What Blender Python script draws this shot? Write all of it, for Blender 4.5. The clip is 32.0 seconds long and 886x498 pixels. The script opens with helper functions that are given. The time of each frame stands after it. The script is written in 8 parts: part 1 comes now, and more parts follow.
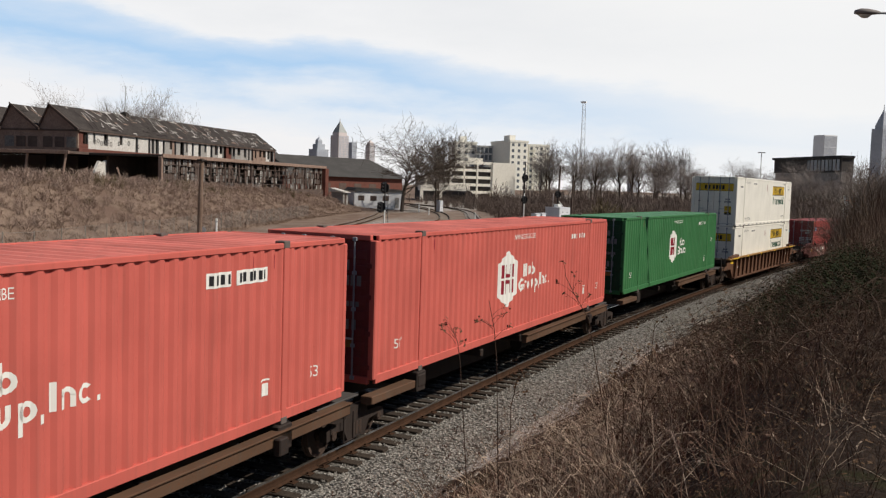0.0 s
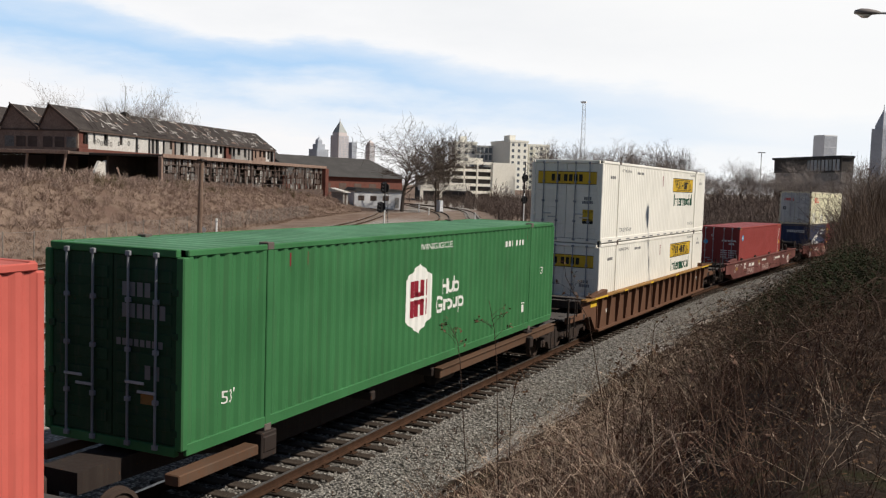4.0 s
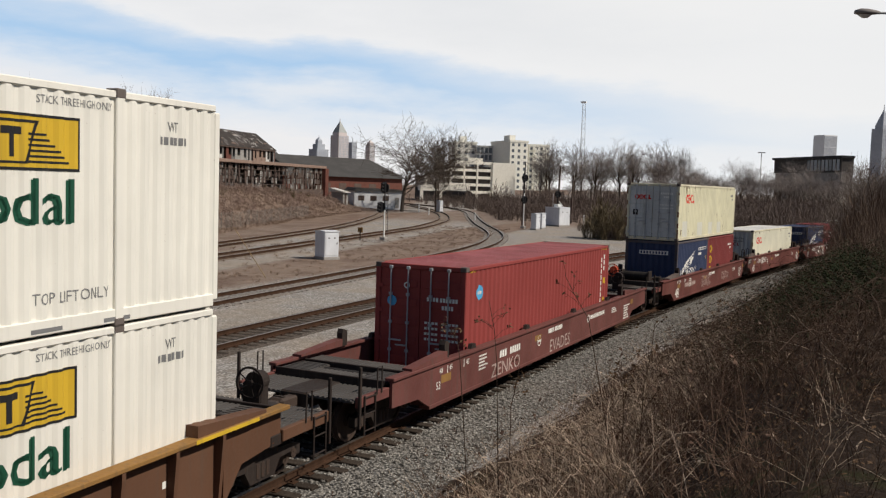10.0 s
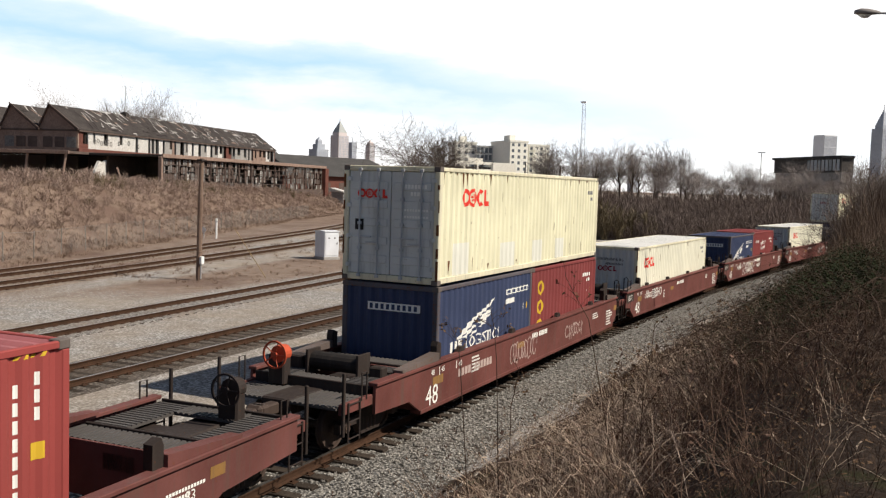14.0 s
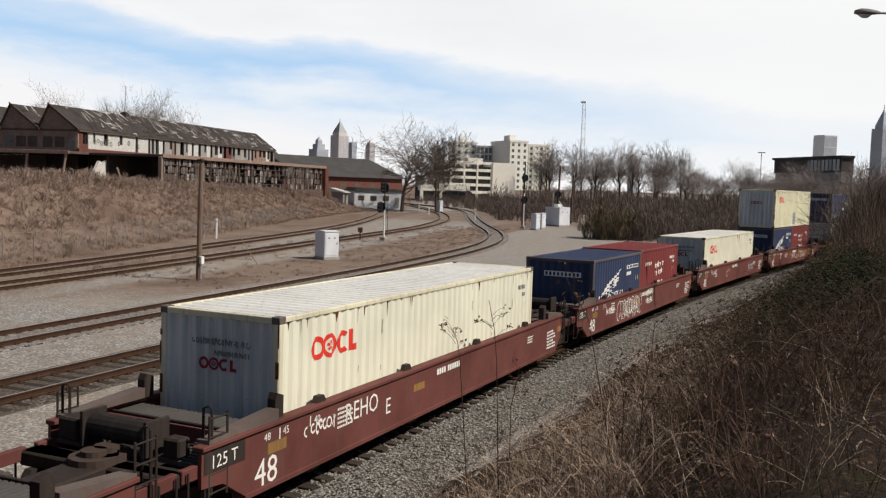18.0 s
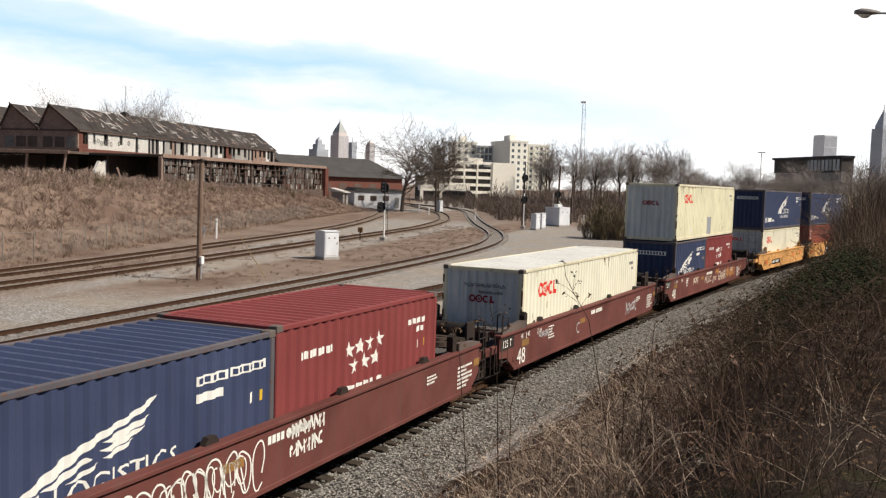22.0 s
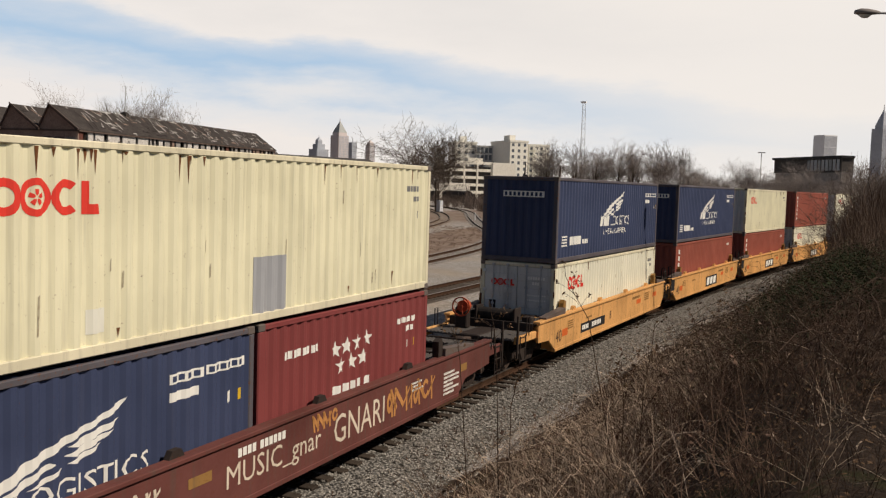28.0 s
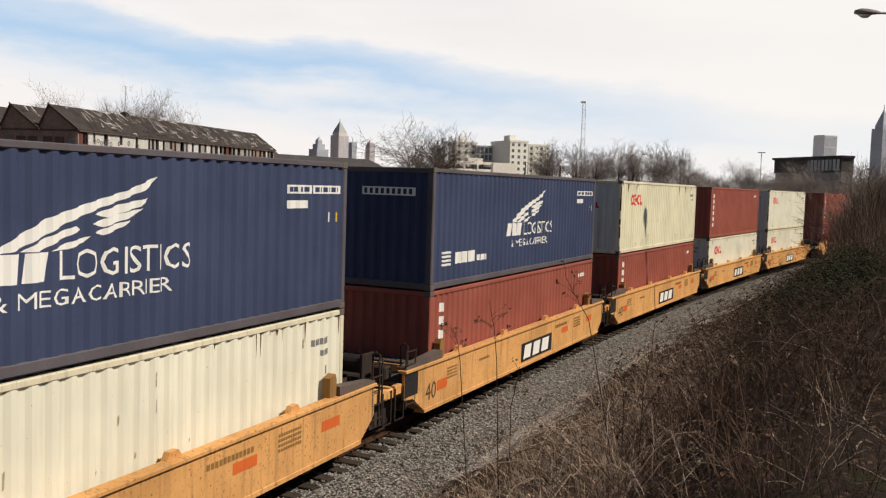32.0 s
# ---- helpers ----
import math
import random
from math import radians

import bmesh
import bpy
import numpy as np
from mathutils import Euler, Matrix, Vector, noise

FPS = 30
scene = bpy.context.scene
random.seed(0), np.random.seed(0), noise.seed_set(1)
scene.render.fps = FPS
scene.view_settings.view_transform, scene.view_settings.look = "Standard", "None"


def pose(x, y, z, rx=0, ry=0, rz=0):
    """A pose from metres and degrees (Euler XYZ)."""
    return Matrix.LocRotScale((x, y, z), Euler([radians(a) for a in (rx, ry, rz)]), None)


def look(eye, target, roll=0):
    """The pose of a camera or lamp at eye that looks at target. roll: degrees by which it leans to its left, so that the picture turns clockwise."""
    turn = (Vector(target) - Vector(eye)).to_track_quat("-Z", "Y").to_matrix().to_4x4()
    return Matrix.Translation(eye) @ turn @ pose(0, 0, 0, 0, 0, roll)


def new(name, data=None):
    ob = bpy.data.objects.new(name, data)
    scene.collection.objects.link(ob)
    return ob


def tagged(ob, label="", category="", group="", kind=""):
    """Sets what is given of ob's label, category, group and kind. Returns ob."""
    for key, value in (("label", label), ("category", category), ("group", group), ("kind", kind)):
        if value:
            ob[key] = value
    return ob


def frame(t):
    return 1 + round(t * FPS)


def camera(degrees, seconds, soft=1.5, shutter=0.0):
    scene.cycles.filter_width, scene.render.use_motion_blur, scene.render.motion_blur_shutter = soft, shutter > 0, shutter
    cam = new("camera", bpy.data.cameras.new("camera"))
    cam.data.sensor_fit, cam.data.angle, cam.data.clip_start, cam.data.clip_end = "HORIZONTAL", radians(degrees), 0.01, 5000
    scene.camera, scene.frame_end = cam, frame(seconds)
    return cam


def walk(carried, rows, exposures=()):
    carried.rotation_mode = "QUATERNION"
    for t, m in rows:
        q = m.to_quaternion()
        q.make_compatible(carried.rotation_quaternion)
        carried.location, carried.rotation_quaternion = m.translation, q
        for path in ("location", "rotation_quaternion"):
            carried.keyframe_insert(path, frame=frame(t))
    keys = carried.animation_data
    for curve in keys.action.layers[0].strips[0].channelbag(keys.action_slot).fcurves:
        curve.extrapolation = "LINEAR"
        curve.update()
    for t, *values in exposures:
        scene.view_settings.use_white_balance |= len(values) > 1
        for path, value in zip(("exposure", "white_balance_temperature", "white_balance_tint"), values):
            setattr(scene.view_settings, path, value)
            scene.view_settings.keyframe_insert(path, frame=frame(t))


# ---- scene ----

# ---------------------------------------------------------------- camera
EYE = (9.263, 0.0, 5.026)
YAW, PITCH, LEAN = radians(22.248), radians(-3.937), 1.807
AIM = (EYE[0] - math.sin(YAW) * math.cos(PITCH), EYE[1] + math.cos(YAW) * math.cos(PITCH), EYE[2] + math.sin(PITCH))
cam = camera(51.2514, 32.0, soft=1.25)
STAND = look(EYE, AIM, LEAN)
EXPOSURES = [(0, -0.1, 6600, 10), (3, 0.0, 6600, 10), (6, -0.08, 6600, 10), (7.4, -0.3, 6650, 10), (8.2, -0.5, 6550, 10), (9.4, -0.42, 6550, 10), (10.6, 0.1, 6650, 10), (12, 0.22, 6650, 10), (14, 0.28, 6700, 10),
             (15.5, 0.05, 6650, 10), (16.8, -0.22, 6600, 10), (17.4, -0.15, 6600, 10), (18, -0.05, 6600, 10), (20, 0.05, 6650, 10), (21, 0.2, 6700, 10), (22, 0.28, 6750, 10), (24, 0.0, 6850, 11), (25, -0.15, 7000, 12), (28, -0.22, 7200, 13), (29.2, -0.15, 7200, 13), (30.2, 0.04, 6900, 12), (32, -0.08, 6950, 12)]
walk(cam, [(0.0, STAND), (32.0, STAND)], EXPOSURES)

# ---------------------------------------------------------------- world, sun
SUN_EL, SUN_AZ = radians(46), radians(84)      # azimuth clockwise from +y
world = bpy.data.worlds.new("world")
scene.world = world
world.use_nodes = True
wn, wl = world.node_tree.nodes, world.node_tree.links
wn.clear()


def wnode(kind, **inputs):
    n = wn.new(kind)
    for k, v in inputs.items():
        n.inputs[k.replace("_", " ")].default_value = v
    return n


w_out = wn.new("ShaderNodeOutputWorld")
w_bg = wn.new("ShaderNodeBackground")
w_bg.inputs["Strength"].default_value = 0.05
w_sky = wn.new("ShaderNodeTexSky")
w_sky.sky_type = "NISHITA"
w_sky.sun_disc = False
w_sky.sun_elevation, w_sky.sun_rotation = SUN_EL, SUN_AZ
w_sky.air_density, w_sky.dust_density, w_sky.ozone_density = 1.0, 0.1, 2.0
w_co = wn.new("ShaderNodeTexCoord")
w_map = wn.new("ShaderNodeMapping")
w_map.inputs["Scale"].default_value = (2.2, 2.2, 9.0)
w_noise = wnode("ShaderNodeTexNoise", Scale=1.6, Detail=8.0, Roughness=0.58)
w_sep = wn.new("ShaderNodeSeparateXYZ")


def wmath(op, a, b):
    n = wn.new("ShaderNodeMath")
    n.operation = op
    for i, v in enumerate((a, b)):
        if isinstance(v, (int, float)):
            n.inputs[i].default_value = v
        else:
            wl.new(v, n.inputs[i])
    return n.outputs[0]


wl.new(w_co.outputs["Generated"], w_map.inputs["Vector"])
wl.new(w_co.outputs["Generated"], w_sep.inputs[0])
wl.new(w_map.outputs["Vector"], w_noise.inputs["Vector"])
# a cloud layer that thickens towards the horizon, with a clear lane low in the west
slope = wmath("ADD", wmath("MULTIPLY", w_sep.outputs["X"], 0.10), wmath("MULTIPLY", w_sep.outputs["Y"], 0.05))
lift = wmath("ADD", wmath("ADD", w_sep.outputs["Z"], slope), wmath("MULTIPLY", wmath("SUBTRACT", w_noise.outputs["Fac"], 0.5), 0.15))
w_ramp = wn.new("ShaderNodeValToRGB")          # how much of the sky is veiled
cr = w_ramp.color_ramp
cr.elements[0].position, cr.elements[0].color = 0.25, (0.94, 0.94, 0.94, 1)
cr.elements[1].position, cr.elements[1].color = 0.34, (0.04, 0.04, 0.04, 1)
w_tint = wn.new("ShaderNodeValToRGB")          # the veil: haze, thin blue lane, bright cloud
ct = w_tint.color_ramp
ct.elements[0].position, ct.elements[0].color = 0.0, (0.90, 0.91, 0.94, 1)
ct.elements[1].position, ct.elements[1].color = 1.0, (0.94, 0.94, 0.95, 1)
for pos, c in ((0.035, (0.93, 0.93, 0.95)), (0.065, (0.80, 0.87, 0.96)), (0.10, (0.44, 0.66, 0.93)), (0.13, (0.62, 0.76, 0.94)), (0.15, (0.93, 0.94, 0.96)), (0.20, (0.84, 0.86, 0.89)), (0.25, (0.95, 0.95, 0.95))):
    e = ct.elements.new(pos)
    e.color = (*c, 1)
w_veil = wn.new("ShaderNodeVectorMath")
w_veil.operation = "SCALE"
w_veil.inputs["Scale"].default_value = 21.5
wl.new(lift, w_tint.inputs["Fac"])
w_east = wn.new("ShaderNodeMapRange")           # the lane closes towards the east
for i, v in ((1, -0.50), (2, -0.04), (3, 0.0), (4, 0.8)):
    w_east.inputs[i].default_value = v
wl.new(w_sep.outputs["X"], w_east.inputs[0])
w_white = wn.new("ShaderNodeMix")
w_white.data_type = "RGBA"
w_white.inputs[7].default_value = (0.95, 0.96, 0.97, 1)
wl.new(w_east.outputs[0], w_white.inputs[0])
wl.new(w_tint.outputs["Color"], w_white.inputs[6])
wl.new(w_white.outputs[2], w_veil.inputs[0])
w_mix = wn.new("ShaderNodeMix")
w_mix.data_type = "RGBA"
wl.new(lift, w_ramp.inputs["Fac"])
w_north = wn.new("ShaderNodeMapRange")          # the cloud bank lies in the north; the rest is clear
for i, v in ((1, -0.25), (2, 0.45), (3, 0.06), (4, 1.0)):
    w_north.inputs[i].default_value = v
wl.new(w_sep.outputs["Y"], w_north.inputs[0])
wl.new(wmath("MULTIPLY", w_ramp.outputs["Color"], w_north.outputs[0]), w_mix.inputs[0])
w_gain = wn.new("ShaderNodeMix")
w_gain.data_type, w_gain.blend_type = "RGBA", "MULTIPLY"
w_gain.inputs[0].default_value, w_gain.inputs[7].default_value = 1.0, (0.92, 0.92, 0.95, 1)
wl.new(w_sky.outputs["Color"], w_gain.inputs[6])
wl.new(w_gain.outputs[2], w_mix.inputs[6])
wl.new(w_veil.outputs["Vector"], w_mix.inputs[7])
wl.new(w_mix.outputs[2], w_bg.inputs["Color"])
wl.new(w_bg.outputs["Background"], w_out.inputs["Surface"])

sun = new("sun", bpy.data.lights.new("sun", "SUN"))
sun.data.energy, sun.data.angle, sun.data.color = 4.5, radians(0.6), (1.0, 0.93, 0.83)
SUN_WAY = Vector((math.sin(SUN_AZ) * math.cos(SUN_EL), math.cos(SUN_AZ) * math.cos(SUN_EL), math.sin(SUN_EL)))
sun.matrix_world = look(SUN_WAY * 50, (0, 0, 0))

# ---------------------------------------------------------------- mesh tools
class Geo:
    """Vertices and faces gathered for one mesh."""

    def __init__(self):
        self.v, self.f, self.mi = [], [], []

    def add(self, verts, faces, mi=0):
        b = len(self.v)
        self.v.extend(verts)
        for f in faces:
            self.f.append(tuple(b + i for i in f))
            self.mi.append(mi)
        return self

    def box(self, x0, x1, y0, y1, z0, z1, c=0.0, mi=0):
        """A box, chamfered by c."""
        if c <= 0:
            v = [(x, y, z) for z in (z0, z1) for y in (y0, y1) for x in (x0, x1)]
            return self.add(v, [(0, 2, 3, 1), (4, 5, 7, 6), (0, 1, 5, 4), (2, 6, 7, 3), (0, 4, 6, 2), (1, 3, 7, 5)], mi)
        c = min(c, (x1 - x0) * .45, (y1 - y0) * .45, (z1 - z0) * .45)
        lo, hi = (x0, y0, z0), (x1, y1, z1)
        v, idx = [], {}
        for sx in (0, 1):
            for sy in (0, 1):
                for sz in (0, 1):
                    s = (sx, sy, sz)
                    for a in range(3):
                        p = []
                        for k in range(3):
                            e = hi[k] if s[k] else lo[k]
                            if k != a:
                                e += -c if s[k] else c
                            p.append(e)
                        idx[(s, a)] = len(v)
                        v.append(tuple(p))
        f = []
        for a in range(3):
            b, d = (a + 1) % 3, (a + 2) % 3
            for s in (0, 1):
                def cs(p, q):
                    k = [0, 0, 0]
                    k[a], k[b], k[d] = s, p, q
                    return tuple(k)
                q = [idx[(cs(*e), a)] for e in ((0, 0), (1, 0), (1, 1), (0, 1))]
                f.append(q if s else q[::-1])
            for p in (0, 1):
                for q in (0, 1):
                    def ce(s):
                        k = [0, 0, 0]
                        k[a], k[b], k[d] = s, p, q
                        return tuple(k)
                    e = [idx[(ce(0), b)], idx[(ce(1), b)], idx[(ce(1), d)], idx[(ce(0), d)]]
                    f.append(e if p == q else e[::-1])
        for s in [(x, y, z) for x in (0, 1) for y in (0, 1) for z in (0, 1)]:
            t = [idx[(s, 0)], idx[(s, 1)], idx[(s, 2)]]
            f.append(t if sum(s) % 2 else t[::-1])
        return self.add(v, f, mi)

    def prism(self, outline, axis, a, b, mi=0):
        """An outline (two coordinates in order of the other axes) drawn out along axis from a to b."""
        def put(p, t):
            q = list(p)
            q.insert(axis, t)
            return tuple(q)
        n = len(outline)
        v = [put(p, a) for p in outline] + [put(p, b) for p in outline]
        f = [tuple(range(n))[::-1], tuple(range(n, 2 * n))]
        f += [(i, (i + 1) % n, n + (i + 1) % n, n + i) for i in range(n)]
        return self.add(v, f, mi)

    def tube(self, pts, r0, r1=None, n=6, mi=0, cap=True):
        r1 = r0 if r1 is None else r1
        pts = [Vector(p) for p in pts]
        rings = []
        for i, p in enumerate(pts):
            d = (pts[min(i + 1, len(pts) - 1)] - pts[max(i - 1, 0)])
            d = d.normalized() if d.length else Vector((0, 0, 1))
            a = d.orthogonal().normalized()
            b = d.cross(a)
            r = r0 + (r1 - r0) * i / max(1, len(pts) - 1)
            rings.append([tuple(p + a * r * math.cos(k * 6.28318 / n) + b * r * math.sin(k * 6.28318 / n)) for k in range(n)])
        v = [q for ring in rings for q in ring]
        f = [(i * n + k, i * n + (k + 1) % n, (i + 1) * n + (k + 1) % n, (i + 1) * n + k) for i in range(len(pts) - 1) for k in range(n)]
        if cap:
            f += [tuple(range(n))[::-1], tuple(range((len(pts) - 1) * n, len(pts) * n))]
        return self.add(v, f, mi)

    def disc(self, c, axis, r, w, n=20, r2=0.0, mi=0):
        """A wheel or ring of radius r round axis, w wide; r2 hollows it."""
        def put(a, b, t):
            q = [a, b]
            q.insert(axis, t)
            return (c[0] + q[0], c[1] + q[1], c[2] + q[2])
        ca = [(math.cos(6.28318 * k / n), math.sin(6.28318 * k / n)) for k in range(n)]
        if r2 <= 0:
            v = [put(r * x, r * y, -w / 2) for x, y in ca] + [put(r * x, r * y, w / 2) for x, y in ca]
            f = [tuple(range(n))[::-1], tuple(range(n, 2 * n))] + [(k, (k + 1) % n, n + (k + 1) % n, n + k) for k in range(n)]
        else:
            v = [put(q * x, q * y, t) for q in (r, r2) for t in (-w / 2, w / 2) for x, y in ca]
            f = []
            for k in range(n):
                j = (k + 1) % n
                f += [(k, j, n + j, n + k), (2 * n + j, 2 * n + k, 3 * n + k, 3 * n + j), (j, k, 2 * n + k, 2 * n + j), (n + k, n + j, 3 * n + j, 3 * n + k)]
        return self.add(v, f, mi)

    def mesh(self, name, *mats, smooth=False):
        me = bpy.data.meshes.new(name)
        me.from_pydata(self.v, [], self.f)
        for m in mats:
            me.materials.append(m)
        if len(mats) > 1:
            me.polygons.foreach_set("material_index", self.mi)
        if smooth:
            me.polygons.foreach_set("use_smooth", [True] * len(self.f))
        me.update()
        return me


def part(name, geo, mat, parent, label="", at=None, smooth=False):
    """One mesh object under a thing or a part. geo: a Geo or a mesh that is shared."""
    me = geo.mesh(name, mat, smooth=smooth) if isinstance(geo, Geo) else geo
    ob = new(name, me)
    ob.parent = parent
    if at is not None:
        ob.matrix_basis = at
    if label:
        ob["label"] = label
    return ob


def thing(name, at, label, category, group="", kind=""):
    ob = new(name)
    ob.matrix_basis = at
    return tagged(ob, label, category, group, kind)


def single(name, geo, mats, at, label, category, group="", kind="", smooth=False):
    mats = mats if isinstance(mats, (list, tuple)) else [mats]
    me = geo.mesh(name, *mats, smooth=smooth) if isinstance(geo, Geo) else geo
    ob = new(name, me)
    ob.matrix_basis = at
    return tagged(ob, label, category, group, kind)


# the curve of the main line: a circle that passes the origin along +y and bends to +x
RAD = 432.9


def on_line(s, d=0.0, z=0.0):
    """The pose on the main line, s metres along it and d metres to its right."""
    a = s / RAD
    return pose(RAD - (RAD - d) * math.cos(a), (RAD - d) * math.sin(a), z, 0, 0, -math.degrees(a))


def off_line(x, y):
    return RAD - np.hypot(np.asarray(x) - RAD, y)


# ---------------------------------------------------------------- materials
def material(name):
    m = bpy.data.materials.new(name)
    m.use_nodes = True
    nt = m.node_tree
    b = nt.nodes["Principled BSDF"]
    return m, nt, b


def nd(nt, kind, **kw):
    n = nt.nodes.new(kind)
    for k, v in kw.items():
        n.inputs[k.replace("_", " ")].default_value = v
    return n


def mixc(nt, fac, a, b, mode="MIX"):
    n = nt.nodes.new("ShaderNodeMix")
    n.data_type, n.blend_type = "RGBA", mode
    for i, v in ((0, fac), (6, a), (7, b)):
        if isinstance(v, (int, float)):
            n.inputs[i].default_value = v
        elif isinstance(v, tuple):
            n.inputs[i].default_value = (*v[:3], 1)
        else:
            nt.links.new(v, n.inputs[i])
    return n.outputs[2]


def ramp(nt, fac, lo, hi, a=0.0, b=1.0):
    n = nt.nodes.new("ShaderNodeMapRange")
    n.inputs[1].default_value, n.inputs[2].default_value, n.inputs[3].default_value, n.inputs[4].default_value = lo, hi, a, b
    nt.links.new(fac, n.inputs[0])
    return n.outputs[0]


def coords(nt, scale=(1, 1, 1), which="Object"):
    c = nt.nodes.new("ShaderNodeTexCoord")
    m = nt.nodes.new("ShaderNodeMapping")
    m.inputs["Scale"].default_value = scale
    nt.links.new(c.outputs[which], m.inputs["Vector"])
    return m.outputs["Vector"]


def noise_tex(nt, vec, scale, detail=4.0, rough=0.55):
    n = nd(nt, "ShaderNodeTexNoise", Scale=scale, Detail=detail, Roughness=rough)
    nt.links.new(vec, n.inputs["Vector"])
    return n.outputs["Fac"]


def bump(nt, b, height, strength=0.3, dist=0.02):
    n = nd(nt, "ShaderNodeBump", Strength=strength, Distance=dist)
    nt.links.new(height, n.inputs["Height"])
    nt.links.new(n.outputs["Normal"], b.inputs["Normal"])


def painted(name, colour, fade=0.12, dirt=0.25, rust=0.06, rough=0.5, dirt_colour=(0.09, 0.075, 0.06), rust_colour=(0.16, 0.055, 0.02), vary=0.0):
    """Painted steel: faded patches, streaks that run down, dirt and specks of rust."""
    m, nt, b = material(name)
    v = coords(nt)
    big = noise_tex(nt, v, 0.7, 3)
    streak = noise_tex(nt, coords(nt, (9, 9, 0.5)), 1.0, 4)
    fine = noise_tex(nt, v, 18, 5, 0.65)
    pale = tuple(min(1, c * (1 + fade * 2.2) + fade * 0.04) for c in colour)
    dark = tuple(c * (1 - fade) for c in colour)
    col = mixc(nt, ramp(nt, big, 0.35, 0.65), dark, pale)
    col = mixc(nt, ramp(nt, streak, 0.52, 0.75, 0, dirt), col, dirt_colour)
    col = mixc(nt, ramp(nt, fine, 0.70 - rust, 0.80 - rust, 0, 0.75), col, rust_colour)
    if vary:
        oi = nt.nodes.new("ShaderNodeObjectInfo")
        col = mixc(nt, ramp(nt, oi.outputs["Random"], 0, 1, 0, vary), col, dirt_colour)
    nt.links.new(col, b.inputs["Base Color"])
    nt.links.new(ramp(nt, fine, 0.3, 0.7, rough, rough + 0.25), b.inputs["Roughness"])
    b.inputs["Specular IOR Level"].default_value = 0.18
    bump(nt, b, fine, 0.12, 0.004)
    return m


def rough_stuff(name, colours, scale, fine=None, strength=0.5, dist=0.03, rough=0.9, which="Object", vary=0.0):
    """Earth, stone, wood, bark: three colours mixed at two scales, with relief."""
    m, nt, b = material(name)
    v = coords(nt, which=which)
    a = noise_tex(nt, v, scale, 5, 0.6)
    f = noise_tex(nt, v, fine or scale * 9, 5, 0.7)
    col = mixc(nt, ramp(nt, a, 0.35, 0.65), colours[0], colours[1])
    col = mixc(nt, ramp(nt, f, 0.42, 0.68), col, colours[2])
    if vary:
        oi = nt.nodes.new("ShaderNodeObjectInfo")
        col = mixc(nt, ramp(nt, oi.outputs["Random"], 0, 1, 0, vary), col, tuple(c * 0.45 for c in colours[0]))
    nt.links.new(col, b.inputs["Base Color"])
    b.inputs["Roughness"].default_value = rough
    b.inputs["Specular IOR Level"].default_value = 0.08 if rough > 0.5 else 0.5
    bump(nt, b, f, strength, dist)
    return m


def gravel_tex(nt, v, scale, light, dark):
    vo = nd(nt, "ShaderNodeTexVoronoi", Scale=scale)
    nt.links.new(v, vo.inputs["Vector"])
    sep = nt.nodes.new("ShaderNodeSeparateColor")
    nt.links.new(vo.outputs["Color"], sep.inputs[0])
    col = mixc(nt, ramp(nt, sep.outputs[0], 0.1, 0.95), dark, light)
    # cell rims darkened: shade between the stones is painted in
    edge = ramp(nt, vo.outputs["Distance"], 0.25, 0.75, 0, 0.75)
    return mixc(nt, edge, col, tuple(c * 0.3 for c in dark)), vo.outputs["Distance"]


M = {}
M["rail_side"] = rough_stuff("rail_rust", ((0.055, 0.030, 0.019), (0.085, 0.045, 0.028), (0.04, 0.024, 0.016)), 3)
m_, nt_, b_ = material("rail_top")
b_.inputs["Base Color"].default_value, b_.inputs["Metallic"].default_value, b_.inputs["Roughness"].default_value = (0.34, 0.31, 0.28, 1), 0.9, 0.38
bump(nt_, b_, noise_tex(nt_, coords(nt_, (20, 1, 1)), 4), 0.1, 0.002)
M["rail_top"] = m_
M["sleeper"] = rough_stuff("sleeper_wood", ((0.055, 0.042, 0.033), (0.09, 0.072, 0.058), (0.03, 0.024, 0.02)), 2.5, 30, 0.6, 0.02, vary=0.5)
M["bark"] = rough_stuff("bark", ((0.10, 0.080, 0.064), (0.15, 0.12, 0.10), (0.05, 0.04, 0.034)), 3, 25)
M["twig"] = rough_stuff("twigs", ((0.17, 0.135, 0.115), (0.22, 0.18, 0.155), (0.11, 0.085, 0.072)), 2, 14)
# distant crowns: the twig colour is paled to stand for haze
M["haze_twig"] = rough_stuff("haze_twigs", ((0.27, 0.235, 0.215), (0.33, 0.29, 0.27), (0.20, 0.17, 0.155)), 0.3, 3)
M["stem"] = rough_stuff("dry_stem", ((0.44, 0.34, 0.25), (0.58, 0.47, 0.37), (0.24, 0.165, 0.12)), 1.1, 9)
M["stem_dark"] = rough_stuff("dark_stem", ((0.075, 0.05, 0.038), (0.13, 0.088, 0.062), (0.04, 0.026, 0.02)), 1.3, 9)
M["straw"] = rough_stuff("straw", ((0.34, 0.25, 0.14), (0.46, 0.36, 0.22), (0.2, 0.13, 0.075)), 1.5, 12)
# scrub twigs lightened and greyed, distance haze put into the colour
M["brush"] = rough_stuff("brush", ((0.15, 0.115, 0.098), (0.22, 0.172, 0.148), (0.10, 0.075, 0.064)), 0.06, 2)
M["bank_brush"] = rough_stuff("bank_brush", ((0.30, 0.215, 0.175), (0.42, 0.32, 0.265), (0.19, 0.135, 0.108)), 0.10, 3)
M["olive_brush"] = rough_stuff("olive_brush", ((0.15, 0.12, 0.075), (0.22, 0.175, 0.11), (0.09, 0.07, 0.045)), 0.5, 5)
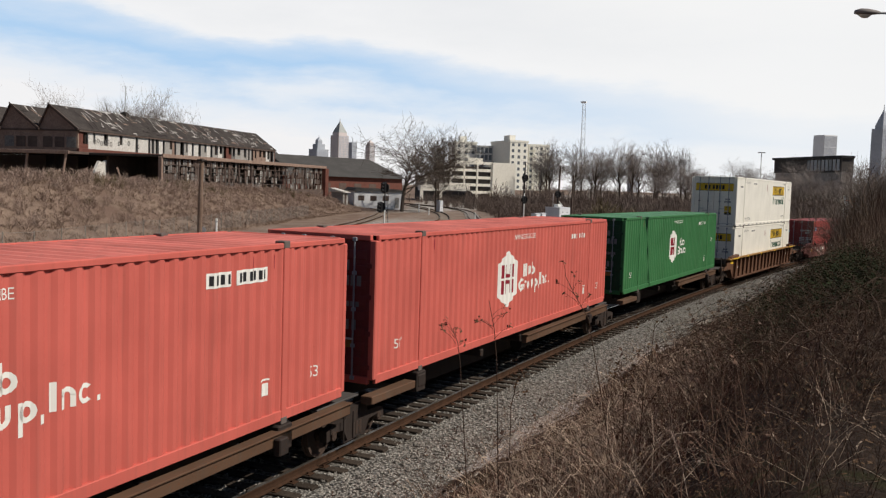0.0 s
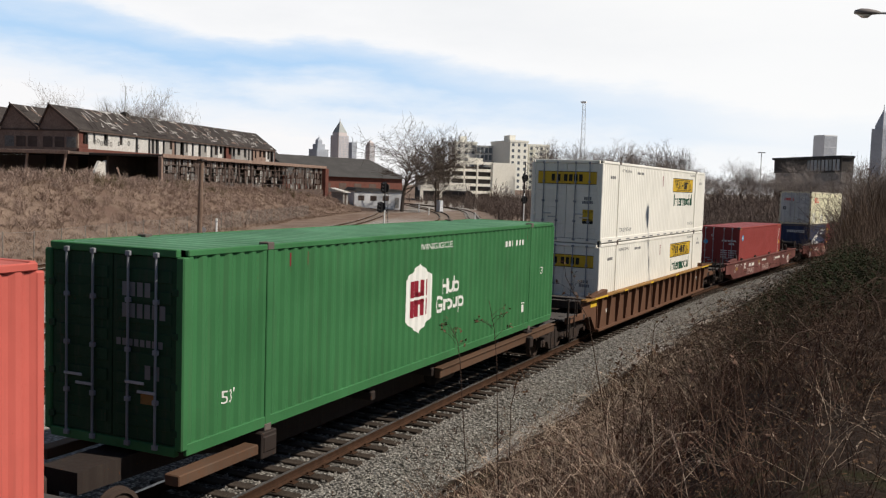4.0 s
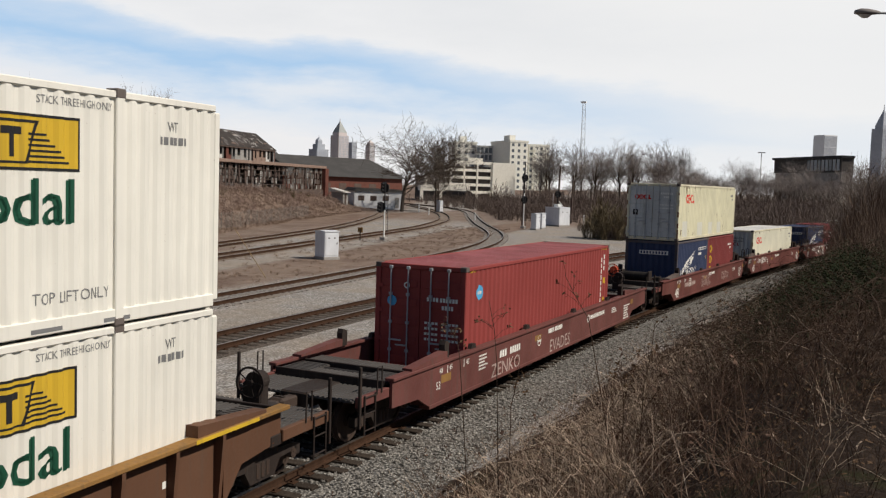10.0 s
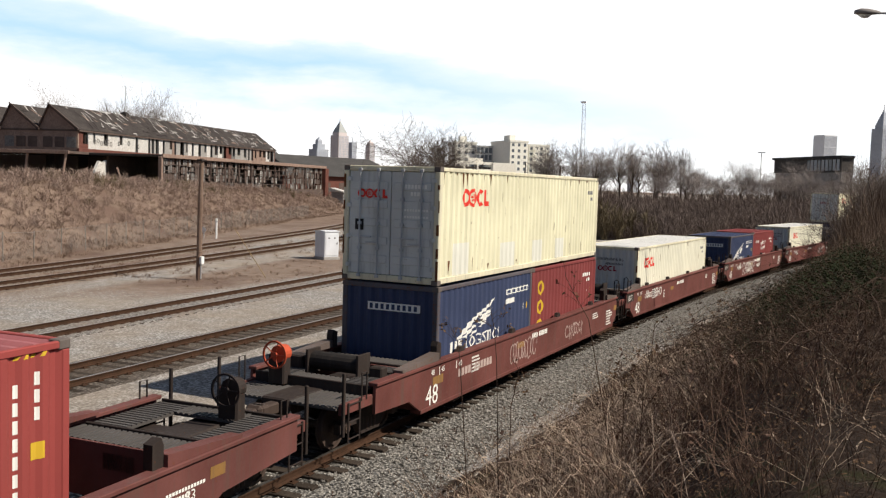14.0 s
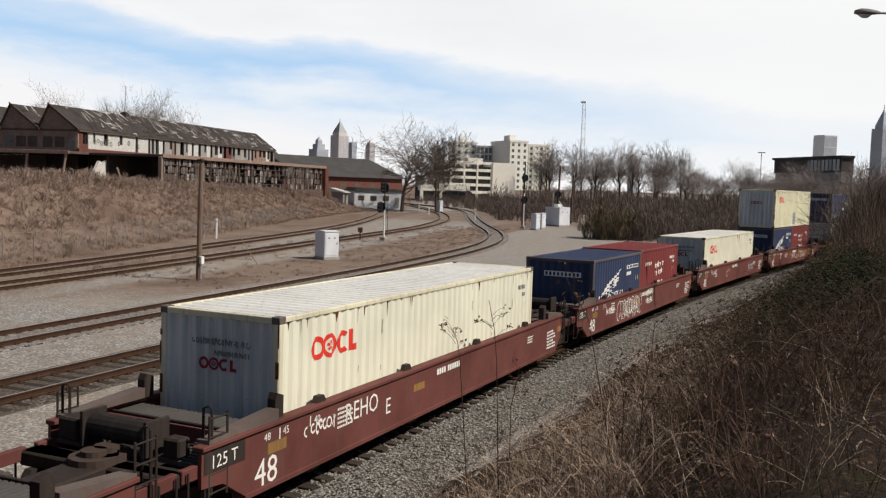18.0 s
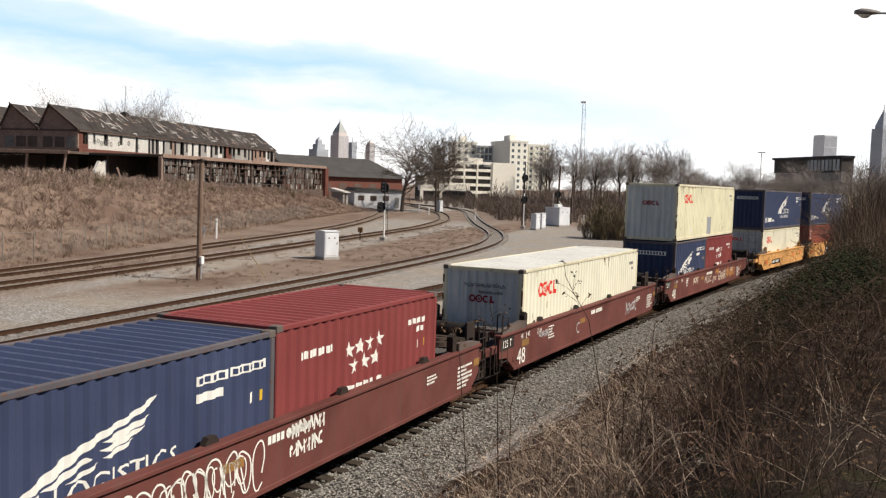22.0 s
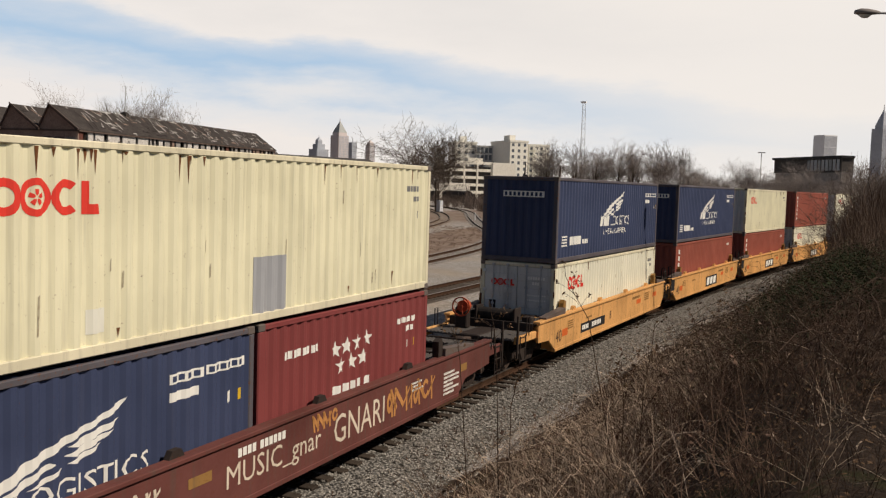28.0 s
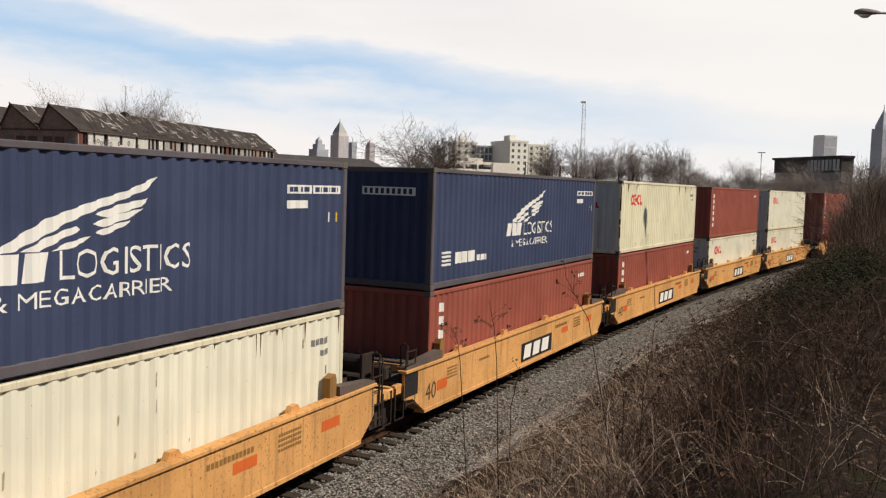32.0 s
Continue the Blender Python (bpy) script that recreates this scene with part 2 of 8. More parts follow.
M["green"] = rough_stuff("evergreen_leaf", ((0.018, 0.027, 0.011), (0.036, 0.045, 0.019), (0.011, 0.016, 0.008)), 0.6, 8)
M["steel_dark"] = painted("dark_steel", (0.032, 0.024, 0.021), 0.05, 0.3, 0.08, 0.6)
M["grime"] = painted("grimy_steel", (0.022, 0.019, 0.018), 0.04, 0.3, 0.05, 0.7)
M["galv"] = painted("galvanised_steel", (0.42, 0.43, 0.44), 0.1, 0.2, 0.02, 0.45)
M["white"] = painted("white_paint", (0.78, 0.78, 0.76), 0.05, 0.12, 0.02, 0.5)
M["letter"] = painted("white_lettering", (0.80, 0.79, 0.74), 0.02, 0.10, 0.0, 0.55)
M["black"] = painted("black_paint", (0.022, 0.022, 0.024), 0.03, 0.15, 0.02, 0.5)
M["yellow"] = painted("yellow_paint", (0.62, 0.40, 0.035), 0.05, 0.25, 0.02, 0.5)
M["orange"] = painted("orange_paint", (0.62, 0.13, 0.03), 0.05, 0.25, 0.02, 0.5)
# near-bank straw, its colour darkened for the shade inside the tangle
M["straw_dim"] = rough_stuff("shaded_straw", ((0.072, 0.047, 0.033), (0.125, 0.085, 0.06), (0.04, 0.026, 0.019)), 0.8, 10)
M["thicket"] = rough_stuff("thicket_twig", ((0.125, 0.086, 0.064), (0.19, 0.135, 0.10), (0.075, 0.05, 0.037)), 0.3, 6)
M["leaf_brown"] = rough_stuff("dead_leaf", ((0.11, 0.065, 0.038), (0.19, 0.12, 0.07), (0.06, 0.036, 0.024)), 1.7, 12)
M["ballast_stone"] = rough_stuff("crushed_stone", ((0.20, 0.185, 0.165), (0.50, 0.475, 0.43), (0.09, 0.082, 0.074)), 9.0, 30)
M["straw_bank"] = rough_stuff("bank_straw", ((0.235, 0.165, 0.125), (0.31, 0.225, 0.17), (0.14, 0.096, 0.074)), 0.11, 4)
M["stem_mid"] = rough_stuff("bramble_twig", ((0.10, 0.062, 0.046), (0.19, 0.122, 0.09), (0.055, 0.033, 0.026)), 0.4, 9)

# ---------------------------------------------------------------- ground
TOE_Y = [-60, 0, 20, 36, 49, 72, 112, 150, 175, 400]
TOE_X = [-25, -26, -28.2, -32.0, -36.2, -44, -57.5, -69, -78, -165]
CREST_Y = [-60, 40, 70, 110, 150, 172, 190, 400]
CREST_Z = [4.75, 4.55, 4.0, 3.4, 2.7, 1.4, 0.5, 0.2]


def smooth(t):
    t = np.clip(t, 0, 1)
    return t * t * (3 - 2 * t)


def ground_z(x, y):
    x, y = np.asarray(x, float), np.asarray(y, float)
    d = off_line(x, y)
    near = 1 - smooth((y - 120) / 120)
    bank = np.clip((d - 3.3) / 6.0, 0, 1) ** 1.4 * (3.5 + 0.035 * np.clip(d - 9, 0, 40)) * (0.45 + 0.55 * (1 - smooth((y - 25) / 60)))
    e = (np.interp(y, TOE_Y, TOE_X) - x) * 0.93
    hill = smooth(e / 11.5) * np.interp(y, CREST_Y, CREST_Z) + 0.25 * smooth(e / 3)
    lump = 0.10 * np.sin(x * 0.9 + 1.3 * np.sin(y * 0.35)) * np.sin(y * 0.7 + 0.8 * np.sin(x * 0.5))
    rough = np.where((d > 3.4) | (e > 0.5), 1.0, 0.0)
    far = smooth((np.hypot(x, y) - 300) / 700) * 2.0
    return -0.19 - 0.2 * (1 - smooth((np.abs(d) - 3.0) / 0.6)) * (y < 420) + near * bank + hill + lump * rough * near + far


def axis(fine0, fine1, step, lo, hi, grow=1.16):
    a = list(np.arange(fine0, fine1 + step / 2, step))
    s = step
    while a[-1] < hi:
        s *= grow
        a.append(a[-1] + s)
    s = step
    while a[0] > lo:
        s *= grow
        a.insert(0, a[0] - s)
    return np.array(a)


GX, GY = axis(-62, 26, 0.7, -3600, 3600), axis(-8, 130, 0.8, -500, 4600)
gx, gy = np.meshgrid(GX, GY)
gz = ground_z(gx, gy)
nx, ny = len(GX), len(GY)
gq = [(j * nx + i, j * nx + i + 1, (j + 1) * nx + i + 1, (j + 1) * nx + i) for j in range(ny - 1) for i in range(nx - 1)]
gm = bpy.data.meshes.new("ground")
gm.from_pydata(np.stack([gx.ravel(), gy.ravel(), gz.ravel()], 1).tolist(), [], gq)
gm.polygons.foreach_set("use_smooth", [True] * len(gq))
# zones of cover: red gravel yard, green dry grass and earth, blue leaf litter
zone = gm.attributes.new("cover", "FLOAT_COLOR", "POINT")
gd, ge = off_line(gx, gy), (np.interp(gy, TOE_Y, TOE_X) - gx) * 0.93
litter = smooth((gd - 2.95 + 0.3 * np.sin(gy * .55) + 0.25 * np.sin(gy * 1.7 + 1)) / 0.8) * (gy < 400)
tan_strip = smooth((-14.6 - gx - 0.18 * np.clip(gy - 60, 0, 200)) / 3) * smooth((gx - np.interp(gy, [0, 30, 60, 100], [-22, -22.5, -26, -33])) / 2.5) * smooth((gy - 22) / 14)
grass = np.clip(smooth((ge + 1.2) / 1.6) + 0.6 * smooth((ge + 11) / 5) + 0.62 * tan_strip + 0.58 * smooth((gy - 95) / 40) * (gx > -62), 0, 1) * (1 - litter)
zc = np.stack([1 - np.clip(grass + litter, 0, 1), grass, litter, np.ones_like(gd)], -1).reshape(-1, 4)
zone.data.foreach_set("color", zc.ravel().astype(np.float32))

m_, nt_, b_ = material("yard_ground")
va = coords(nt_)
att = nt_.nodes.new("ShaderNodeAttribute")
att.attribute_name = "cover"
sp = nt_.nodes.new("ShaderNodeSeparateColor")
nt_.links.new(att.outputs["Color"], sp.inputs[0])
gcol, gh = gravel_tex(nt_, va, 14, (0.60, 0.57, 0.54), (0.29, 0.27, 0.25))
n1, n2, n3 = noise_tex(nt_, va, 0.22, 5), noise_tex(nt_, va, 1.7, 5, 0.65), noise_tex(nt_, va, 9, 6, 0.7)
gcol = mixc(nt_, ramp(nt_, n1, 0.42, 0.66, 0, 0.6), gcol, (0.34, 0.27, 0.20))
gcol = mixc(nt_, ramp(nt_, n2, 0.46, 0.68, 0, 0.65), gcol, (0.22, 0.185, 0.15))
gcol = mixc(nt_, ramp(nt_, n3, 0.55, 0.75, 0, 0.4), gcol, (0.62, 0.60, 0.57))
dry = mixc(nt_, ramp(nt_, n2, 0.35, 0.65), (0.23, 0.165, 0.126), (0.15, 0.104, 0.08))
dry = mixc(nt_, ramp(nt_, n3, 0.45, 0.70, 0, 0.8), dry, (0.34, 0.26, 0.20))
dry = mixc(nt_, ramp(nt_, n1, 0.47, 0.62, 0, 0.75), dry, (0.13, 0.083, 0.066))
# litter colour kept near black: the tangle's own shadow is put in
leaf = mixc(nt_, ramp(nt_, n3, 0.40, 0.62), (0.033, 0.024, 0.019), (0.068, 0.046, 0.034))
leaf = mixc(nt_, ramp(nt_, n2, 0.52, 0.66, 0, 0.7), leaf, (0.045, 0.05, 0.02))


def edge_mask(ch):
    add = nt_.nodes.new("ShaderNodeMath")
    add.operation = "ADD"
    nt_.links.new(ch, add.inputs[0])
    nt_.links.new(ramp(nt_, n3, 0.2, 0.8, -0.28, 0.28), add.inputs[1])
    return ramp(nt_, add.outputs[0], 0.40, 0.62)


col = mixc(nt_, edge_mask(sp.outputs[1]), gcol, dry)
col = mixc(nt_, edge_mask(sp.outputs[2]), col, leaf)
nt_.links.new(col, b_.inputs["Base Color"])
b_.inputs["Roughness"].default_value = 0.95
b_.inputs["Specular IOR Level"].default_value = 0.08
bump(nt_, b_, n3, 0.8, 0.06)
gm.materials.append(m_)
M["ground"] = m_
tagged(new("ground", gm), "gravel rail yard with dry grass banks and leaf litter", "ground", kind="structure")

# ---------------------------------------------------------------- tracks
m_, nt_, b_ = material("ballast")
gcol, gh = gravel_tex(nt_, coords(nt_), 17, (0.44, 0.42, 0.385), (0.085, 0.078, 0.07))
gcol = mixc(nt_, ramp(nt_, noise_tex(nt_, coords(nt_), 0.5, 4), 0.5, 0.72, 0, 0.45), gcol, (0.16, 0.125, 0.10))
nt_.links.new(gcol, b_.inputs["Base Color"])
b_.inputs["Roughness"].default_value = 0.95
b_.inputs["Specular IOR Level"].default_value = 0.08
bump(nt_, b_, gh, 1.0, 0.05)
M["ballast"] = m_
m_, nt_, b_ = material("old_ballast")
gcol, gh = gravel_tex(nt_, coords(nt_), 15, (0.25, 0.215, 0.185), (0.10, 0.085, 0.072))
gcol = mixc(nt_, ramp(nt_, noise_tex(nt_, coords(nt_), 0.6, 4), 0.4, 0.65, 0, 0.7), gcol, (0.095, 0.072, 0.056))
nt_.links.new(gcol, b_.inputs["Base Color"])
b_.inputs["Roughness"].default_value = 0.95
b_.inputs["Specular IOR Level"].default_value = 0.08
bump(nt_, b_, gh, 0.8, 0.04)
M["old_ballast"] = m_
m_, nt_, b_ = material("grey_ballast")
gcol, gh = gravel_tex(nt_, coords(nt_), 15, (0.46, 0.43, 0.40), (0.19, 0.175, 0.16))
gcol = mixc(nt_, ramp(nt_, noise_tex(nt_, coords(nt_), 0.5, 4), 0.42, 0.62, 0, 0.6), gcol, (0.25, 0.20, 0.16))
nt_.links.new(gcol, b_.inputs["Base Color"])
b_.inputs["Roughness"].default_value = 0.95
b_.inputs["Specular IOR Level"].default_value = 0.08
bump(nt_, b_, gh, 0.8, 0.04)
M["grey_ballast"] = m_
M["dirt_ballast"] = rough_stuff("dirt_ballast", ((0.20, 0.155, 0.12), (0.30, 0.25, 0.205), (0.12, 0.09, 0.07)), 0.5, 9, 0.7, 0.04)


def resample(pts, step):
    pts = np.array(pts, float)
    for _ in range(3):                       # corner cutting
        q = np.empty((2 * len(pts) - 2, 2))
        q[0::2], q[1::2] = pts[:-1] * .75 + pts[1:] * .25, pts[:-1] * .25 + pts[1:] * .75
        pts = np.vstack([pts[:1], q, pts[-1:]])
    seg = np.hypot(*np.diff(pts, axis=0).T)
    s = np.concatenate([[0], np.cumsum(seg)])
    t = np.arange(0, s[-1], step)
    p = np.stack([np.interp(t, s, pts[:, 0]), np.interp(t, s, pts[:, 1])], 1)
    g = np.gradient(p, axis=0)
    return p, g / np.hypot(g[:, 0], g[:, 1])[:, None]


RAIL = [(-0.068, 0), (0.068, 0), (0.068, 0.014), (0.012, 0.03), (0.010, 0.115), (0.036, 0.125), (0.036, 0.158), (-0.036, 0.158), (-0.036, 0.125), (-0.010, 0.115), (-0.012, 0.03), (-0.068, 0.014)]
SLEEPER = Geo().box(-1.3, 1.3, -0.115, 0.115, -0.16, 0.0, 0.012).mesh("sleeper", M["sleeper"])
SPIKED = Geo().box(-1.3, 1.3, -0.115, 0.115, -0.16, 0.0, 0.012)
for sx in (-0.75, 0.75):
    SPIKED.box(sx - 0.17, sx + 0.17, -0.09, 0.09, 0.0, 0.018, 0.004, mi=1)
    for dx in (-0.1, 0.1):
        SPIKED.box(sx + dx - 0.018, sx + dx + 0.018, -0.05, -0.02, 0.018, 0.05, mi=1)
SPIKED = SPIKED.mesh("sleeper_with_plates", M["sleeper"], M["rail_side"])


def sweep(g, p, n, outline, off, z, mi=0):
    side = np.stack([n[:, 1], -n[:, 0]], 1)
    k = len(outline)
    v = []
    for i in range(len(p)):
        for a, b in outline:
            q = p[i] + side[i] * (off + a)
            v.append((q[0], q[1], z + b))
    f = [(i * k + j, (i + 1) * k + j, (i + 1) * k + (j + 1) % k, i * k + (j + 1) % k) for i in range(len(p) - 1) for j in range(k)]
    g.add(v, f, mi)


def railway(name, label, p, n, ps, ns, top, ballast, half, near, skirt=0.9, bed_top=-0.222):
    """A track along points p: ballast bed, two rails, sleepers at ps. near: which sleepers are pieces of their own."""
    at = tagged(new(name), label, "railway track", kind="structure")
    bed = Geo()
    sweep(bed, p, n, [(-half - skirt, -0.42), (half + skirt, -0.42), (half, 0.0), (-half, 0.0)], 0, top + bed_top)
    part("ballast_bed", bed, ballast, at, "crushed stone ballast")
    for s in (-0.75, 0.75):
        g = Geo()
        sweep(g, p, n, RAIL, s, top - 0.158)
        k = len(RAIL)
        g.mi = [1 if (j % k) in (6,) else 0 for j in range(len(g.f))]
        me = g.mesh("rail", M["rail_side"], M["rail_top"])
        part("rail", me, None, at, "rusty steel rail with worn top")
    rest = Geo()
    for i in range(len(ps)):
        a = math.degrees(math.atan2(-ns[i][0], ns[i][1])) + random.uniform(-1.2, 1.2)
        m = pose(ps[i][0], ps[i][1], top - 0.158 - random.uniform(0.005, 0.02), 0, 0, a)
        if near(ps[i]):
            part("sleeper", SPIKED, None, at, at=m)
        else:
            rest.add([tuple(m @ Vector(c)) for c in [(x, y, z) for z in (-0.12, 0.0) for y in (-0.11, 0.11) for x in (-1.3, 1.3)]],
                     [(4, 5, 7, 6), (0, 1, 5, 4), (2, 6, 7, 3), (0, 4, 6, 2), (1, 3, 7, 5)])
    if rest.v:
        tagged(part("sleepers", rest, M["sleeper"], at), kind="stuff")
    return at


def line_points(s0, s1, step, d=0.0):
    s = np.arange(s0, s1, step)
    a = s / RAD
    return np.stack([RAD - (RAD - d) * np.cos(a), (RAD - d) * np.sin(a)], 1), np.stack([np.sin(a), np.cos(a)], 1)


def track_along(name, label, pts, near, ballast="old_ballast", half=1.5, top=0.0, skirt=0.7, bed_top=-0.177):
    p, n = resample(pts, 1.5)
    ps, ns = resample(pts, 0.53)
    railway(name, label, p, n, ps, ns, top, M[ballast], half, near, skirt=skirt, bed_top=bed_top)


p_, n_ = line_points(-60, 420, 2.0)
ps_, ns_ = line_points(-40, 300, 0.52)
railway("main_track", "main line track on pale ballast with weathered wooden sleepers", p_, n_, ps_, ns_, 0.0, M["ballast"], 2.15, lambda q: 6 < q[1] < 75, skirt=2.4)
track_along("yard_track_1", "rusty yard siding with dark sleepers", [(-8.7, -39.2), (-8.2, 10.8), (-8.2, 30.8), (-7.8, 46.8), (-7.2, 62.8), (-3.6, 85.8), (2.9, 115.8), (13.3, 150.8), (40.4, 210.8)], lambda q: 10 < q[1] < 52)
track_along("yard_track_2", "yard track that bends away into the distance", [(-12.8, -29.2), (-13.5, 12.8), (-14.0, 24.8), (-14.7, 42.8), (-15.7, 58.8), (-17.6, 74.8), (-21.1, 88.8), (-26.1, 101.8), (-33.6, 117.8), (-43.6, 141.8), (-56.6, 174.8), (-71.7, 200.8), (-109.7, 240.8), (-179.7, 300.8)], lambda q: 15 < q[1] < 80, "grey_ballast", 1.25, skirt=0.5, bed_top=-0.160)
track_along("yard_track_3", "yard track beside gravel", [(-22.1, -29.2), (-22.8, 12.8), (-24.6, 30.8), (-26.2, 42.8), (-28.6, 58.8), (-31.2, 74.8), (-33.6, 90.8), (-36.1, 104.8), (-43.6, 130.8), (-59.6, 165.8), (-89.7, 215.8)], lambda q: 24 < q[1] < 62, "dirt_ballast", 1.3, skirt=0.6, bed_top=-0.165)
track_along("yard_track_4", "old yard track at the foot of the bank", [(-26.1, -29.2), (-26.8, 12.8), (-28.4, 31.8), (-30.6, 43.8), (-33.6, 57.8), (-37.6, 76.8), (-42.6, 95.8), (-49.6, 115.8), (-61.6, 145.8), (-79.7, 180.8)], lambda q: 24 < q[1] < 62, "dirt_ballast", 1.3, skirt=0.6, bed_top=-0.165)

# ---------------------------------------------------------------- the train
FORE = []                # (thing, place along the line)
WHEELS = []


def profile(length, pitch, depth):
    """Break points (place, depth) of a corrugated sheet, from -length/2 to length/2."""
    n = max(1, int(round(length / pitch)))
    q = length / n
    out = []
    for i in range(n):
        a = -length / 2 + i * q
        out += [(a, 0.0), (a + q * .26, 0.0), (a + q * .5, depth), (a + q * .76, depth)]
    out.append((length / 2, 0.0))
    return out


def depth_at(prof, u):
    us = [p[0] for p in prof]
    return float(np.interp(u, us, [p[1] for p in prof]))


def corr_side(prof, x, z0, z1, sign):
    g = Geo()
    v = [(x - sign * d, u, z) for z in (z0, z1) for u, d in prof]
    n = len(prof)
    f = [(i, i + 1, n + i + 1, n + i) if sign > 0 else (i + 1, i, n + i, n + i + 1) for i in range(n - 1)]
    return g.add(v, f)


def corr_end(prof, y, z0, z1, sign):
    g = Geo()
    v = [(u, y - sign * d, z) for z in (z0, z1) for u, d in prof]
    n = len(prof)
    f = [(i + 1, i, n + i, n + i + 1) if sign > 0 else (i, i + 1, n + i + 1, n + i) for i in range(n - 1)]
    return g.add(v, f)


def clip_poly(poly, lo, hi):
    for lim, keep in ((lo, 1), (hi, -1)):
        out = []
        for i in range(len(poly)):
            a, b = poly[i], poly[(i + 1) % len(poly)]
            ia, ib = keep * (a[0] - lim) >= 0, keep * (b[0] - lim) >= 0
            if ia:
                out.append(a)
            if ia != ib:
                t = (lim - a[0]) / (b[0] - a[0])
                out.append((lim, a[1] + t * (b[1] - a[1])))
        poly = out
        if len(poly) < 3:
            return []
    return poly


def paint_on(polys, prof, x, off=0.004):
    """Flat polygons (u, v) laid on a corrugated +x side."""
    g = Geo()
    us = [p[0] for p in prof]
    for poly in polys:
        lo, hi = min(p[0] for p in poly), max(p[0] for p in poly)
        cuts = [u for u in us if lo < u < hi]
        cuts = [lo] + cuts + [hi]
        for a, b in zip(cuts[:-1], cuts[1:]):
            q = clip_poly(poly, a, b)
            if q:
                g.add([(x + off - depth_at(prof, u), u, v) for u, v in q], [tuple(range(len(q)))])
    seen, way, keep = {}, [], []                 # faces that touch share their corners
    for p in g.v:
        k = (round(p[0], 4), round(p[1], 4), round(p[2], 4))
        if k not in seen:
            seen[k] = len(keep)
            keep.append(p)
        way.append(seen[k])
    g.v, faces = keep, []
    for f in g.f:
        f = tuple(dict.fromkeys(way[i] for i in f))
        if len(f) > 2:
            faces.append(f)
    g.f, g.mi = faces, [0] * len(faces)
    return g


def rect(u0, u1, v0, v1, slant=0.0):
    return [(u0, v0), (u1, v0), (u1 + slant, v1), (u0 + slant, v1)]


def ring(cu, cv, r, w, a0=0.0, a1=360.0, n=20, sy=1.0):
    out = []
    for k in range(n):
        a, b = radians(a0 + (a1 - a0) * k / n), radians(a0 + (a1 - a0) * (k + 1) / n)
        out.append([(cu + r * math.cos(a), cv + sy * r * math.sin(a)), (cu + r * math.cos(b), cv + sy * r * math.sin(b)),
                    (cu + (r - w) * math.cos(b), cv + sy * (r - w) * math.sin(b)), (cu + (r - w) * math.cos(a), cv + sy * (r - w) * math.sin(a))])
    return out


def scribble(u, v, w, h, seed, thick=.05):
    """Loops and strokes of a spray can, no letters."""
    r2 = random.Random(seed)
    out, x = [], u
    while x < u + w - .1:
        k = r2.random()
        cw = h * r2.uniform(.35, .7)
        if k < .4:
            out += ring(x + cw / 2, v + h * r2.uniform(.4, .6), cw / 2, thick, r2.uniform(0, 120), r2.uniform(260, 400), 12, h * .45 / (cw / 2) * r2.uniform(.7, 1))
        elif k < .75:
            a, b = r2.uniform(-.1, .25) * h, r2.uniform(-.1, .25) * h
            out += [[(x + a, v), (x + a + thick, v), (x + b + thick, v + h), (x + b, v + h)], [(x + b, v + h - thick), (x + b + thick, v + h), (x + cw + thick, v + h * .3), (x + cw, v + h * .3 - thick)]]
        else:
            out += [[(x, v + h * .15), (x + cw, v + h * .75), (x + cw, v + h * .75 + thick), (x, v + h * .15 + thick)], [(x + cw * .5, v), (x + cw * .5 + thick, v), (x + cw * .4 + thick, v + h * .9), (x + cw * .4, v + h * .9)]]
        x += cw * r2.uniform(.75, 1.1)
    return out


TEXT = {}


def words(text, u, v, size, width=None, spacing=1.0):
    """Triangles of a line of lettering, from u rightwards with its foot at v."""
    key = (text, spacing)
    if key not in TEXT:
        c = bpy.data.curves.new("lettering", "FONT")
        c.body, c.resolution_u, c.space_character = text, 2, spacing
        ob = bpy.data.objects.new("lettering", c)
        me = ob.to_mesh()
        me.calc_loop_triangles()
        co = [tuple(w.co) for w in me.vertices]
        TEXT[key] = [[co[i][:2] for i in t.vertices] for t in me.loop_triangles]
        ob.to_mesh_clear()
        bpy.data.objects.remove(ob)
        bpy.data.curves.remove(c)
    tri = TEXT[key]
    w = max(p[0] for t in tri for p in t)
    h = max(p[1] for t in tri for p in t)
    sy = size / h
    sx = (width / w) if width else sy
    return [[(u + p[0] * sx, v + p[1] * sy) for p in t] for t in tri]


def bars(u, v, h, count, w=None, gap=0.35):
    """Plain bars where small writing stands."""
    w = w or h * 0.62
    return [rect(u + i * w * (1 + gap), u + i * w * (1 + gap) + w, v, v + h) for i in range(count)]


def mark_rings(u, v, s):
    """A shipping mark: two rings, an open ring and an angle."""
    out = ring(u + s * .52, v + s * .5, s * .52, s * .24)
    out += ring(u + s * 1.55, v + s * .5, s * .54, s * .20)
    for k in range(5):
        a = radians(90 + 72 * k)
        out += [[(u + s * 1.55 + s * .2 * math.cos(a + e) * f, v + s * .5 + s * .2 * math.sin(a + e) * f) for e, f in ((-.5, .55), (0, .2), (.5, .55), (.3, 1.2), (-.3, 1.2))]]
    out += ring(u + s * 2.6, v + s * .5, s * .52, s * .24, 50, 310, 14)
    out += [rect(u + s * 3.2, u + s * 3.5, v, v + s * .98), [(u + s * 3.5, v), (u + s * 3.9, v), (u + s * 3.8, v + s * .3), (u + s * 3.5, v + s * .3)]]
    return out


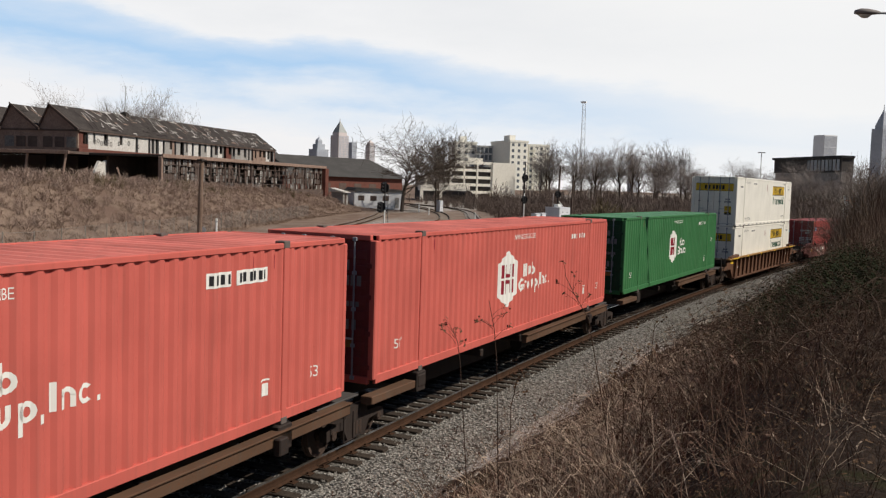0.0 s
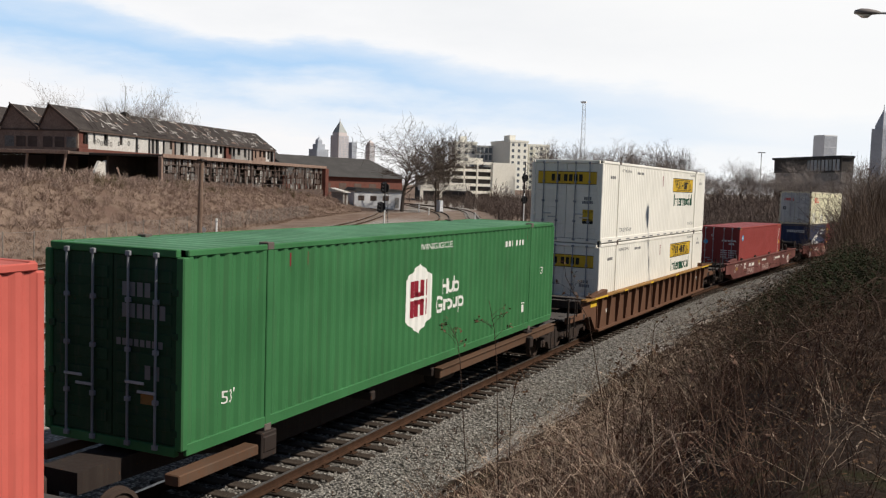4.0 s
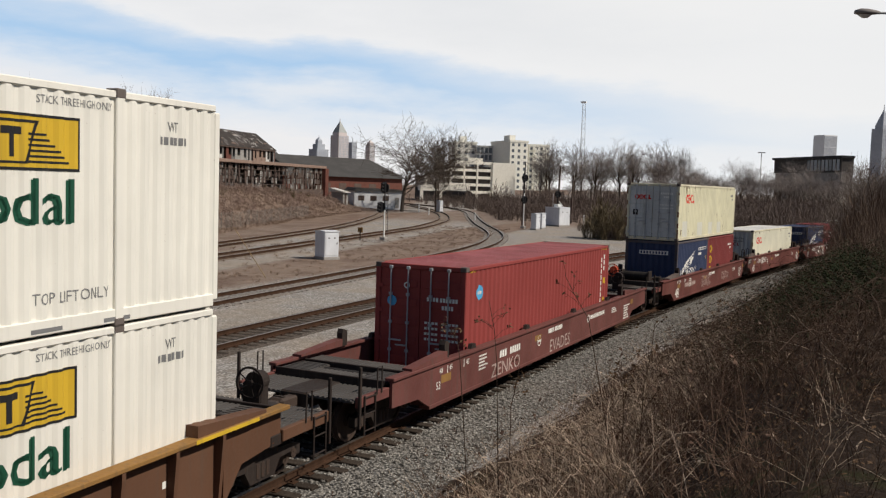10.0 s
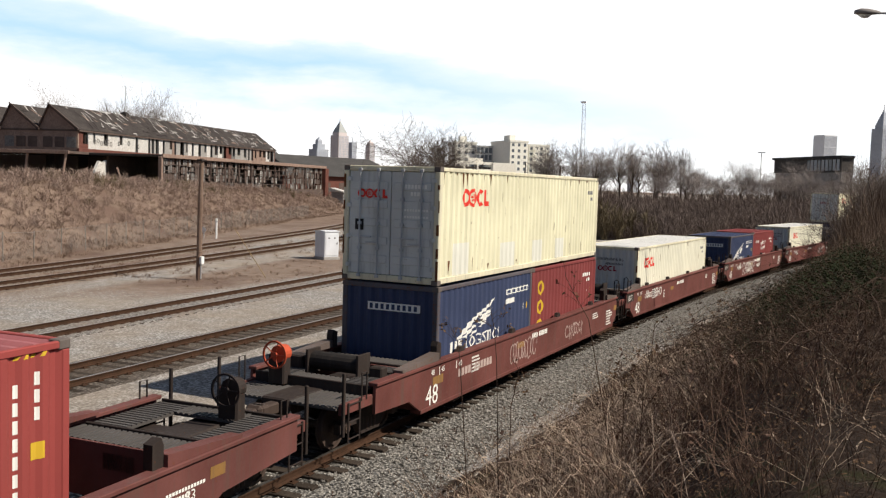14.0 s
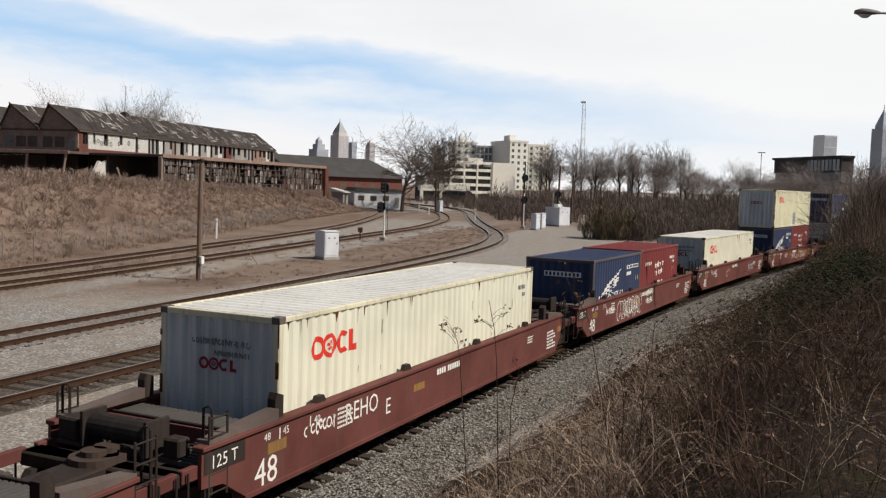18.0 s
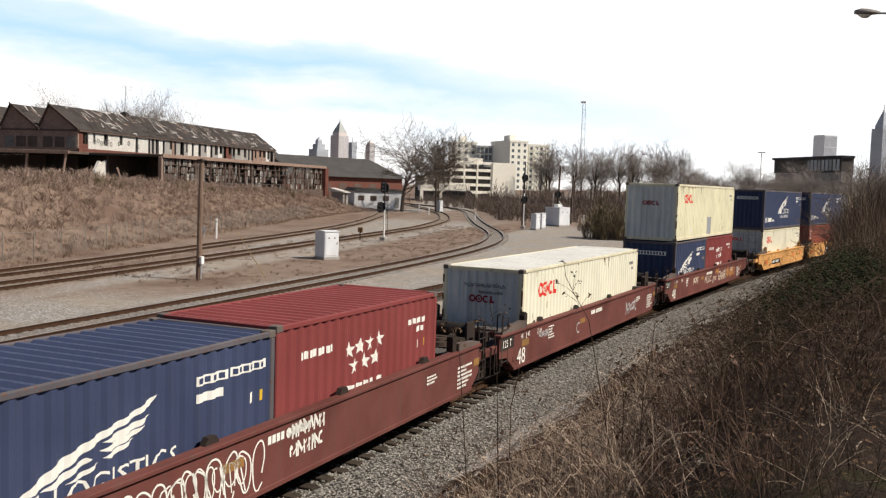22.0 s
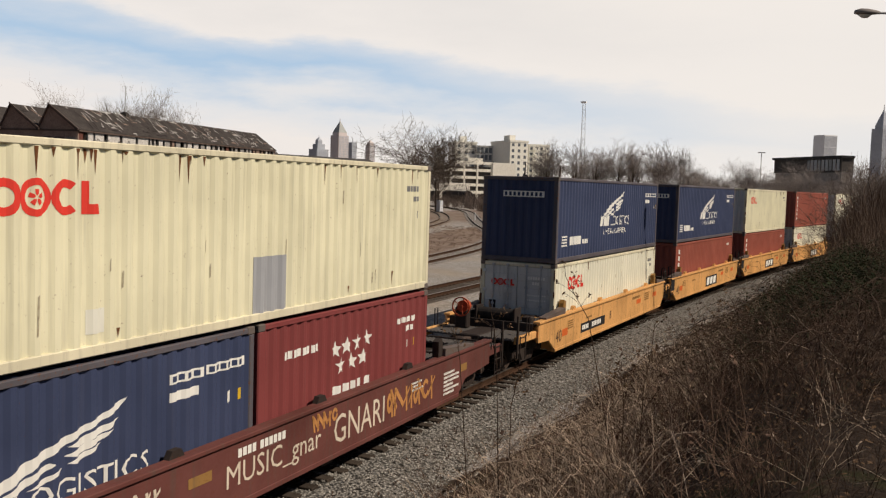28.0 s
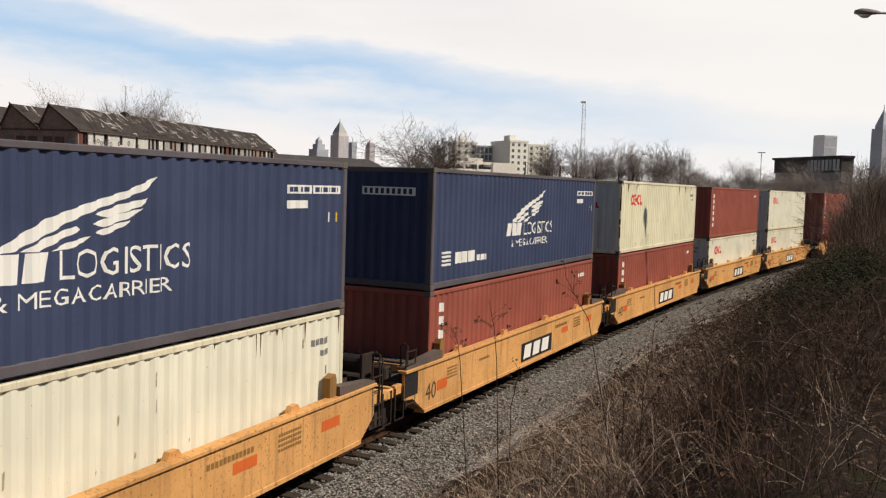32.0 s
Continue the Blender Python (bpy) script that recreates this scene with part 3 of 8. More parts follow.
def mark_wing(u, v, s):
    """A swept wing that rises to the right: a broad leading band, three feather tips and two inner strokes."""
    shapes = (((0, 0), (.12, .19), (.30, .43), (.55, .63), (.80, .80), (1, 1), (.95, .83), (.78, .68), (.60, .54), (.42, .37), (.28, .20), (.12, .03)),
              ((.58, .47), (.74, .60), (.95, .69), (.88, .56), (.66, .42)), ((.56, .34), (.72, .46), (.90, .54), (.84, .43), (.64, .29)), ((.58, .22), (.70, .32), (.82, .38), (.76, .28), (.64, .18)),
              ((.16, .02), (.30, .19), (.46, .32), (.50, .27), (.36, .13), (.26, .01)), ((.32, .01), (.42, .11), (.55, .18), (.52, .10), (.42, .02)))
    return [[(u + 2.83 * s * x, v + .98 * s * y) for x, y in q] for q in shapes]


def container(name, label, length, width, height, mats, s0, z0, style="iso", doors=False, seed=0):
    """A freight container whose leading end is at s0 along the train, its base at z0. mats: side, roof, frame, end."""
    side, roofm, frame_m, endm = mats
    ob = thing(name, pose(0, 0, 0), label, "container", "freight containers on the train")
    hw, hl = width / 2, length / 2
    fifty = length > 14
    pitch, depth = (0.285, 0.036) if style != "panel" else (0.235, 0.026)
    prof = profile(length - 0.24, pitch, depth)
    zb, zt = 0.16 if not fifty else 0.2, height - 0.10
    xs = hw - 0.012
    for sg in (1, -1):
        part("side_panel", corr_side(prof, sg * xs, zb, zt, sg), side, ob)
        part("bottom_rail", Geo().box(min(sg * (hw - 0.07), sg * hw), max(sg * (hw - 0.07), sg * hw), -hl + .1, hl - .1, 0.03, zb + 0.005, 0.012), frame_m, ob)
        part("top_rail", Geo().box(min(sg * (hw - 0.07), sg * hw), max(sg * (hw - 0.07), sg * hw), -hl + .1, hl - .1, zt - 0.005, height - 0.012, 0.014), frame_m, ob)
        for e in (-1, 1):
            part("corner_post", Geo().box(min(sg * (hw - 0.14), sg * hw), max(sg * (hw - 0.14), sg * hw), min(e * (hl - 0.13), e * hl), max(e * (hl - 0.13), e * hl), 0.11, height - 0.11, 0.02), frame_m, ob)
            if not fifty:
                for zc in (0.0, height - 0.118):
                    part("corner_casting", Geo().box(min(sg * (hw - 0.162), sg * (hw + .004)), max(sg * (hw - 0.162), sg * (hw + .004)), min(e * (hl - 0.178), e * (hl + .003)), max(e * (hl - 0.178), e * (hl + .003)), zc, zc + 0.118, 0.012), M["castings"], ob)
            else:
                yc = e * (hl - 1.985)
                part("lift_post", Geo().box(min(sg * (hw - 0.12), sg * (hw + .008)), max(sg * (hw - 0.12), sg * (hw + .008)), yc - 0.075, yc + 0.075, 0.0, height - 0.02, 0.012), frame_m, ob)
                for zc in (-0.03, height - 0.10):
                    part("corner_casting", Geo().box(min(sg * (hw - 0.17), sg * (hw + .014)), max(sg * (hw - 0.17), sg * (hw + .014)), yc - 0.085, yc + 0.085, zc, zc + 0.12, 0.012), M["castings"], ob)
    rp = profile(length - 0.3, 0.37 if fifty else 0.30, 0.03 if fifty else 0.048)
    g = Geo()
    n = len(rp)
    g.add([(x, u, height - 0.015 - d - (0.006 if abs(x) > hw - .2 else 0)) for x in (-hw + 0.06, -hw + .22, hw - .22, hw - 0.06) for u, d in rp],
          [(k * n + i, (k + 1) * n + i, (k + 1) * n + i + 1, k * n + i + 1) for k in range(3) for i in range(n - 1)])
    part("roof", g, roofm, ob)
    part("floor", Geo().box(-hw + 0.05, hw - 0.05, -hl + .05, hl - .05, 0.09, 0.15), M["grime"], ob)
    for e in (-1, 1):
        part("end_sill", Geo().box(-hw + 0.13, hw - 0.13, min(e * (hl - .1), e * hl), max(e * (hl - .1), e * hl), 0.02, 0.16, 0.012), frame_m, ob)
        part("end_header", Geo().box(-hw + 0.13, hw - 0.13, min(e * (hl - .1), e * hl), max(e * (hl - .1), e * hl), height - 0.12, height - 0.008, 0.012), frame_m, ob)
    part("end_panel", corr_end(profile(width - 0.26, 0.27, 0.045), hl - 0.02, 0.15, height - 0.11, 1), endm, ob)
    if not doors:
        part("end_panel", corr_end(profile(width - 0.26, 0.27, 0.045), -hl + 0.02, 0.15, height - 0.11, -1), endm, ob)
    else:
        yd = -hl + 0.03
        for sg in (-1, 1):
            g = Geo()
            a, b = (0.008, hw - 0.145) if sg > 0 else (-hw + 0.145, -0.008)
            g.box(a, b, yd, yd + 0.04, 0.17, height - 0.13, 0.008)
            k = 8 if fifty else 5
            leaf = part("door", g, endm, ob)
            for i in range(k):                         # pressed ribs across the leaf
                zc = 0.30 + (height - 0.55) * (i + .5) / k
                part("door_rib", Geo().box(a + 0.07, b - 0.07, yd - 0.022, yd + .002, zc - 0.09, zc + 0.09, 0.02), endm, leaf)
            for fx in (0.28, 0.72):
                x = a + (b - a) * fx
                rod = Geo().tube([(x, yd - 0.05, 0.1), (x, yd - 0.05, height - 0.06)], 0.019, n=8)
                for zc in (0.12, 0.75, height * .5, height - .75, height - 0.1):
                    rod.box(x - 0.045, x + 0.045, yd - 0.072, yd - 0.02, zc - 0.035, zc + 0.035, 0.008)
                part("lock_rod", rod, M["galv"] if not fifty else M["rod_grey"], leaf)
                part("lock_handle", Geo().box(x - 0.02, x + 0.30 * (1 if fx < .5 else -1) + 0.02 if fx < .5 else x + 0.02, yd - 0.085, yd - 0.06, 0.98, 1.02, 0.006) if fx < .5 else Geo().box(x - 0.30, x + 0.02, yd - 0.085, yd - 0.06, 0.86, 0.90, 0.006), M["galv"], leaf)
            for zc in (0.35, 1.0, 1.7, 2.3):
                x = hw - 0.145 if sg > 0 else -hw + 0.145
                part("hinge", Geo().box(x - 0.06, x + 0.06, yd - 0.035, yd, zc - 0.05, zc + 0.05, 0.01), endm, leaf)
    FORE.append((ob, s0 + hl, z0))
    return ob, prof, xs, hl


SINGLE = {"number_bars": "number_bar", "stencil_bars": "stencil_bar", "name_blocks": "name_block", "star_marks": "star_mark", "reflector_patch": "reflector_patch", "hazard_stripe": "hazard_stripe", "reflector": "reflector", "rail_slots": "rail_slot", "small_marks": "small_mark", "logo_bars": "logo_bar"}


def pieces(name, polys):
    """Marks that can be told apart, one by one: (name, polygons)."""
    if name == "star_marks":
        return [("star_mark", polys[i:i + 5]) for i in range(0, len(polys), 5)]
    if name in SINGLE and len(polys) <= 60:
        return [(SINGLE[name], [q]) for q in polys]
    return [(name, polys)]


def on_side(ob, prof, xs, polys, mat, name="lettering", label="", off=0.004):
    if name in SINGLE and polys:
        for nm, q in pieces(name, polys):
            part(nm, paint_on(q, prof, xs, off), mat, ob)
    elif polys:
        part(name, paint_on(polys, prof, xs, off), mat, ob, label)


def on_end(ob, y, polys, mat, name="lettering", label=""):
    for nm, qs in pieces(name, polys):
        g = Geo()
        for q in qs:
            g.add([(u, y, v) for u, v in q], [tuple(range(len(q)))])
        part(nm, g, mat, ob, label)


def rust_stains(ob, prof, xs, hl, height, seed):
    """Rust that bleeds from the rails and posts of a worn box, and scuffs on its side."""
    r2 = random.Random(seed)
    out, dark = [], []
    for _ in range(34):
        u = r2.choice((-1, 1)) * hl * r2.uniform(.2, .985)
        w, h = r2.uniform(.012, .07), r2.uniform(.05, .42)
        v = height - .11 if r2.random() < .6 else .2 + h
        out.append([(u, v), (u + w, v), (u + w * .6, v - h * .7), (u + w * .4, v - h)])
    for _ in range(16):
        u, v = r2.uniform(-hl + .4, hl - .4), r2.uniform(.3, height - .5)
        w, h = r2.uniform(.01, .03), r2.uniform(.04, .3)
        dark.append([(u, v), (u + w, v + .02), (u + w * 1.2, v + h), (u + w * .2, v + h * .9)])
    part("rust_stain", paint_on(out, prof, xs, .005), M["rust_mark"], ob)
    part("scuff", paint_on(dark, prof, xs, .005), M["scuff_mark"], ob)
    edge = [rect(e * (1.22 - r2.uniform(.02, .07)), e * 1.22, v, v + r2.uniform(.1, .5)) for e in (-1, 1) for v in (.1, .6, 1.1, 1.6, 2.1)]
    on_end(ob, -hl - .004, [sorted_rect(q) for q in edge], M["rust_mark"], "rust_stain")


def sorted_rect(q):
    us, vs = [p[0] for p in q], [p[1] for p in q]
    return rect(min(us), max(us), min(vs), max(vs))


M["castings"] = painted("worn_castings", (0.12, 0.10, 0.09), 0.1, 0.3, 0.1, 0.6)
M["rod_grey"] = painted("grey_rods", (0.25, 0.26, 0.28), 0.1, 0.3, 0.04, 0.5)
M["coral"] = painted("coral_red_container", (0.54, 0.120, 0.095), 0.05, 0.16, 0.02, 0.55)
# door ends: grimy paint, darkened further for the shade between cars
M["coral_door"] = painted("shaded_grimy_red_doors", (0.17, 0.036, 0.034), 0.08, 0.4, 0.05, 0.6)
M["green_door"] = painted("shaded_grimy_green_doors", (0.018, 0.055, 0.026), 0.08, 0.4, 0.05, 0.6)
M["coral_roof"] = painted("faded_red_roof", (0.54, 0.15, 0.125), 0.14, 0.2, 0.03, 0.6)
M["green_box"] = painted("green_container", (0.040, 0.155, 0.056), 0.06, 0.18, 0.02, 0.5)
M["green_roof"] = painted("green_roof", (0.09, 0.22, 0.125), 0.12, 0.2, 0.02, 0.55)
M["plain_white"] = painted("white_container", (0.80, 0.775, 0.70), 0.03, 0.09, 0.01, 0.5)
M["maroon"] = painted("maroon_container", (0.29, 0.058, 0.052), 0.03, 0.12, 0.02, 0.55)
M["maroon_roof"] = painted("faded_maroon_roof", (0.31, 0.105, 0.11), 0.12, 0.25, 0.03, 0.6)
M["rust_mark"] = rough_stuff("rust_stain", ((0.15, 0.06, 0.025), (0.22, 0.10, 0.045), (0.09, 0.035, 0.018)), 3, 20)
M["cream_box"] = painted("cream_container", (0.72, 0.685, 0.49), 0.05, 0.22, 0.05, 0.55)
M["cream_white"] = painted("white_cream_container", (0.76, 0.74, 0.60), 0.04, 0.13, 0.03, 0.55)
M["cream_top"] = painted("cream_roof", (0.71, 0.70, 0.66), 0.05, 0.25, 0.06, 0.6)
M["scuff_mark"] = rough_stuff("scuffed_paint", ((0.46, 0.41, 0.29), (0.54, 0.49, 0.36), (0.30, 0.24, 0.16)), 4, 20)
# ends of cream boxes: the grey stands for shade on cream paint
M["cream_end"] = painted("shade_grey_end", (0.58, 0.59, 0.57), 0.06, 0.35, 0.05, 0.6)
M["cream_rim"] = painted("cream_frame", (0.65, 0.60, 0.44), 0.08, 0.35, 0.07, 0.6)
M["navy_box"] = painted("navy_container", (0.042, 0.056, 0.112), 0.06, 0.10, 0.02, 0.5)
M["navy_rim"] = painted("navy_frame", (0.095, 0.088, 0.10), 0.1, 0.3, 0.14, 0.6)
M["pale_spray"] = painted("pale_spray_paint", (0.60, 0.52, 0.42), 0.1, 0.3, 0.02, 0.7)
M["orange_spray"] = painted("orange_spray_paint", (0.46, 0.21, 0.07), 0.1, 0.3, 0.02, 0.7)
M["chalk"] = painted("faded_chalk_paint", (0.40, 0.31, 0.28), 0.1, 0.3, 0.02, 0.7)
M["brick_box"] = painted("brick_red_container", (0.215, 0.049, 0.048), 0.04, 0.16, 0.03, 0.55)
M["brown_box"] = painted("brown_red_container", (0.30, 0.085, 0.06), 0.06, 0.15, 0.03, 0.55)
M["red_mark"] = painted("red_mark", (0.72, 0.05, 0.035), 0.03, 0.1, 0.0, 0.5)
M["crimson"] = painted("crimson_mark", (0.26, 0.02, 0.035), 0.03, 0.1, 0.0, 0.5)
M["blue_mark"] = painted("sky_blue_mark", (0.10, 0.42, 0.72), 0.03, 0.1, 0.0, 0.5)
M["dk_green_mark"] = painted("dark_green_letters", (0.015, 0.085, 0.05), 0.03, 0.1, 0.0, 0.5)
M["patch"] = painted("repair_patch", (0.34, 0.35, 0.37), 0.05, 0.2, 0.02, 0.5)
M["pale_patch"] = painted("pale_patch", (0.72, 0.71, 0.62), 0.03, 0.1, 0.0, 0.5)
M["grey_text"] = painted("grey_lettering", (0.20, 0.20, 0.20), 0.03, 0.1, 0.0, 0.5)

H40 = 2.60


def emblem_box(label, s0, body, roof, extra):
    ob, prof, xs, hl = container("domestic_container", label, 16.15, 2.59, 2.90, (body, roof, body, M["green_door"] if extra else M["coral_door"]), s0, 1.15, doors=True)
    cu = -0.78 if extra else -1.15
    hexa = [[(cu + a * 0.64, 1.52 + b * 0.73) for a, b in ((0, -1), (1, -.58), (1, .58), (0, 1), (-1, .58), (-1, -.58))]]
    on_side(ob, prof, xs, hexa, M["letter"], "logo_plate", "white hexagon emblem")
    bar_h = [rect(cu - .40, cu - .28, 1.15, 1.50), rect(cu - .40, cu - .28, 1.56, 1.90), rect(cu - .20, cu - .08, 1.15, 1.50), rect(cu - .20, cu - .08, 1.56, 1.90),
             rect(cu + .08, cu + .20, 1.15, 1.50), rect(cu + .08, cu + .20, 1.56, 1.90), rect(cu + .28, cu + .40, 1.15, 1.50), rect(cu + .28, cu + .40, 1.56, 1.90),
             rect(cu - .20, cu + .20, 1.56, 1.66), rect(cu - .20, cu + .20, 1.40, 1.50)]
    on_side(ob, prof, xs, bar_h, M["crimson"], "logo_bars", off=0.008)
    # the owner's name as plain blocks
    glyphs = [[rect(cu + 1.12, cu + 1.20, 1.50, 1.84), rect(cu + 1.20, cu + 1.33, 1.64, 1.71), rect(cu + 1.33, cu + 1.41, 1.50, 1.84)],
              [rect(cu + 1.47, cu + 1.54, 1.60, 1.76), rect(cu + 1.63, cu + 1.70, 1.60, 1.76)] + ring(cu + 1.585, 1.615, .115, .07, 180, 360, 8),
              [rect(cu + 1.76, cu + 1.83, 1.50, 1.86)] + ring(cu + 1.89, 1.625, .125, .065, n=12),
              ring(cu + 1.0, 1.29, .19, .075, 40, 330, 14) + [rect(cu + 1.0, cu + 1.19, 1.23, 1.30)],
              [rect(cu + 1.25, cu + 1.32, 1.13, 1.38), rect(cu + 1.32, cu + 1.40, 1.31, 1.38)], ring(cu + 1.54, 1.25, .125, .065, n=12),
              [rect(cu + 1.72, cu + 1.79, 1.23, 1.38), rect(cu + 1.88, cu + 1.95, 1.23, 1.38)] + ring(cu + 1.835, 1.245, .115, .07, 180, 360, 8),
              [rect(cu + 2.02, cu + 2.09, 1.00, 1.38)] + ring(cu + 2.16, 1.255, .125, .065, n=12)]
    if not extra:
        glyphs += [[rect(cu + 2.33, cu + 2.39, 1.08, 1.19)], [rect(cu + 2.48, cu + 2.56, 1.18, 1.52)], [rect(cu + 2.63, cu + 2.69, 1.18, 1.42), rect(cu + 2.79, cu + 2.85, 1.18, 1.33)] + ring(cu + 2.74, 1.32, .11, .06, 0, 180, 8),
                   ring(cu + 3.01, 1.30, .125, .06, 45, 315, 10), [rect(cu + 3.18, cu + 3.25, 1.18, 1.25)]]
    for q in glyphs:
        on_side(ob, prof, xs, q, M["letter"], "name_block")
    on_side(ob, prof, xs, words("WARNING HIGH CUBE", -0.72, 2.52, 0.13, 1.55), M["letter"])
    if s0 < 0:
        on_side(ob, prof, xs, [rect(4.12, 4.70, 2.32, 2.54), rect(4.80, 5.62, 2.32, 2.54)], M["letter"], "number_plate")
    on_side(ob, prof, xs, bars(4.18, 2.36, 0.14, 4, 0.07, .9) + bars(4.86, 2.36, 0.14, 6, 0.07, .8), M["black"] if s0 < 0 else M["letter"], "number_bars", off=.009)
    on_side(ob, prof, xs, words("53'", 6.88, 0.57 if not extra else 1.46, 0.2), M["letter"])
    on_side(ob, prof, xs, words("53'", -7.2, 0.60, 0.2), M["letter"])
    on_side(ob, prof, xs, [rect(5.47, 5.66, 0.52, 0.72), rect(5.45, 5.68, 0.76, 0.79)], M["letter"], "mark")
    on_side(ob, prof, xs, [rect(a, a + 0.035, 2.5, 2.72) for a in (-5.5, -5.0, 5.2, 5.75)], M["crimson"], "reflector")
    on_end(ob, -hl + 0.004, bars(0.2, 2.2, 0.2, 4, 0.1) + bars(0.2, 1.9, 0.2, 6, 0.1) + bars(0.1, 1.5, 0.1, 8, 0.08) + [rect(0.62, 0.72, 1.05, 1.25), rect(0.78, 0.88, 1.05, 1.25)], M["grey_text"], "number_bars")
    on_end(ob, -hl + 0.004, [rect(0.55, 0.80, 0.70, 0.84)], M["sill_rust"], "placard")
    return ob


def stacked_white(label, s0, z0, upper):
    ob, prof, xs, hl = container("domestic_container", label, 16.3, 2.59, 2.86, (M["plain_white"], M["plain_white"], M["plain_white"], M["plain_white"]), s0, z0, "panel", True)
    u0 = 1.77 if upper else 1.73
    on_side(ob, prof, xs, [rect(u0, u0 + 3.75, 1.86, 2.47)], M["yellow"], "name_panel", "yellow name panel with black edge")
    edge = [rect(u0, u0 + 3.75, 2.44, 2.47), rect(u0, u0 + 3.75, 1.86, 1.89), rect(u0, u0 + .035, 1.86, 2.47), rect(u0 + 3.715, u0 + 3.75, 1.86, 2.47)]
    edge += [rect(u0 + .15 + .07 * k, u0 + .85, 2.37 - .06 * k, 2.395 - .06 * k) for k in range(6)] + [rect(u0 + 3.0, u0 + 3.6 - .07 * k, 1.94 + .06 * k, 1.965 + .06 * k) for k in range(6)]
    edge += [[(u0 + .62, 1.93), (u0 + .66, 1.93), (u0 + .9, 2.40), (u0 + .86, 2.40)], [(u0 + 2.95, 1.93), (u0 + 2.99, 1.93), (u0 + 3.16, 2.40), (u0 + 3.12, 2.40)], rect(u0 + .9, u0 + 3.14, 2.37, 2.40), rect(u0 + .66, u0 + 2.97, 1.93, 1.955)]
    edge += [rect(u0 + 1.05, u0 + 1.13, 2.0, 2.32), rect(u0 + .95, u0 + 1.05, 2.0, 2.08), rect(u0 + 1.3, u0 + 1.5, 2.0, 2.32), rect(u0 + 1.62, u0 + 1.71, 2.0, 2.32), rect(u0 + 1.71, u0 + 1.83, 2.12, 2.20), rect(u0 + 1.83, u0 + 1.92, 2.0, 2.32), rect(u0 + 2.0, u0 + 2.09, 2.0, 2.32), rect(u0 + 2.09, u0 + 2.2, 2.0, 2.08), rect(u0 + 2.2, u0 + 2.28, 2.0, 2.32), rect(u0 + 2.36, u0 + 2.6, 2.0, 2.32), rect(u0 + 2.66, u0 + 2.92, 2.24, 2.32), rect(u0 + 2.75, u0 + 2.83, 2.0, 2.24)]
    on_side(ob, prof, xs, edge, M["black"], "name_blocks", off=0.008)
    on_side(ob, prof, xs, words("Intermodal", u0 + .18, 1.26, 0.5, 3.45) + words("Intermodal", u0 + .215, 1.275, 0.5, 3.45), M["dk_green_mark"])
    for text, u, v, h, w in (("TOP LIFT ONLY", -5.95, .36, .14, 1.5), ("TOP LIFT ONLY", 4.85, .37, .13, 1.15), ("STACK THREE HIGH ONLY", -5.9, 2.52, .10, 1.3), ("STACK THREE HIGH ONLY", 4.9, 2.60, .09, 1.15), ("WT", 7.05, 2.42, .13, .22)):
        on_side(ob, prof, xs, words(text, u, v, h, w), M["grey_text"])
    on_side(ob, prof, xs, bars(-7.25, 2.25, 0.1, 6, 0.08) + bars(-3.9, 2.48, 0.09, 10, 0.07) + bars(6.9, 2.25, .1, 6, .07), M["grey_text"], "small_marks")
    on_side(ob, prof, xs, [rect(-0.02, 0.03, 2.1, 2.5)], M["crimson"], "reflector")
    g = [rect(-0.30 + k * 1.1 - 15.0 + 15.0 - 7.0, -7.0 + k * 1.1 + 0.15, 0.06, 0.11) for k in range(13)]
    on_side(ob, [(-hl, 0), (hl, 0)], 1.295, g, M["grey_text"], "rail_slots", off=0.003)
    yd = -hl + 0.004
    on_end(ob, yd, [rect(-1.05, 1.08, 2.02, 2.46)], M["yellow"], "name_panel", "yellow name panel")
    on_end(ob, yd - 0.003, bars(-.55, 2.12, .24, 2, .12, .7) + bars(-.1, 2.12, .24, 4, .13, .4) + [rect(-1.05, 1.08, 2.02, 2.04), rect(-1.05, 1.08, 2.44, 2.46)], M["black"], "name_blocks")
    if upper:
        on_end(ob, yd, [rect(.62, 1.0, .68, 1.16)], M["yellow"], "placard")
        on_end(ob, yd - 0.003, words("CAUTION", .64, 1.05, .08, .34) + [rect(.62, 1.0, .68, .78), rect(.66, .96, .80, .83)], M["black"], "placard_text")
    on_end(ob, yd, bars(.6, 1.36, .1, 7, .04) + bars(.66, 1.5, .1, 4, .05), M["grey_text"], "number_bars")
    return ob


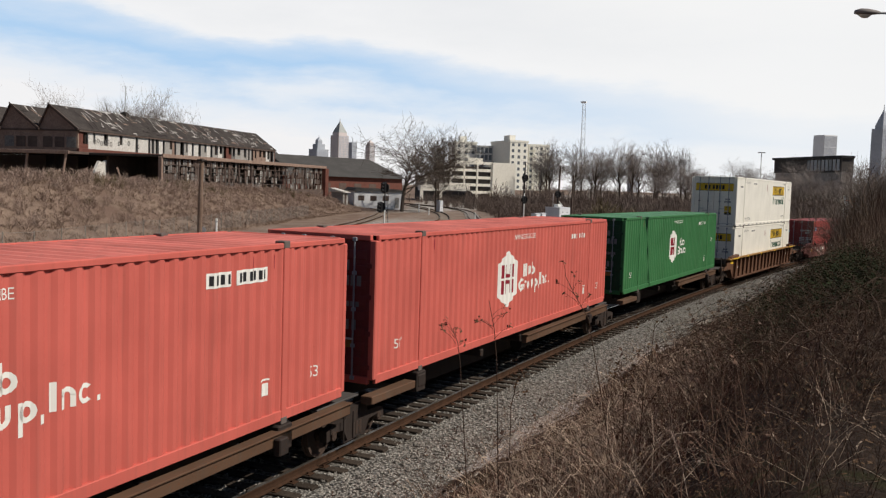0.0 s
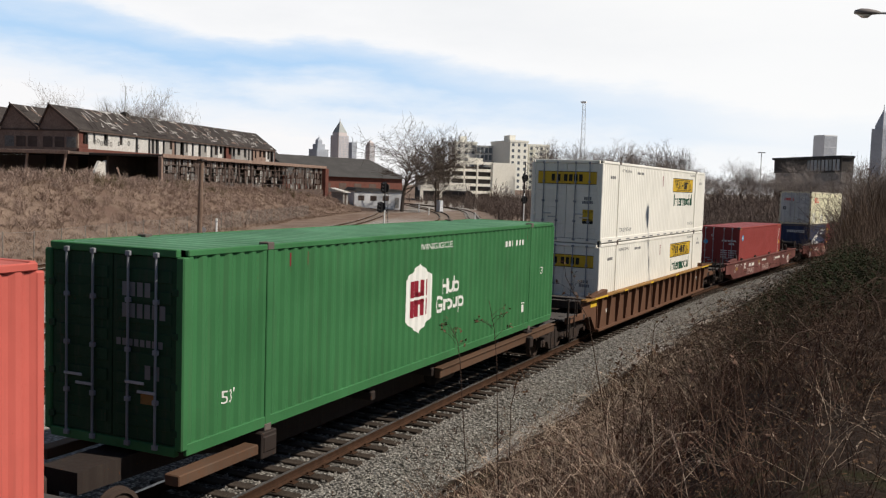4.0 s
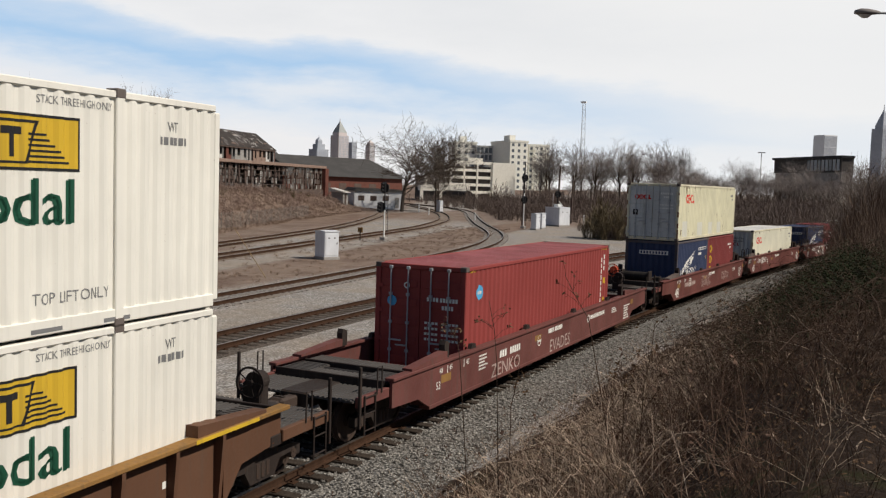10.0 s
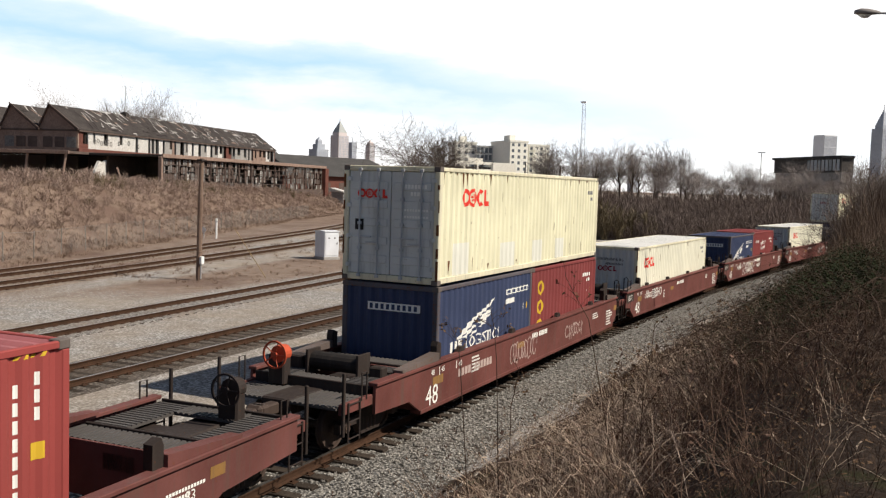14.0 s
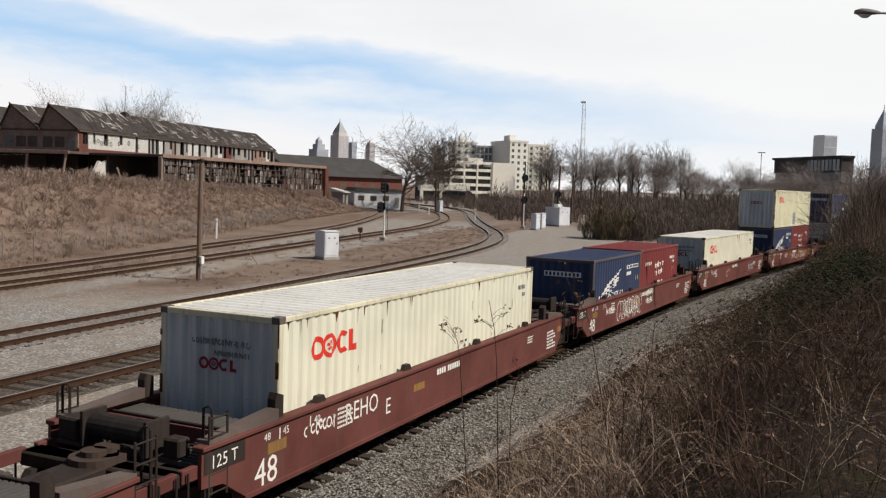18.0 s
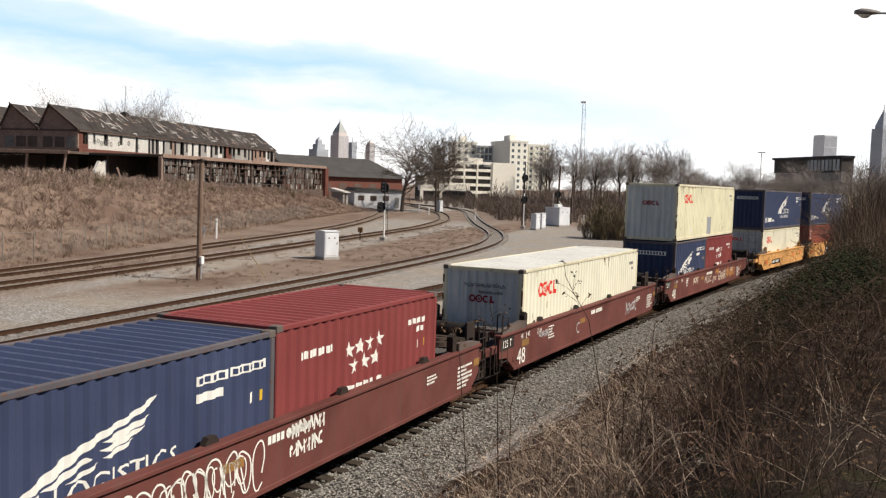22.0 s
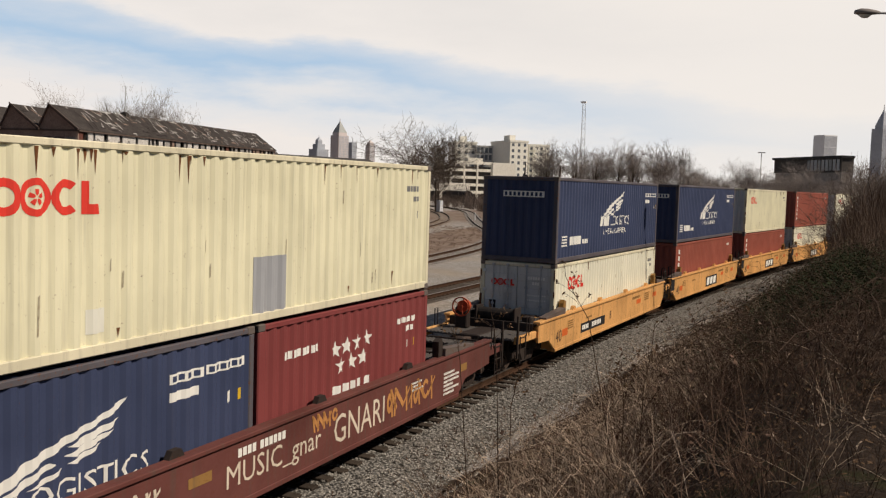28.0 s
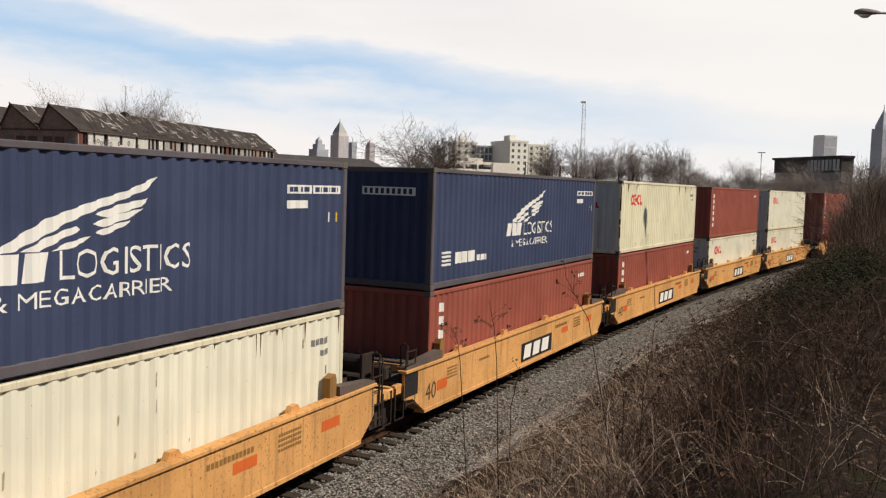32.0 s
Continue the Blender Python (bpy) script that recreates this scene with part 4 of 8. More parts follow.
def cream(label, s0, z0, height=H40, doors=False, white=False, patches=(), mark=-4.86):
    side = M["cream_white"] if white else M["cream_box"]
    ob, prof, xs, hl = container("shipping_container", label, 12.19, 2.44, height, (side, M["cream_top"], M["cream_rim"], M["cream_end"]), s0, z0, doors=doors)
    on_side(ob, prof, xs, mark_rings(mark, height * .665, .40), M["red_mark"], "shipping_mark", "red ring-shaped mark")
    on_side(ob, prof, xs, bars(5.05, height - .55, .11, 6, .07) + bars(5.35, height - .75, .1, 3, .07) + [rect(5.5, 5.58, height - 1.1, height - .95)], M["grey_text"], "number_bars")
    rust_stains(ob, prof, xs, hl, height, int(s0 * 10))
    for a, b, c, d, m in patches:
        on_side(ob, prof, xs, [rect(a, b, c, d)], M[m], "patch", off=0.006)
    yd = -hl + 0.004 if doors else -hl + 0.016
    on_end(ob, yd, mark_rings(-.85 if doors else -.4, height * (.72 if doors else .62), .2), M["red_mark"] if doors else M["crimson"], "shipping_mark")
    if white and not doors:
        on_end(ob, yd, scribble(-.55, height - .58, 1.3, .13, int(s0), .022) + scribble(-.1, height - .75, .8, .1, int(s0) + 1, .022), M["grey_text"], "smudged_number")
    if doors:
        on_end(ob, yd, bars(.35, height - .5, .09, 7, .06) + bars(.5, height - .66, .09, 3, .06) + bars(.35, height - 1.0, .05, 9, .05) + bars(.35, height - 1.15, .05, 9, .05), M["letter"], "number_bars")
        on_end(ob, yd, [rect(-.9, -.68, 1.15, 1.4)], M["black"], "placard")
    return ob


def navy(label, s0, z0, length, height, long=False):
    ob, prof, xs, hl = container("shipping_container", label, length, 2.44, height, (M["navy_box"], M["navy_box"], M["navy_rim"], M["navy_box"]), s0, z0)
    if long:
        cu = -1.0
        on_side(ob, prof, xs, mark_wing(-1.40, 1.36, .90), M["letter"], "wing_mark", "white wing emblem")
        on_side(ob, prof, xs, [rect(-1.74, -1.45, 1.03, 1.36, .05), rect(-1.36, -1.06, 1.03, 1.36, .05), rect(-.97, -.66, 1.03, 1.36, .05)] + words("LOGISTICS", -.48, 1.03, .34, 2.34) + words("& MEGACARRIER", -1.40, .74, .19, 2.85), M["letter"])
        on_side(ob, prof, xs, bars(-4.85, .52, .26, 3, .34, .15) + bars(-3.55, .52, .14, 4, .12, .2), M["letter"], "name_blocks")
        on_side(ob, prof, xs, [rect(-5.5, -5.1, .5 + .09 * k, .55 + .09 * k) for k in range(4)], M["letter"], "flag_mark")
        u1 = hl - 1.88
    else:
        cu = -1.95
        on_side(ob, prof, xs, mark_wing(cu + .0, 1.27, .80), M["letter"], "wing_mark", "white wing emblem")
        on_side(ob, prof, xs, bars(cu - .35, 1.0, .27, 3, .2, .25) + words("LOGISTICS", cu + .5, 1.0, .28, 2.2), M["letter"])
        u1 = hl - 1.90
    on_side(ob, prof, xs, [rect(u1, u1 + .72, height - .56, height - .42), rect(u1 + .8, u1 + 1.7, height - .56, height - .42), rect(u1, u1 + .6, height - .80, height - .67)], M["letter"], "number_plate_bars")
    on_side(ob, prof, xs, bars(u1 + .04, height - .53, .08, 4, .10, .6) + bars(u1 + .85, height - .53, .08, 6, .09, .5), M["navy_box"], "number_bars", off=.008)
    on_side(ob, prof, xs, [rect(u1 + 1.25, u1 + 1.35, height - 1.05, height - .88)], M["letter"], "placard")
    on_side(ob, prof, xs, [rect(u1 + 1.5, u1 + 1.6, height - 1.05, height - .88)], M["yellow"], "placard")
    y = -hl + 0.014
    on_end(ob, y, [rect(-.55, .78, height - .62, height - .44)], M["letter"], "number_plate")
    on_end(ob, y - .003, bars(-.5, height - .59, .12, 9, .08, .75), M["navy_box"], "number_bars")
    return ob


def red20(label, s0, z0, stars=True):
    ob, prof, xs, hl = container("shipping_container", label, 6.06, 2.44, H40, (M["brick_box"], M["brick_box"], M["brick_box"], M["brick_box"]), s0, z0)
    if stars:
        def star(cu, cv, r):
            return [[(cu, cv), (cu + r * math.cos(radians(90 + 72 * k - 36)) * .42, cv + r * math.sin(radians(90 + 72 * k - 36)) * .42), (cu + r * math.cos(radians(90 + 72 * k)), cv + r * math.sin(radians(90 + 72 * k))), (cu + r * math.cos(radians(90 + 72 * k + 36)) * .42, cv + r * math.sin(radians(90 + 72 * k + 36)) * .42)] for k in range(5)]
        sts = []
        for i in range(4):
            sts += star(-.68 + .38 * i, 1.86 + .02 * i, .17)
        for i in range(3):
            sts += star(-.5 + .4 * i, 1.55 + .02 * i, .17)
        on_side(ob, prof, xs, sts, M["letter"], "star_marks", "seven white stars")
        on_side(ob, prof, xs, bars(-2.3, 1.93, .13, 8, .1, .35) + [rect(-.75, -.45, 1.05, 1.2), rect(-.38, -.2, 1.05, 1.2), rect(-.1, .02, 1.05, 1.2), rect(.12, .24, 1.05, 1.2), rect(.34, .56, 1.05, 1.2)], M["letter"], "name_blocks")
    else:
        vert = [q for k in range(3) for q in ring(-2.25, 2.0 - .55 * k, .22, .085, n=14)]
        on_side(ob, prof, xs, vert, M["yellow"])
    on_side(ob, prof, xs, bars(1.7, 2.02, .11, 7, .09, .35) + bars(2.05, 1.84, .11, 3, .09, .3), M["letter"], "number_bars")
    on_side(ob, prof, xs, [rect(2.1, 2.2, 1.5, 1.66)], M["letter"], "placard")
    on_side(ob, prof, xs, [rect(2.4, 2.5, 1.5, 1.66)], M["yellow"], "placard")
    return ob


def plain40(name_label, s0, z0, mat, height=H40, doors=False, vertical=True):
    ob, prof, xs, hl = container("shipping_container", name_label, 12.19, 2.44, height, (mat, mat, mat, mat), s0, z0, doors=doors)
    if vertical:
        on_side(ob, prof, xs, [rect(-5.55, -5.38, 2.1 - .3 * k, 2.3 - .3 * k) for k in range(6)], M["letter"], "name_blocks")
        on_side(ob, prof, xs, bars(4.6, height - .5, .12, 7, .08), M["letter"], "number_bars")
    return ob


def maroon_box(s0, z0):
    ob, prof, xs, hl = container("shipping_container", "maroon corrugated high-cube container with closed doors in a well car", 12.19, 2.44, 2.87, (M["maroon"], M["maroon_roof"], M["maroon"], M["maroon"]), s0, z0, doors=True)
    on_side(ob, prof, xs, ring(-5.25, 2.21, .19, .19, n=20), M["blue_mark"], "round_mark", "sky blue round mark")
    on_side(ob, prof, xs, bars(-5.4, 2.17, .08, 4, .05, .4), M["letter"], "name_blocks", off=.008)
    for u in (-5.9, 5.3):
        on_side(ob, prof, xs, [rect(u + .12 * k, u + .12 * k + .06, 2.72, 2.79, .05) for k in range(4)], M["yellow"], "hazard_stripe")
    on_side(ob, prof, xs, [rect(5.3, 5.36, 2.3 - .2 * k, 2.45 - .2 * k) for k in range(9)] + [rect(5.6, 5.66, 2.4 - .2 * k, 2.55 - .2 * k) for k in range(3)], M["letter"], "number_bars")
    on_side(ob, prof, xs, [rect(5.55, 5.72, 1.55, 1.75), [(5.5, .85), (5.8, .85), (5.65, 1.1)]], M["yellow"], "placard")
    y = -hl + 0.004
    on_end(ob, y, ring(-.75, 1.95, .13, .13, n=16), M["blue_mark"], "round_mark")
    on_end(ob, y, ring(-.35, 2.35, .08, .03, n=14) + bars(.2, 2.0, .1, 4, .06) + bars(.55, 2.0, .1, 6, .06) + bars(.6, 1.82, .1, 4, .06) + [r for k in range(4) for r in bars(.15, 1.45 - .13 * k, .06, 4, .07) + bars(.6, 1.45 - .13 * k, .06, 5, .07)], M["letter"], "number_bars")
    for u in (-1.1, .6):
        on_end(ob, y, [rect(u + .12 * k, u + .12 * k + .06, 2.79, 2.84, .04) for k in range(4)], M["yellow"], "hazard_stripe")
    return ob

# ---------------------------------------------------------------- wagons
M["car_brown"] = painted("brown_wagon", (0.120, 0.060, 0.036), 0.06, 0.3, 0.07, 0.6)
M["car_red"] = painted("oxide_red_wagon", (0.120, 0.040, 0.034), 0.13, 0.5, 0.09, 0.6)
M["car_maroon"] = painted("maroon_wagon", (0.128, 0.047, 0.041), 0.12, 0.45, 0.08, 0.6)
M["car_yellow"] = painted("amber_wagon", (0.60, 0.315, 0.115), 0.1, 0.55, 0.12, 0.55, (0.16, 0.10, 0.05))
M["sill_rust"] = painted("rusty_ochre_sill", (0.26, 0.14, 0.045), 0.08, 0.5, 0.08, 0.65)
M["sill_brown"] = painted("rusty_brown_sill", (0.098, 0.055, 0.034), 0.1, 0.5, 0.1, 0.65)
M["grate"] = painted("grey_grating", (0.075, 0.068, 0.064), 0.08, 0.3, 0.05, 0.6)
M["worn_top"] = painted("worn_steel_top", (0.115, 0.09, 0.08), 0.12, 0.5, 0.12, 0.6)
M["brake_red"] = painted("brake_red", (0.42, 0.07, 0.03), 0.08, 0.4, 0.06, 0.55)
M["wheel"] = painted("wheel_steel", (0.06, 0.042, 0.034), 0.06, 0.3, 0.05, 0.55)
WR = 0.42


def wheelset_mesh():
    g = Geo()
    g.tube([(-0.98, 0, 0), (0.98, 0, 0)], 0.075, n=10)
    for sx in (-1, 1):
        x = sx * 0.755
        g.disc((x, 0, 0), 0, WR, 0.10, 24, WR - 0.06)
        g.disc((x - sx * 0.055, 0, 0), 0, WR + 0.025, 0.025, 24, WR - 0.06)
        g.disc((x, 0, 0), 0, WR - 0.055, 0.03, 24)
        g.disc((x, 0, 0), 0, 0.13, 0.17, 14)
        g.disc((sx * 1.05, 0, 0), 0, 0.085, 0.14, 10)
        for k in range(3):
            a = k * 2.094
            g.box(sx * 1.12 - .01, sx * 1.12 + .01, .045 * math.cos(a) - .012, .045 * math.cos(a) + .012, .045 * math.sin(a) - .012, .045 * math.sin(a) + .012)
    return g.mesh("wheelset", M["wheel"])


WHEELSET = wheelset_mesh()
SIDE_FRAME = Geo().prism([(-1.12, .34), (-1.12, .54), (-.9, .60), (-.45, .62), (-.32, .80), (.32, .80), (.45, .62), (.9, .60), (1.12, .54), (1.12, .34), (.98, .36), (.9, .46), (.5, .44), (.34, .20), (-.34, .20), (-.5, .44), (-.9, .46), (-.98, .36)], 0, -0.07, 0.07).mesh("side_frame", M["steel_dark"])
SPRING = Geo().tube([(0, 0, .26), (0, 0, .50)], .055, n=8).mesh("spring", M["wheel"])


def bogie(car, y, name="bogie"):
    b = part(name, Geo().box(-.95, .95, -.19, .19, .48, .74, .03), M["steel_dark"], car, "grimy cast steel bogie", pose(0, y, 0))
    for sx in (-1, 1):
        part("side_frame", SIDE_FRAME, None, b, at=pose(sx * 1.02, 0, 0))
        for dy in (-.14, 0, .14):
            part("spring", SPRING, None, b, at=pose(sx * 1.06, dy, 0))
    for wy in (-0.89, 0.89):
        w = part("wheelset", WHEELSET, None, b, at=pose(0, wy, WR))
        WHEELS.append((w, wy, random.uniform(0, 360)))
    return b


def hoop(pts, r=0.016):
    return Geo().tube(pts, r, n=6)


def ladder(car, x, y, z0, z1, mat):
    g = Geo()
    for dy in (-.2, .2):
        g.tube([(x, y + dy, z0), (x, y + dy, z1)], 0.018, n=6)
    k = int((z1 - z0) / .3)
    for i in range(k + 1):
        z = z0 + .08 + i * (z1 - z0 - .12) / max(1, k)
        g.tube([(x, y - .2, z), (x, y + .2, z)], 0.014, n=6)
    part("ladder", g, mat, car)


def brake_wheel(car, x, y, z, mat, label):
    g = Geo()
    g.disc((x, y, z), 1, .28, .03, 22, .245)
    for k in range(5):
        a = k * 1.2566
        g.tube([(x, y, z), (x + .26 * math.cos(a), y, z + .26 * math.sin(a))], .012, n=5)
    g.disc((x, y, z), 1, .05, .06, 10)
    part("brake_wheel", g, mat, car, label)


def grating(x0, x1, y0, y1, z):
    """A ribbed tread plate: one sheet with raised bars across its length."""
    along = (y1 - y0) > (x1 - x0)
    a0, a1 = (y0, y1) if along else (x0, x1)
    n = max(2, int((a1 - a0) / .11))
    q = (a1 - a0) / n
    top = []
    for i in range(n):
        a = a0 + i * q
        top += [(a, z), (a + q * .55, z), (a + q * .6, z - .022), (a + q * .95, z - .022)]
    top.append((a1, z - .022))
    return Geo().prism([(a0, z - .06)] + top + [(a1, z - .06)], 0 if along else 1, *((x0, x1) if along else (y0, y1)))


def well_car(label, s0, length, pitch, mat, bogies, ends, ribs=False, top=1.36, deck=None, style="red", reach=(1.1, .55)):
    """A well unit whose well's leading inner end is at s0. length: of the well; pitch: between bogie centres; ends: reach past the bogies at each end."""
    car = thing("well_car", pose(0, 0, 0), label, "freight wagon", "wagons of the train")
    hl, hp = length / 2, pitch / 2
    zb = 0.32
    deck = deck or mat
    for sx in (-1, 1):
        xo, xi = (sx * 1.46, sx * 1.40) if not ribs else (sx * 1.345, sx * 1.32)
        g = Geo()
        rf, rb = reach                                # how far the side plates run past the well, fore and aft
        slope = [(-hl - rf, top - .06), (-hl - rf, top - .60), (-hl - .62, top - .64), (-hl - .10, zb), (hl + .12, zb), (hl + min(rb, .5), top - .70), (hl + rb, top - .60), (hl + rb, top - .06)]
        g.prism(slope, 0, min(xi, xo), max(xi, xo))
        wall = part("side_wall", g, mat, car)
        cap = Geo().box(min(sx * 1.30, sx * 1.50), max(sx * 1.30, sx * 1.51), -hl - rf - .02, hl + rb + .02, top - .07, top, .012)
        part("top_chord", cap, deck if not ribs else M["sill_rust"], car)
        part("bottom_sill", Geo().box(min(sx * 1.22, sx * 1.475), max(sx * 1.22, sx * 1.475), -hl - .1, hl + .1, zb - .07, zb + .02, .01), mat, car)
        if ribs:
            k = 17
            for i in range(k):
                y = -hl + .15 + (length - .3) * i / (k - 1)
                part("side_rib", Geo().prism([(sx * 1.346, zb + .02), (sx * 1.42, zb + .02), (sx * 1.50, top - .16), (sx * 1.50, top - .07), (sx * 1.346, top - .07)][::-sx], 1, y - .035, y + .035), mat, car)
        else:
            for y in (-hl * .72, -hl * .28, hl * .22, hl * .68):
                g = Geo().prism([(y - .16, top - .004), (y + .16, top - .004), (y + .09, top + .11), (y - .09, top + .11)], 0, min(sx * 1.30, sx * 1.40), max(sx * 1.30, sx * 1.40))
                part("container_guide", g, M["steel_dark"] if style != "yellow" else mat, car)
        for e, r in ((-1, rf), (1, rb)):
            # worn ramp plate along the top, rising to the guide at the container's corner
            y0, y1 = e * (hl + min(r, .95)), e * (hl - .72)
            x0, x1 = sorted((sx * 1.24, sx * 1.47))
            part("ramp_plate", Geo().prism([(y0, top + .002), (y0, top + .05), (y1, top + .17), (y1, top + .002)][::e], 0, x0, x1), M["worn_top"] if style in ("red", "yellow") else deck, car)
            if style != "brown":
                part("end_guide", Geo().prism([(y1, top), (y1 - e * .22, top), (y1 - e * .22, top + .34), (y1 - e * .05, top + .40), (y1, top + .30)][::-e], 0, min(sx * 1.25, sx * 1.40), max(sx * 1.25, sx * 1.40)), M["steel_dark"] if style != "yellow" else M["sill_rust"], car)
    for i in range(4):
        y = -hl + length * (i + .5) / 4
        part("floor_beam", Geo().box(-1.4, 1.4, y - .2, y + .2, .17, .24, .01), M["steel_dark"], car)
    for k, e in enumerate((-1, 1)):
        full = ends[k] > 1.4
        yb = e * hp                                   # bogie centre
        y0, y1 = sorted((e * hl, e * (hp + ends[k])))
        part("bulkhead", Geo().prism([(e * hl, .3), (e * (hl + .05), .3), (e * (hl + .05), top - .1), (e * hl, top - .1)][::e], 0, -1.38, 1.38), mat, car)
        part("end_sill_beam", Geo().box(-.32, .32, y0, y1, .72, 1.02, .03), M["steel_dark"], car)
        part("body_bolster", Geo().box(-1.36, 1.36, yb - .2, yb + .2, .78, 1.0, .03), M["steel_dark"] if style != "yellow" else mat, car)
        r = reach[k]
        yin = hl - .72 if style in ("red", "yellow") else hl + .05
        ya, yz = sorted((e * yin, e * (yin + .62)))
        part("walkway", grating(-1.29, 1.29, ya, yz, top - .09), M["grate"], car)
        part("walkway_lip", Geo().box(-1.29, 1.29, *sorted((e * (yin + .64), e * (yin + .70))), top - .22, top - .06, .01), M["steel_dark"], car)
        for sx in (-1, 1):
            xa, xb = sorted((sx * .62, sx * 1.29))
            yc = sorted((e * (yin + .72), e * (hl + r)))
            part("end_deck", grating(xa, xb, yc[0], yc[1], top - .10 if full else top - .26), M["grate"], car)
            yd = sorted((e * (hl + r), e * max(hl + r + .1, hp + ends[k] - .1)))
            part("side_stringer", Geo().box(min(sx * 1.30, sx * 1.40), max(sx * 1.30, sx * 1.40), yd[0], yd[1], .84, 1.04, .012), mat, car)
            if full:
                ye = e * (hp + ends[k] - .12)
                part("corner_post", Geo().box(min(sx * 1.37, sx * 1.43), max(sx * 1.37, sx * 1.43), ye - .03, ye + .03, .45, 1.62, .012), M["steel_dark"], car)
                ladder(car, sx * 1.42, ye - e * .35, .30, 1.05, M["steel_dark"])
                part("grab_rail", hoop([(sx * 1.41, ye - e * .62, 1.00), (sx * 1.41, ye - e * .62, 1.52), (sx * 1.41, ye - e * .80, 1.52), (sx * 1.41, ye - e * .80, 1.00)]), M["steel_dark"], car)
            else:
                ye = e * (hl + .85)
                part("grab_rail", hoop([(sx * 1.43, ye, .55), (sx * 1.43, ye, 1.78), (sx * 1.36, ye, 1.82), (sx * 1.28, ye, 1.78), (sx * 1.28, ye, 1.08)], .022), M["steel_dark"], car)
                part("stirrup", hoop([(sx * 1.44, ye + e * .15, 1.0), (sx * 1.44, ye + e * .15, .36), (sx * 1.44, ye + e * .5, .36), (sx * 1.44, ye + e * .5, 1.0)], .018), M["steel_dark"], car)
                ladder(car, sx * 1.45, ye - e * .12, .5, 1.7, M["steel_dark"])
        if full:
            part("platform", grating(-1.3, 1.3, *sorted((e * (hl + r + .05), e * (hp + ends[k] - .02))), 1.0), M["grate"], car)
            part("outer_deck", grating(-.62, .62, *sorted((e * (hl + r - .5), e * (hl + r))), top - .10), M["grate"], car)
            part("deck_lip", Geo().box(-1.3, 1.3, *sorted((e * (hl + r), e * (hl + r + .05))), top - .30, top - .06, .01), M["steel_dark"], car)
            yk = e * (hp + ends[k])
            part("coupler", Geo().box(-.11, .11, *sorted((yk, yk + e * .42)), .74, .96, .03).box(-.17, .17, *sorted((yk + e * .36, yk + e * .60)), .70, 1.0, .05), M["wheel"], car)
            part("air_hose", Geo().tube([(.35, yk, .80), (.38, yk + e * .2, .55), (.33, yk + e * .42, .42), (.2, yk + e * .55, .5)], .028, n=6), M["black"], car)
            # the hand brake stands on one end only; its wheel faces along the train
            if (style, e) in (("brown", 1), ("maroon", 1), ("red", -1), ("red", 1), ("yellow", -1)):
                bx, by = (.42, yb + e * .75) if style in ("brown", "maroon") else (-.70, yb + e * .55)
                tint = M["brake_red"] if style in ("red", "yellow") else M["steel_dark"]
                part("brake_stand", Geo().box(bx - .19, bx + .19, by - .13, by + .13, 1.0, 1.60, .03), M["steel_dark"], car)
                part("gear_case", Geo().disc((bx + .05, by - .02, 1.62), 1, .17, .24, 16), tint, car, "painted brake gear case")
                brake_wheel(car, bx + .05, by - .24, 1.62, tint, "hand brake wheel")
        else:
            yk = e * (hp + .1)
            part("articulated_joint", Geo().disc((0, yk, 1.0), 2, .34, .22, 18).disc((0, yk, 1.12), 2, .18, .14, 14), M["wheel"], car)
        if e < 0 and style != "brown" or (style == "brown" and e > 0):
            yt = e * (hl + 1.05)
            zt = 1.34 if style in ("red", "yellow") else top - .30
            part("air_reservoir", Geo().tube([(-.55, yt, zt), (-.5, yt, zt), (.55, yt, zt), (.6, yt, zt)], .19, n=16), M["grime"], car)
            if style in ("red", "yellow"):
                part("valve_box", Geo().box(-1.15, -.75, yt - .16, yt + .2, 1.08, 1.42, .03), M["steel_dark"], car)
                part("valve_box", Geo().box(.8, 1.1, yt - .1, yt + .16, 1.08, 1.36, .03), M["steel_dark"], car)
                part("brake_pipe", Geo().tube([(-1.2, yt + .3, 1.14), (-.2, yt + .34, 1.2), (.5, yt + .28, 1.14), (1.2, yt + .3, 1.2)], .022, n=6), M["steel_dark"], car)
                for bx in (-.59, .61):
                    part("tank_bracket", Geo().box(bx - .03, bx + .03, yt - .24, yt + .24, 1.06, 1.58, .008), M["steel_dark"], car)
    for k, e in enumerate((-1, 1)):
        if bogies[k]:
            bogie(car, e * hp)
    FORE.append((car, s0 + hl, 0.0))
    return car, hl, top


def bubbles(u, v, w, h, seed, thick):
    """Tall rounded outlines of a spray-can tag, with drips, no letters."""
    r2 = random.Random(seed)
    out, x = [], u
    while x < u + w:
        cw, ch = h * r2.uniform(.35, .6), h * r2.uniform(.75, 1.0)
        ph, n = r2.uniform(0, 6.28), 22
        pts = []
        for k in range(n + 1):
            a = ph + 5.6 * k / n
            q = 1 + .16 * math.sin(2 * a + ph) + .1 * math.sin(3 * a)
            pts.append((x + cw * .5 + cw * .5 * q * math.cos(a), v + h * .5 + ch * .5 * q * math.sin(a)))
        pts.append((pts[-1][0] + cw * r2.uniform(-.1, .6), v + r2.uniform(-.1, .2) * h))
        for (a, b), (c, d) in zip(pts[:-1], pts[1:]):
            L = math.hypot(c - a, d - b) or 1
            nx_, ny_ = -(d - b) / L * thick / 2, (c - a) / L * thick / 2
            out.append([(a + nx_, b + ny_), (a - nx_, b - ny_), (c - nx_, d - ny_), (c + nx_, d + ny_)])
        x += cw * r2.uniform(.75, 1.15)
    return out


FLATP = [(-30.0, 0.0), (30.0, 0.0)]


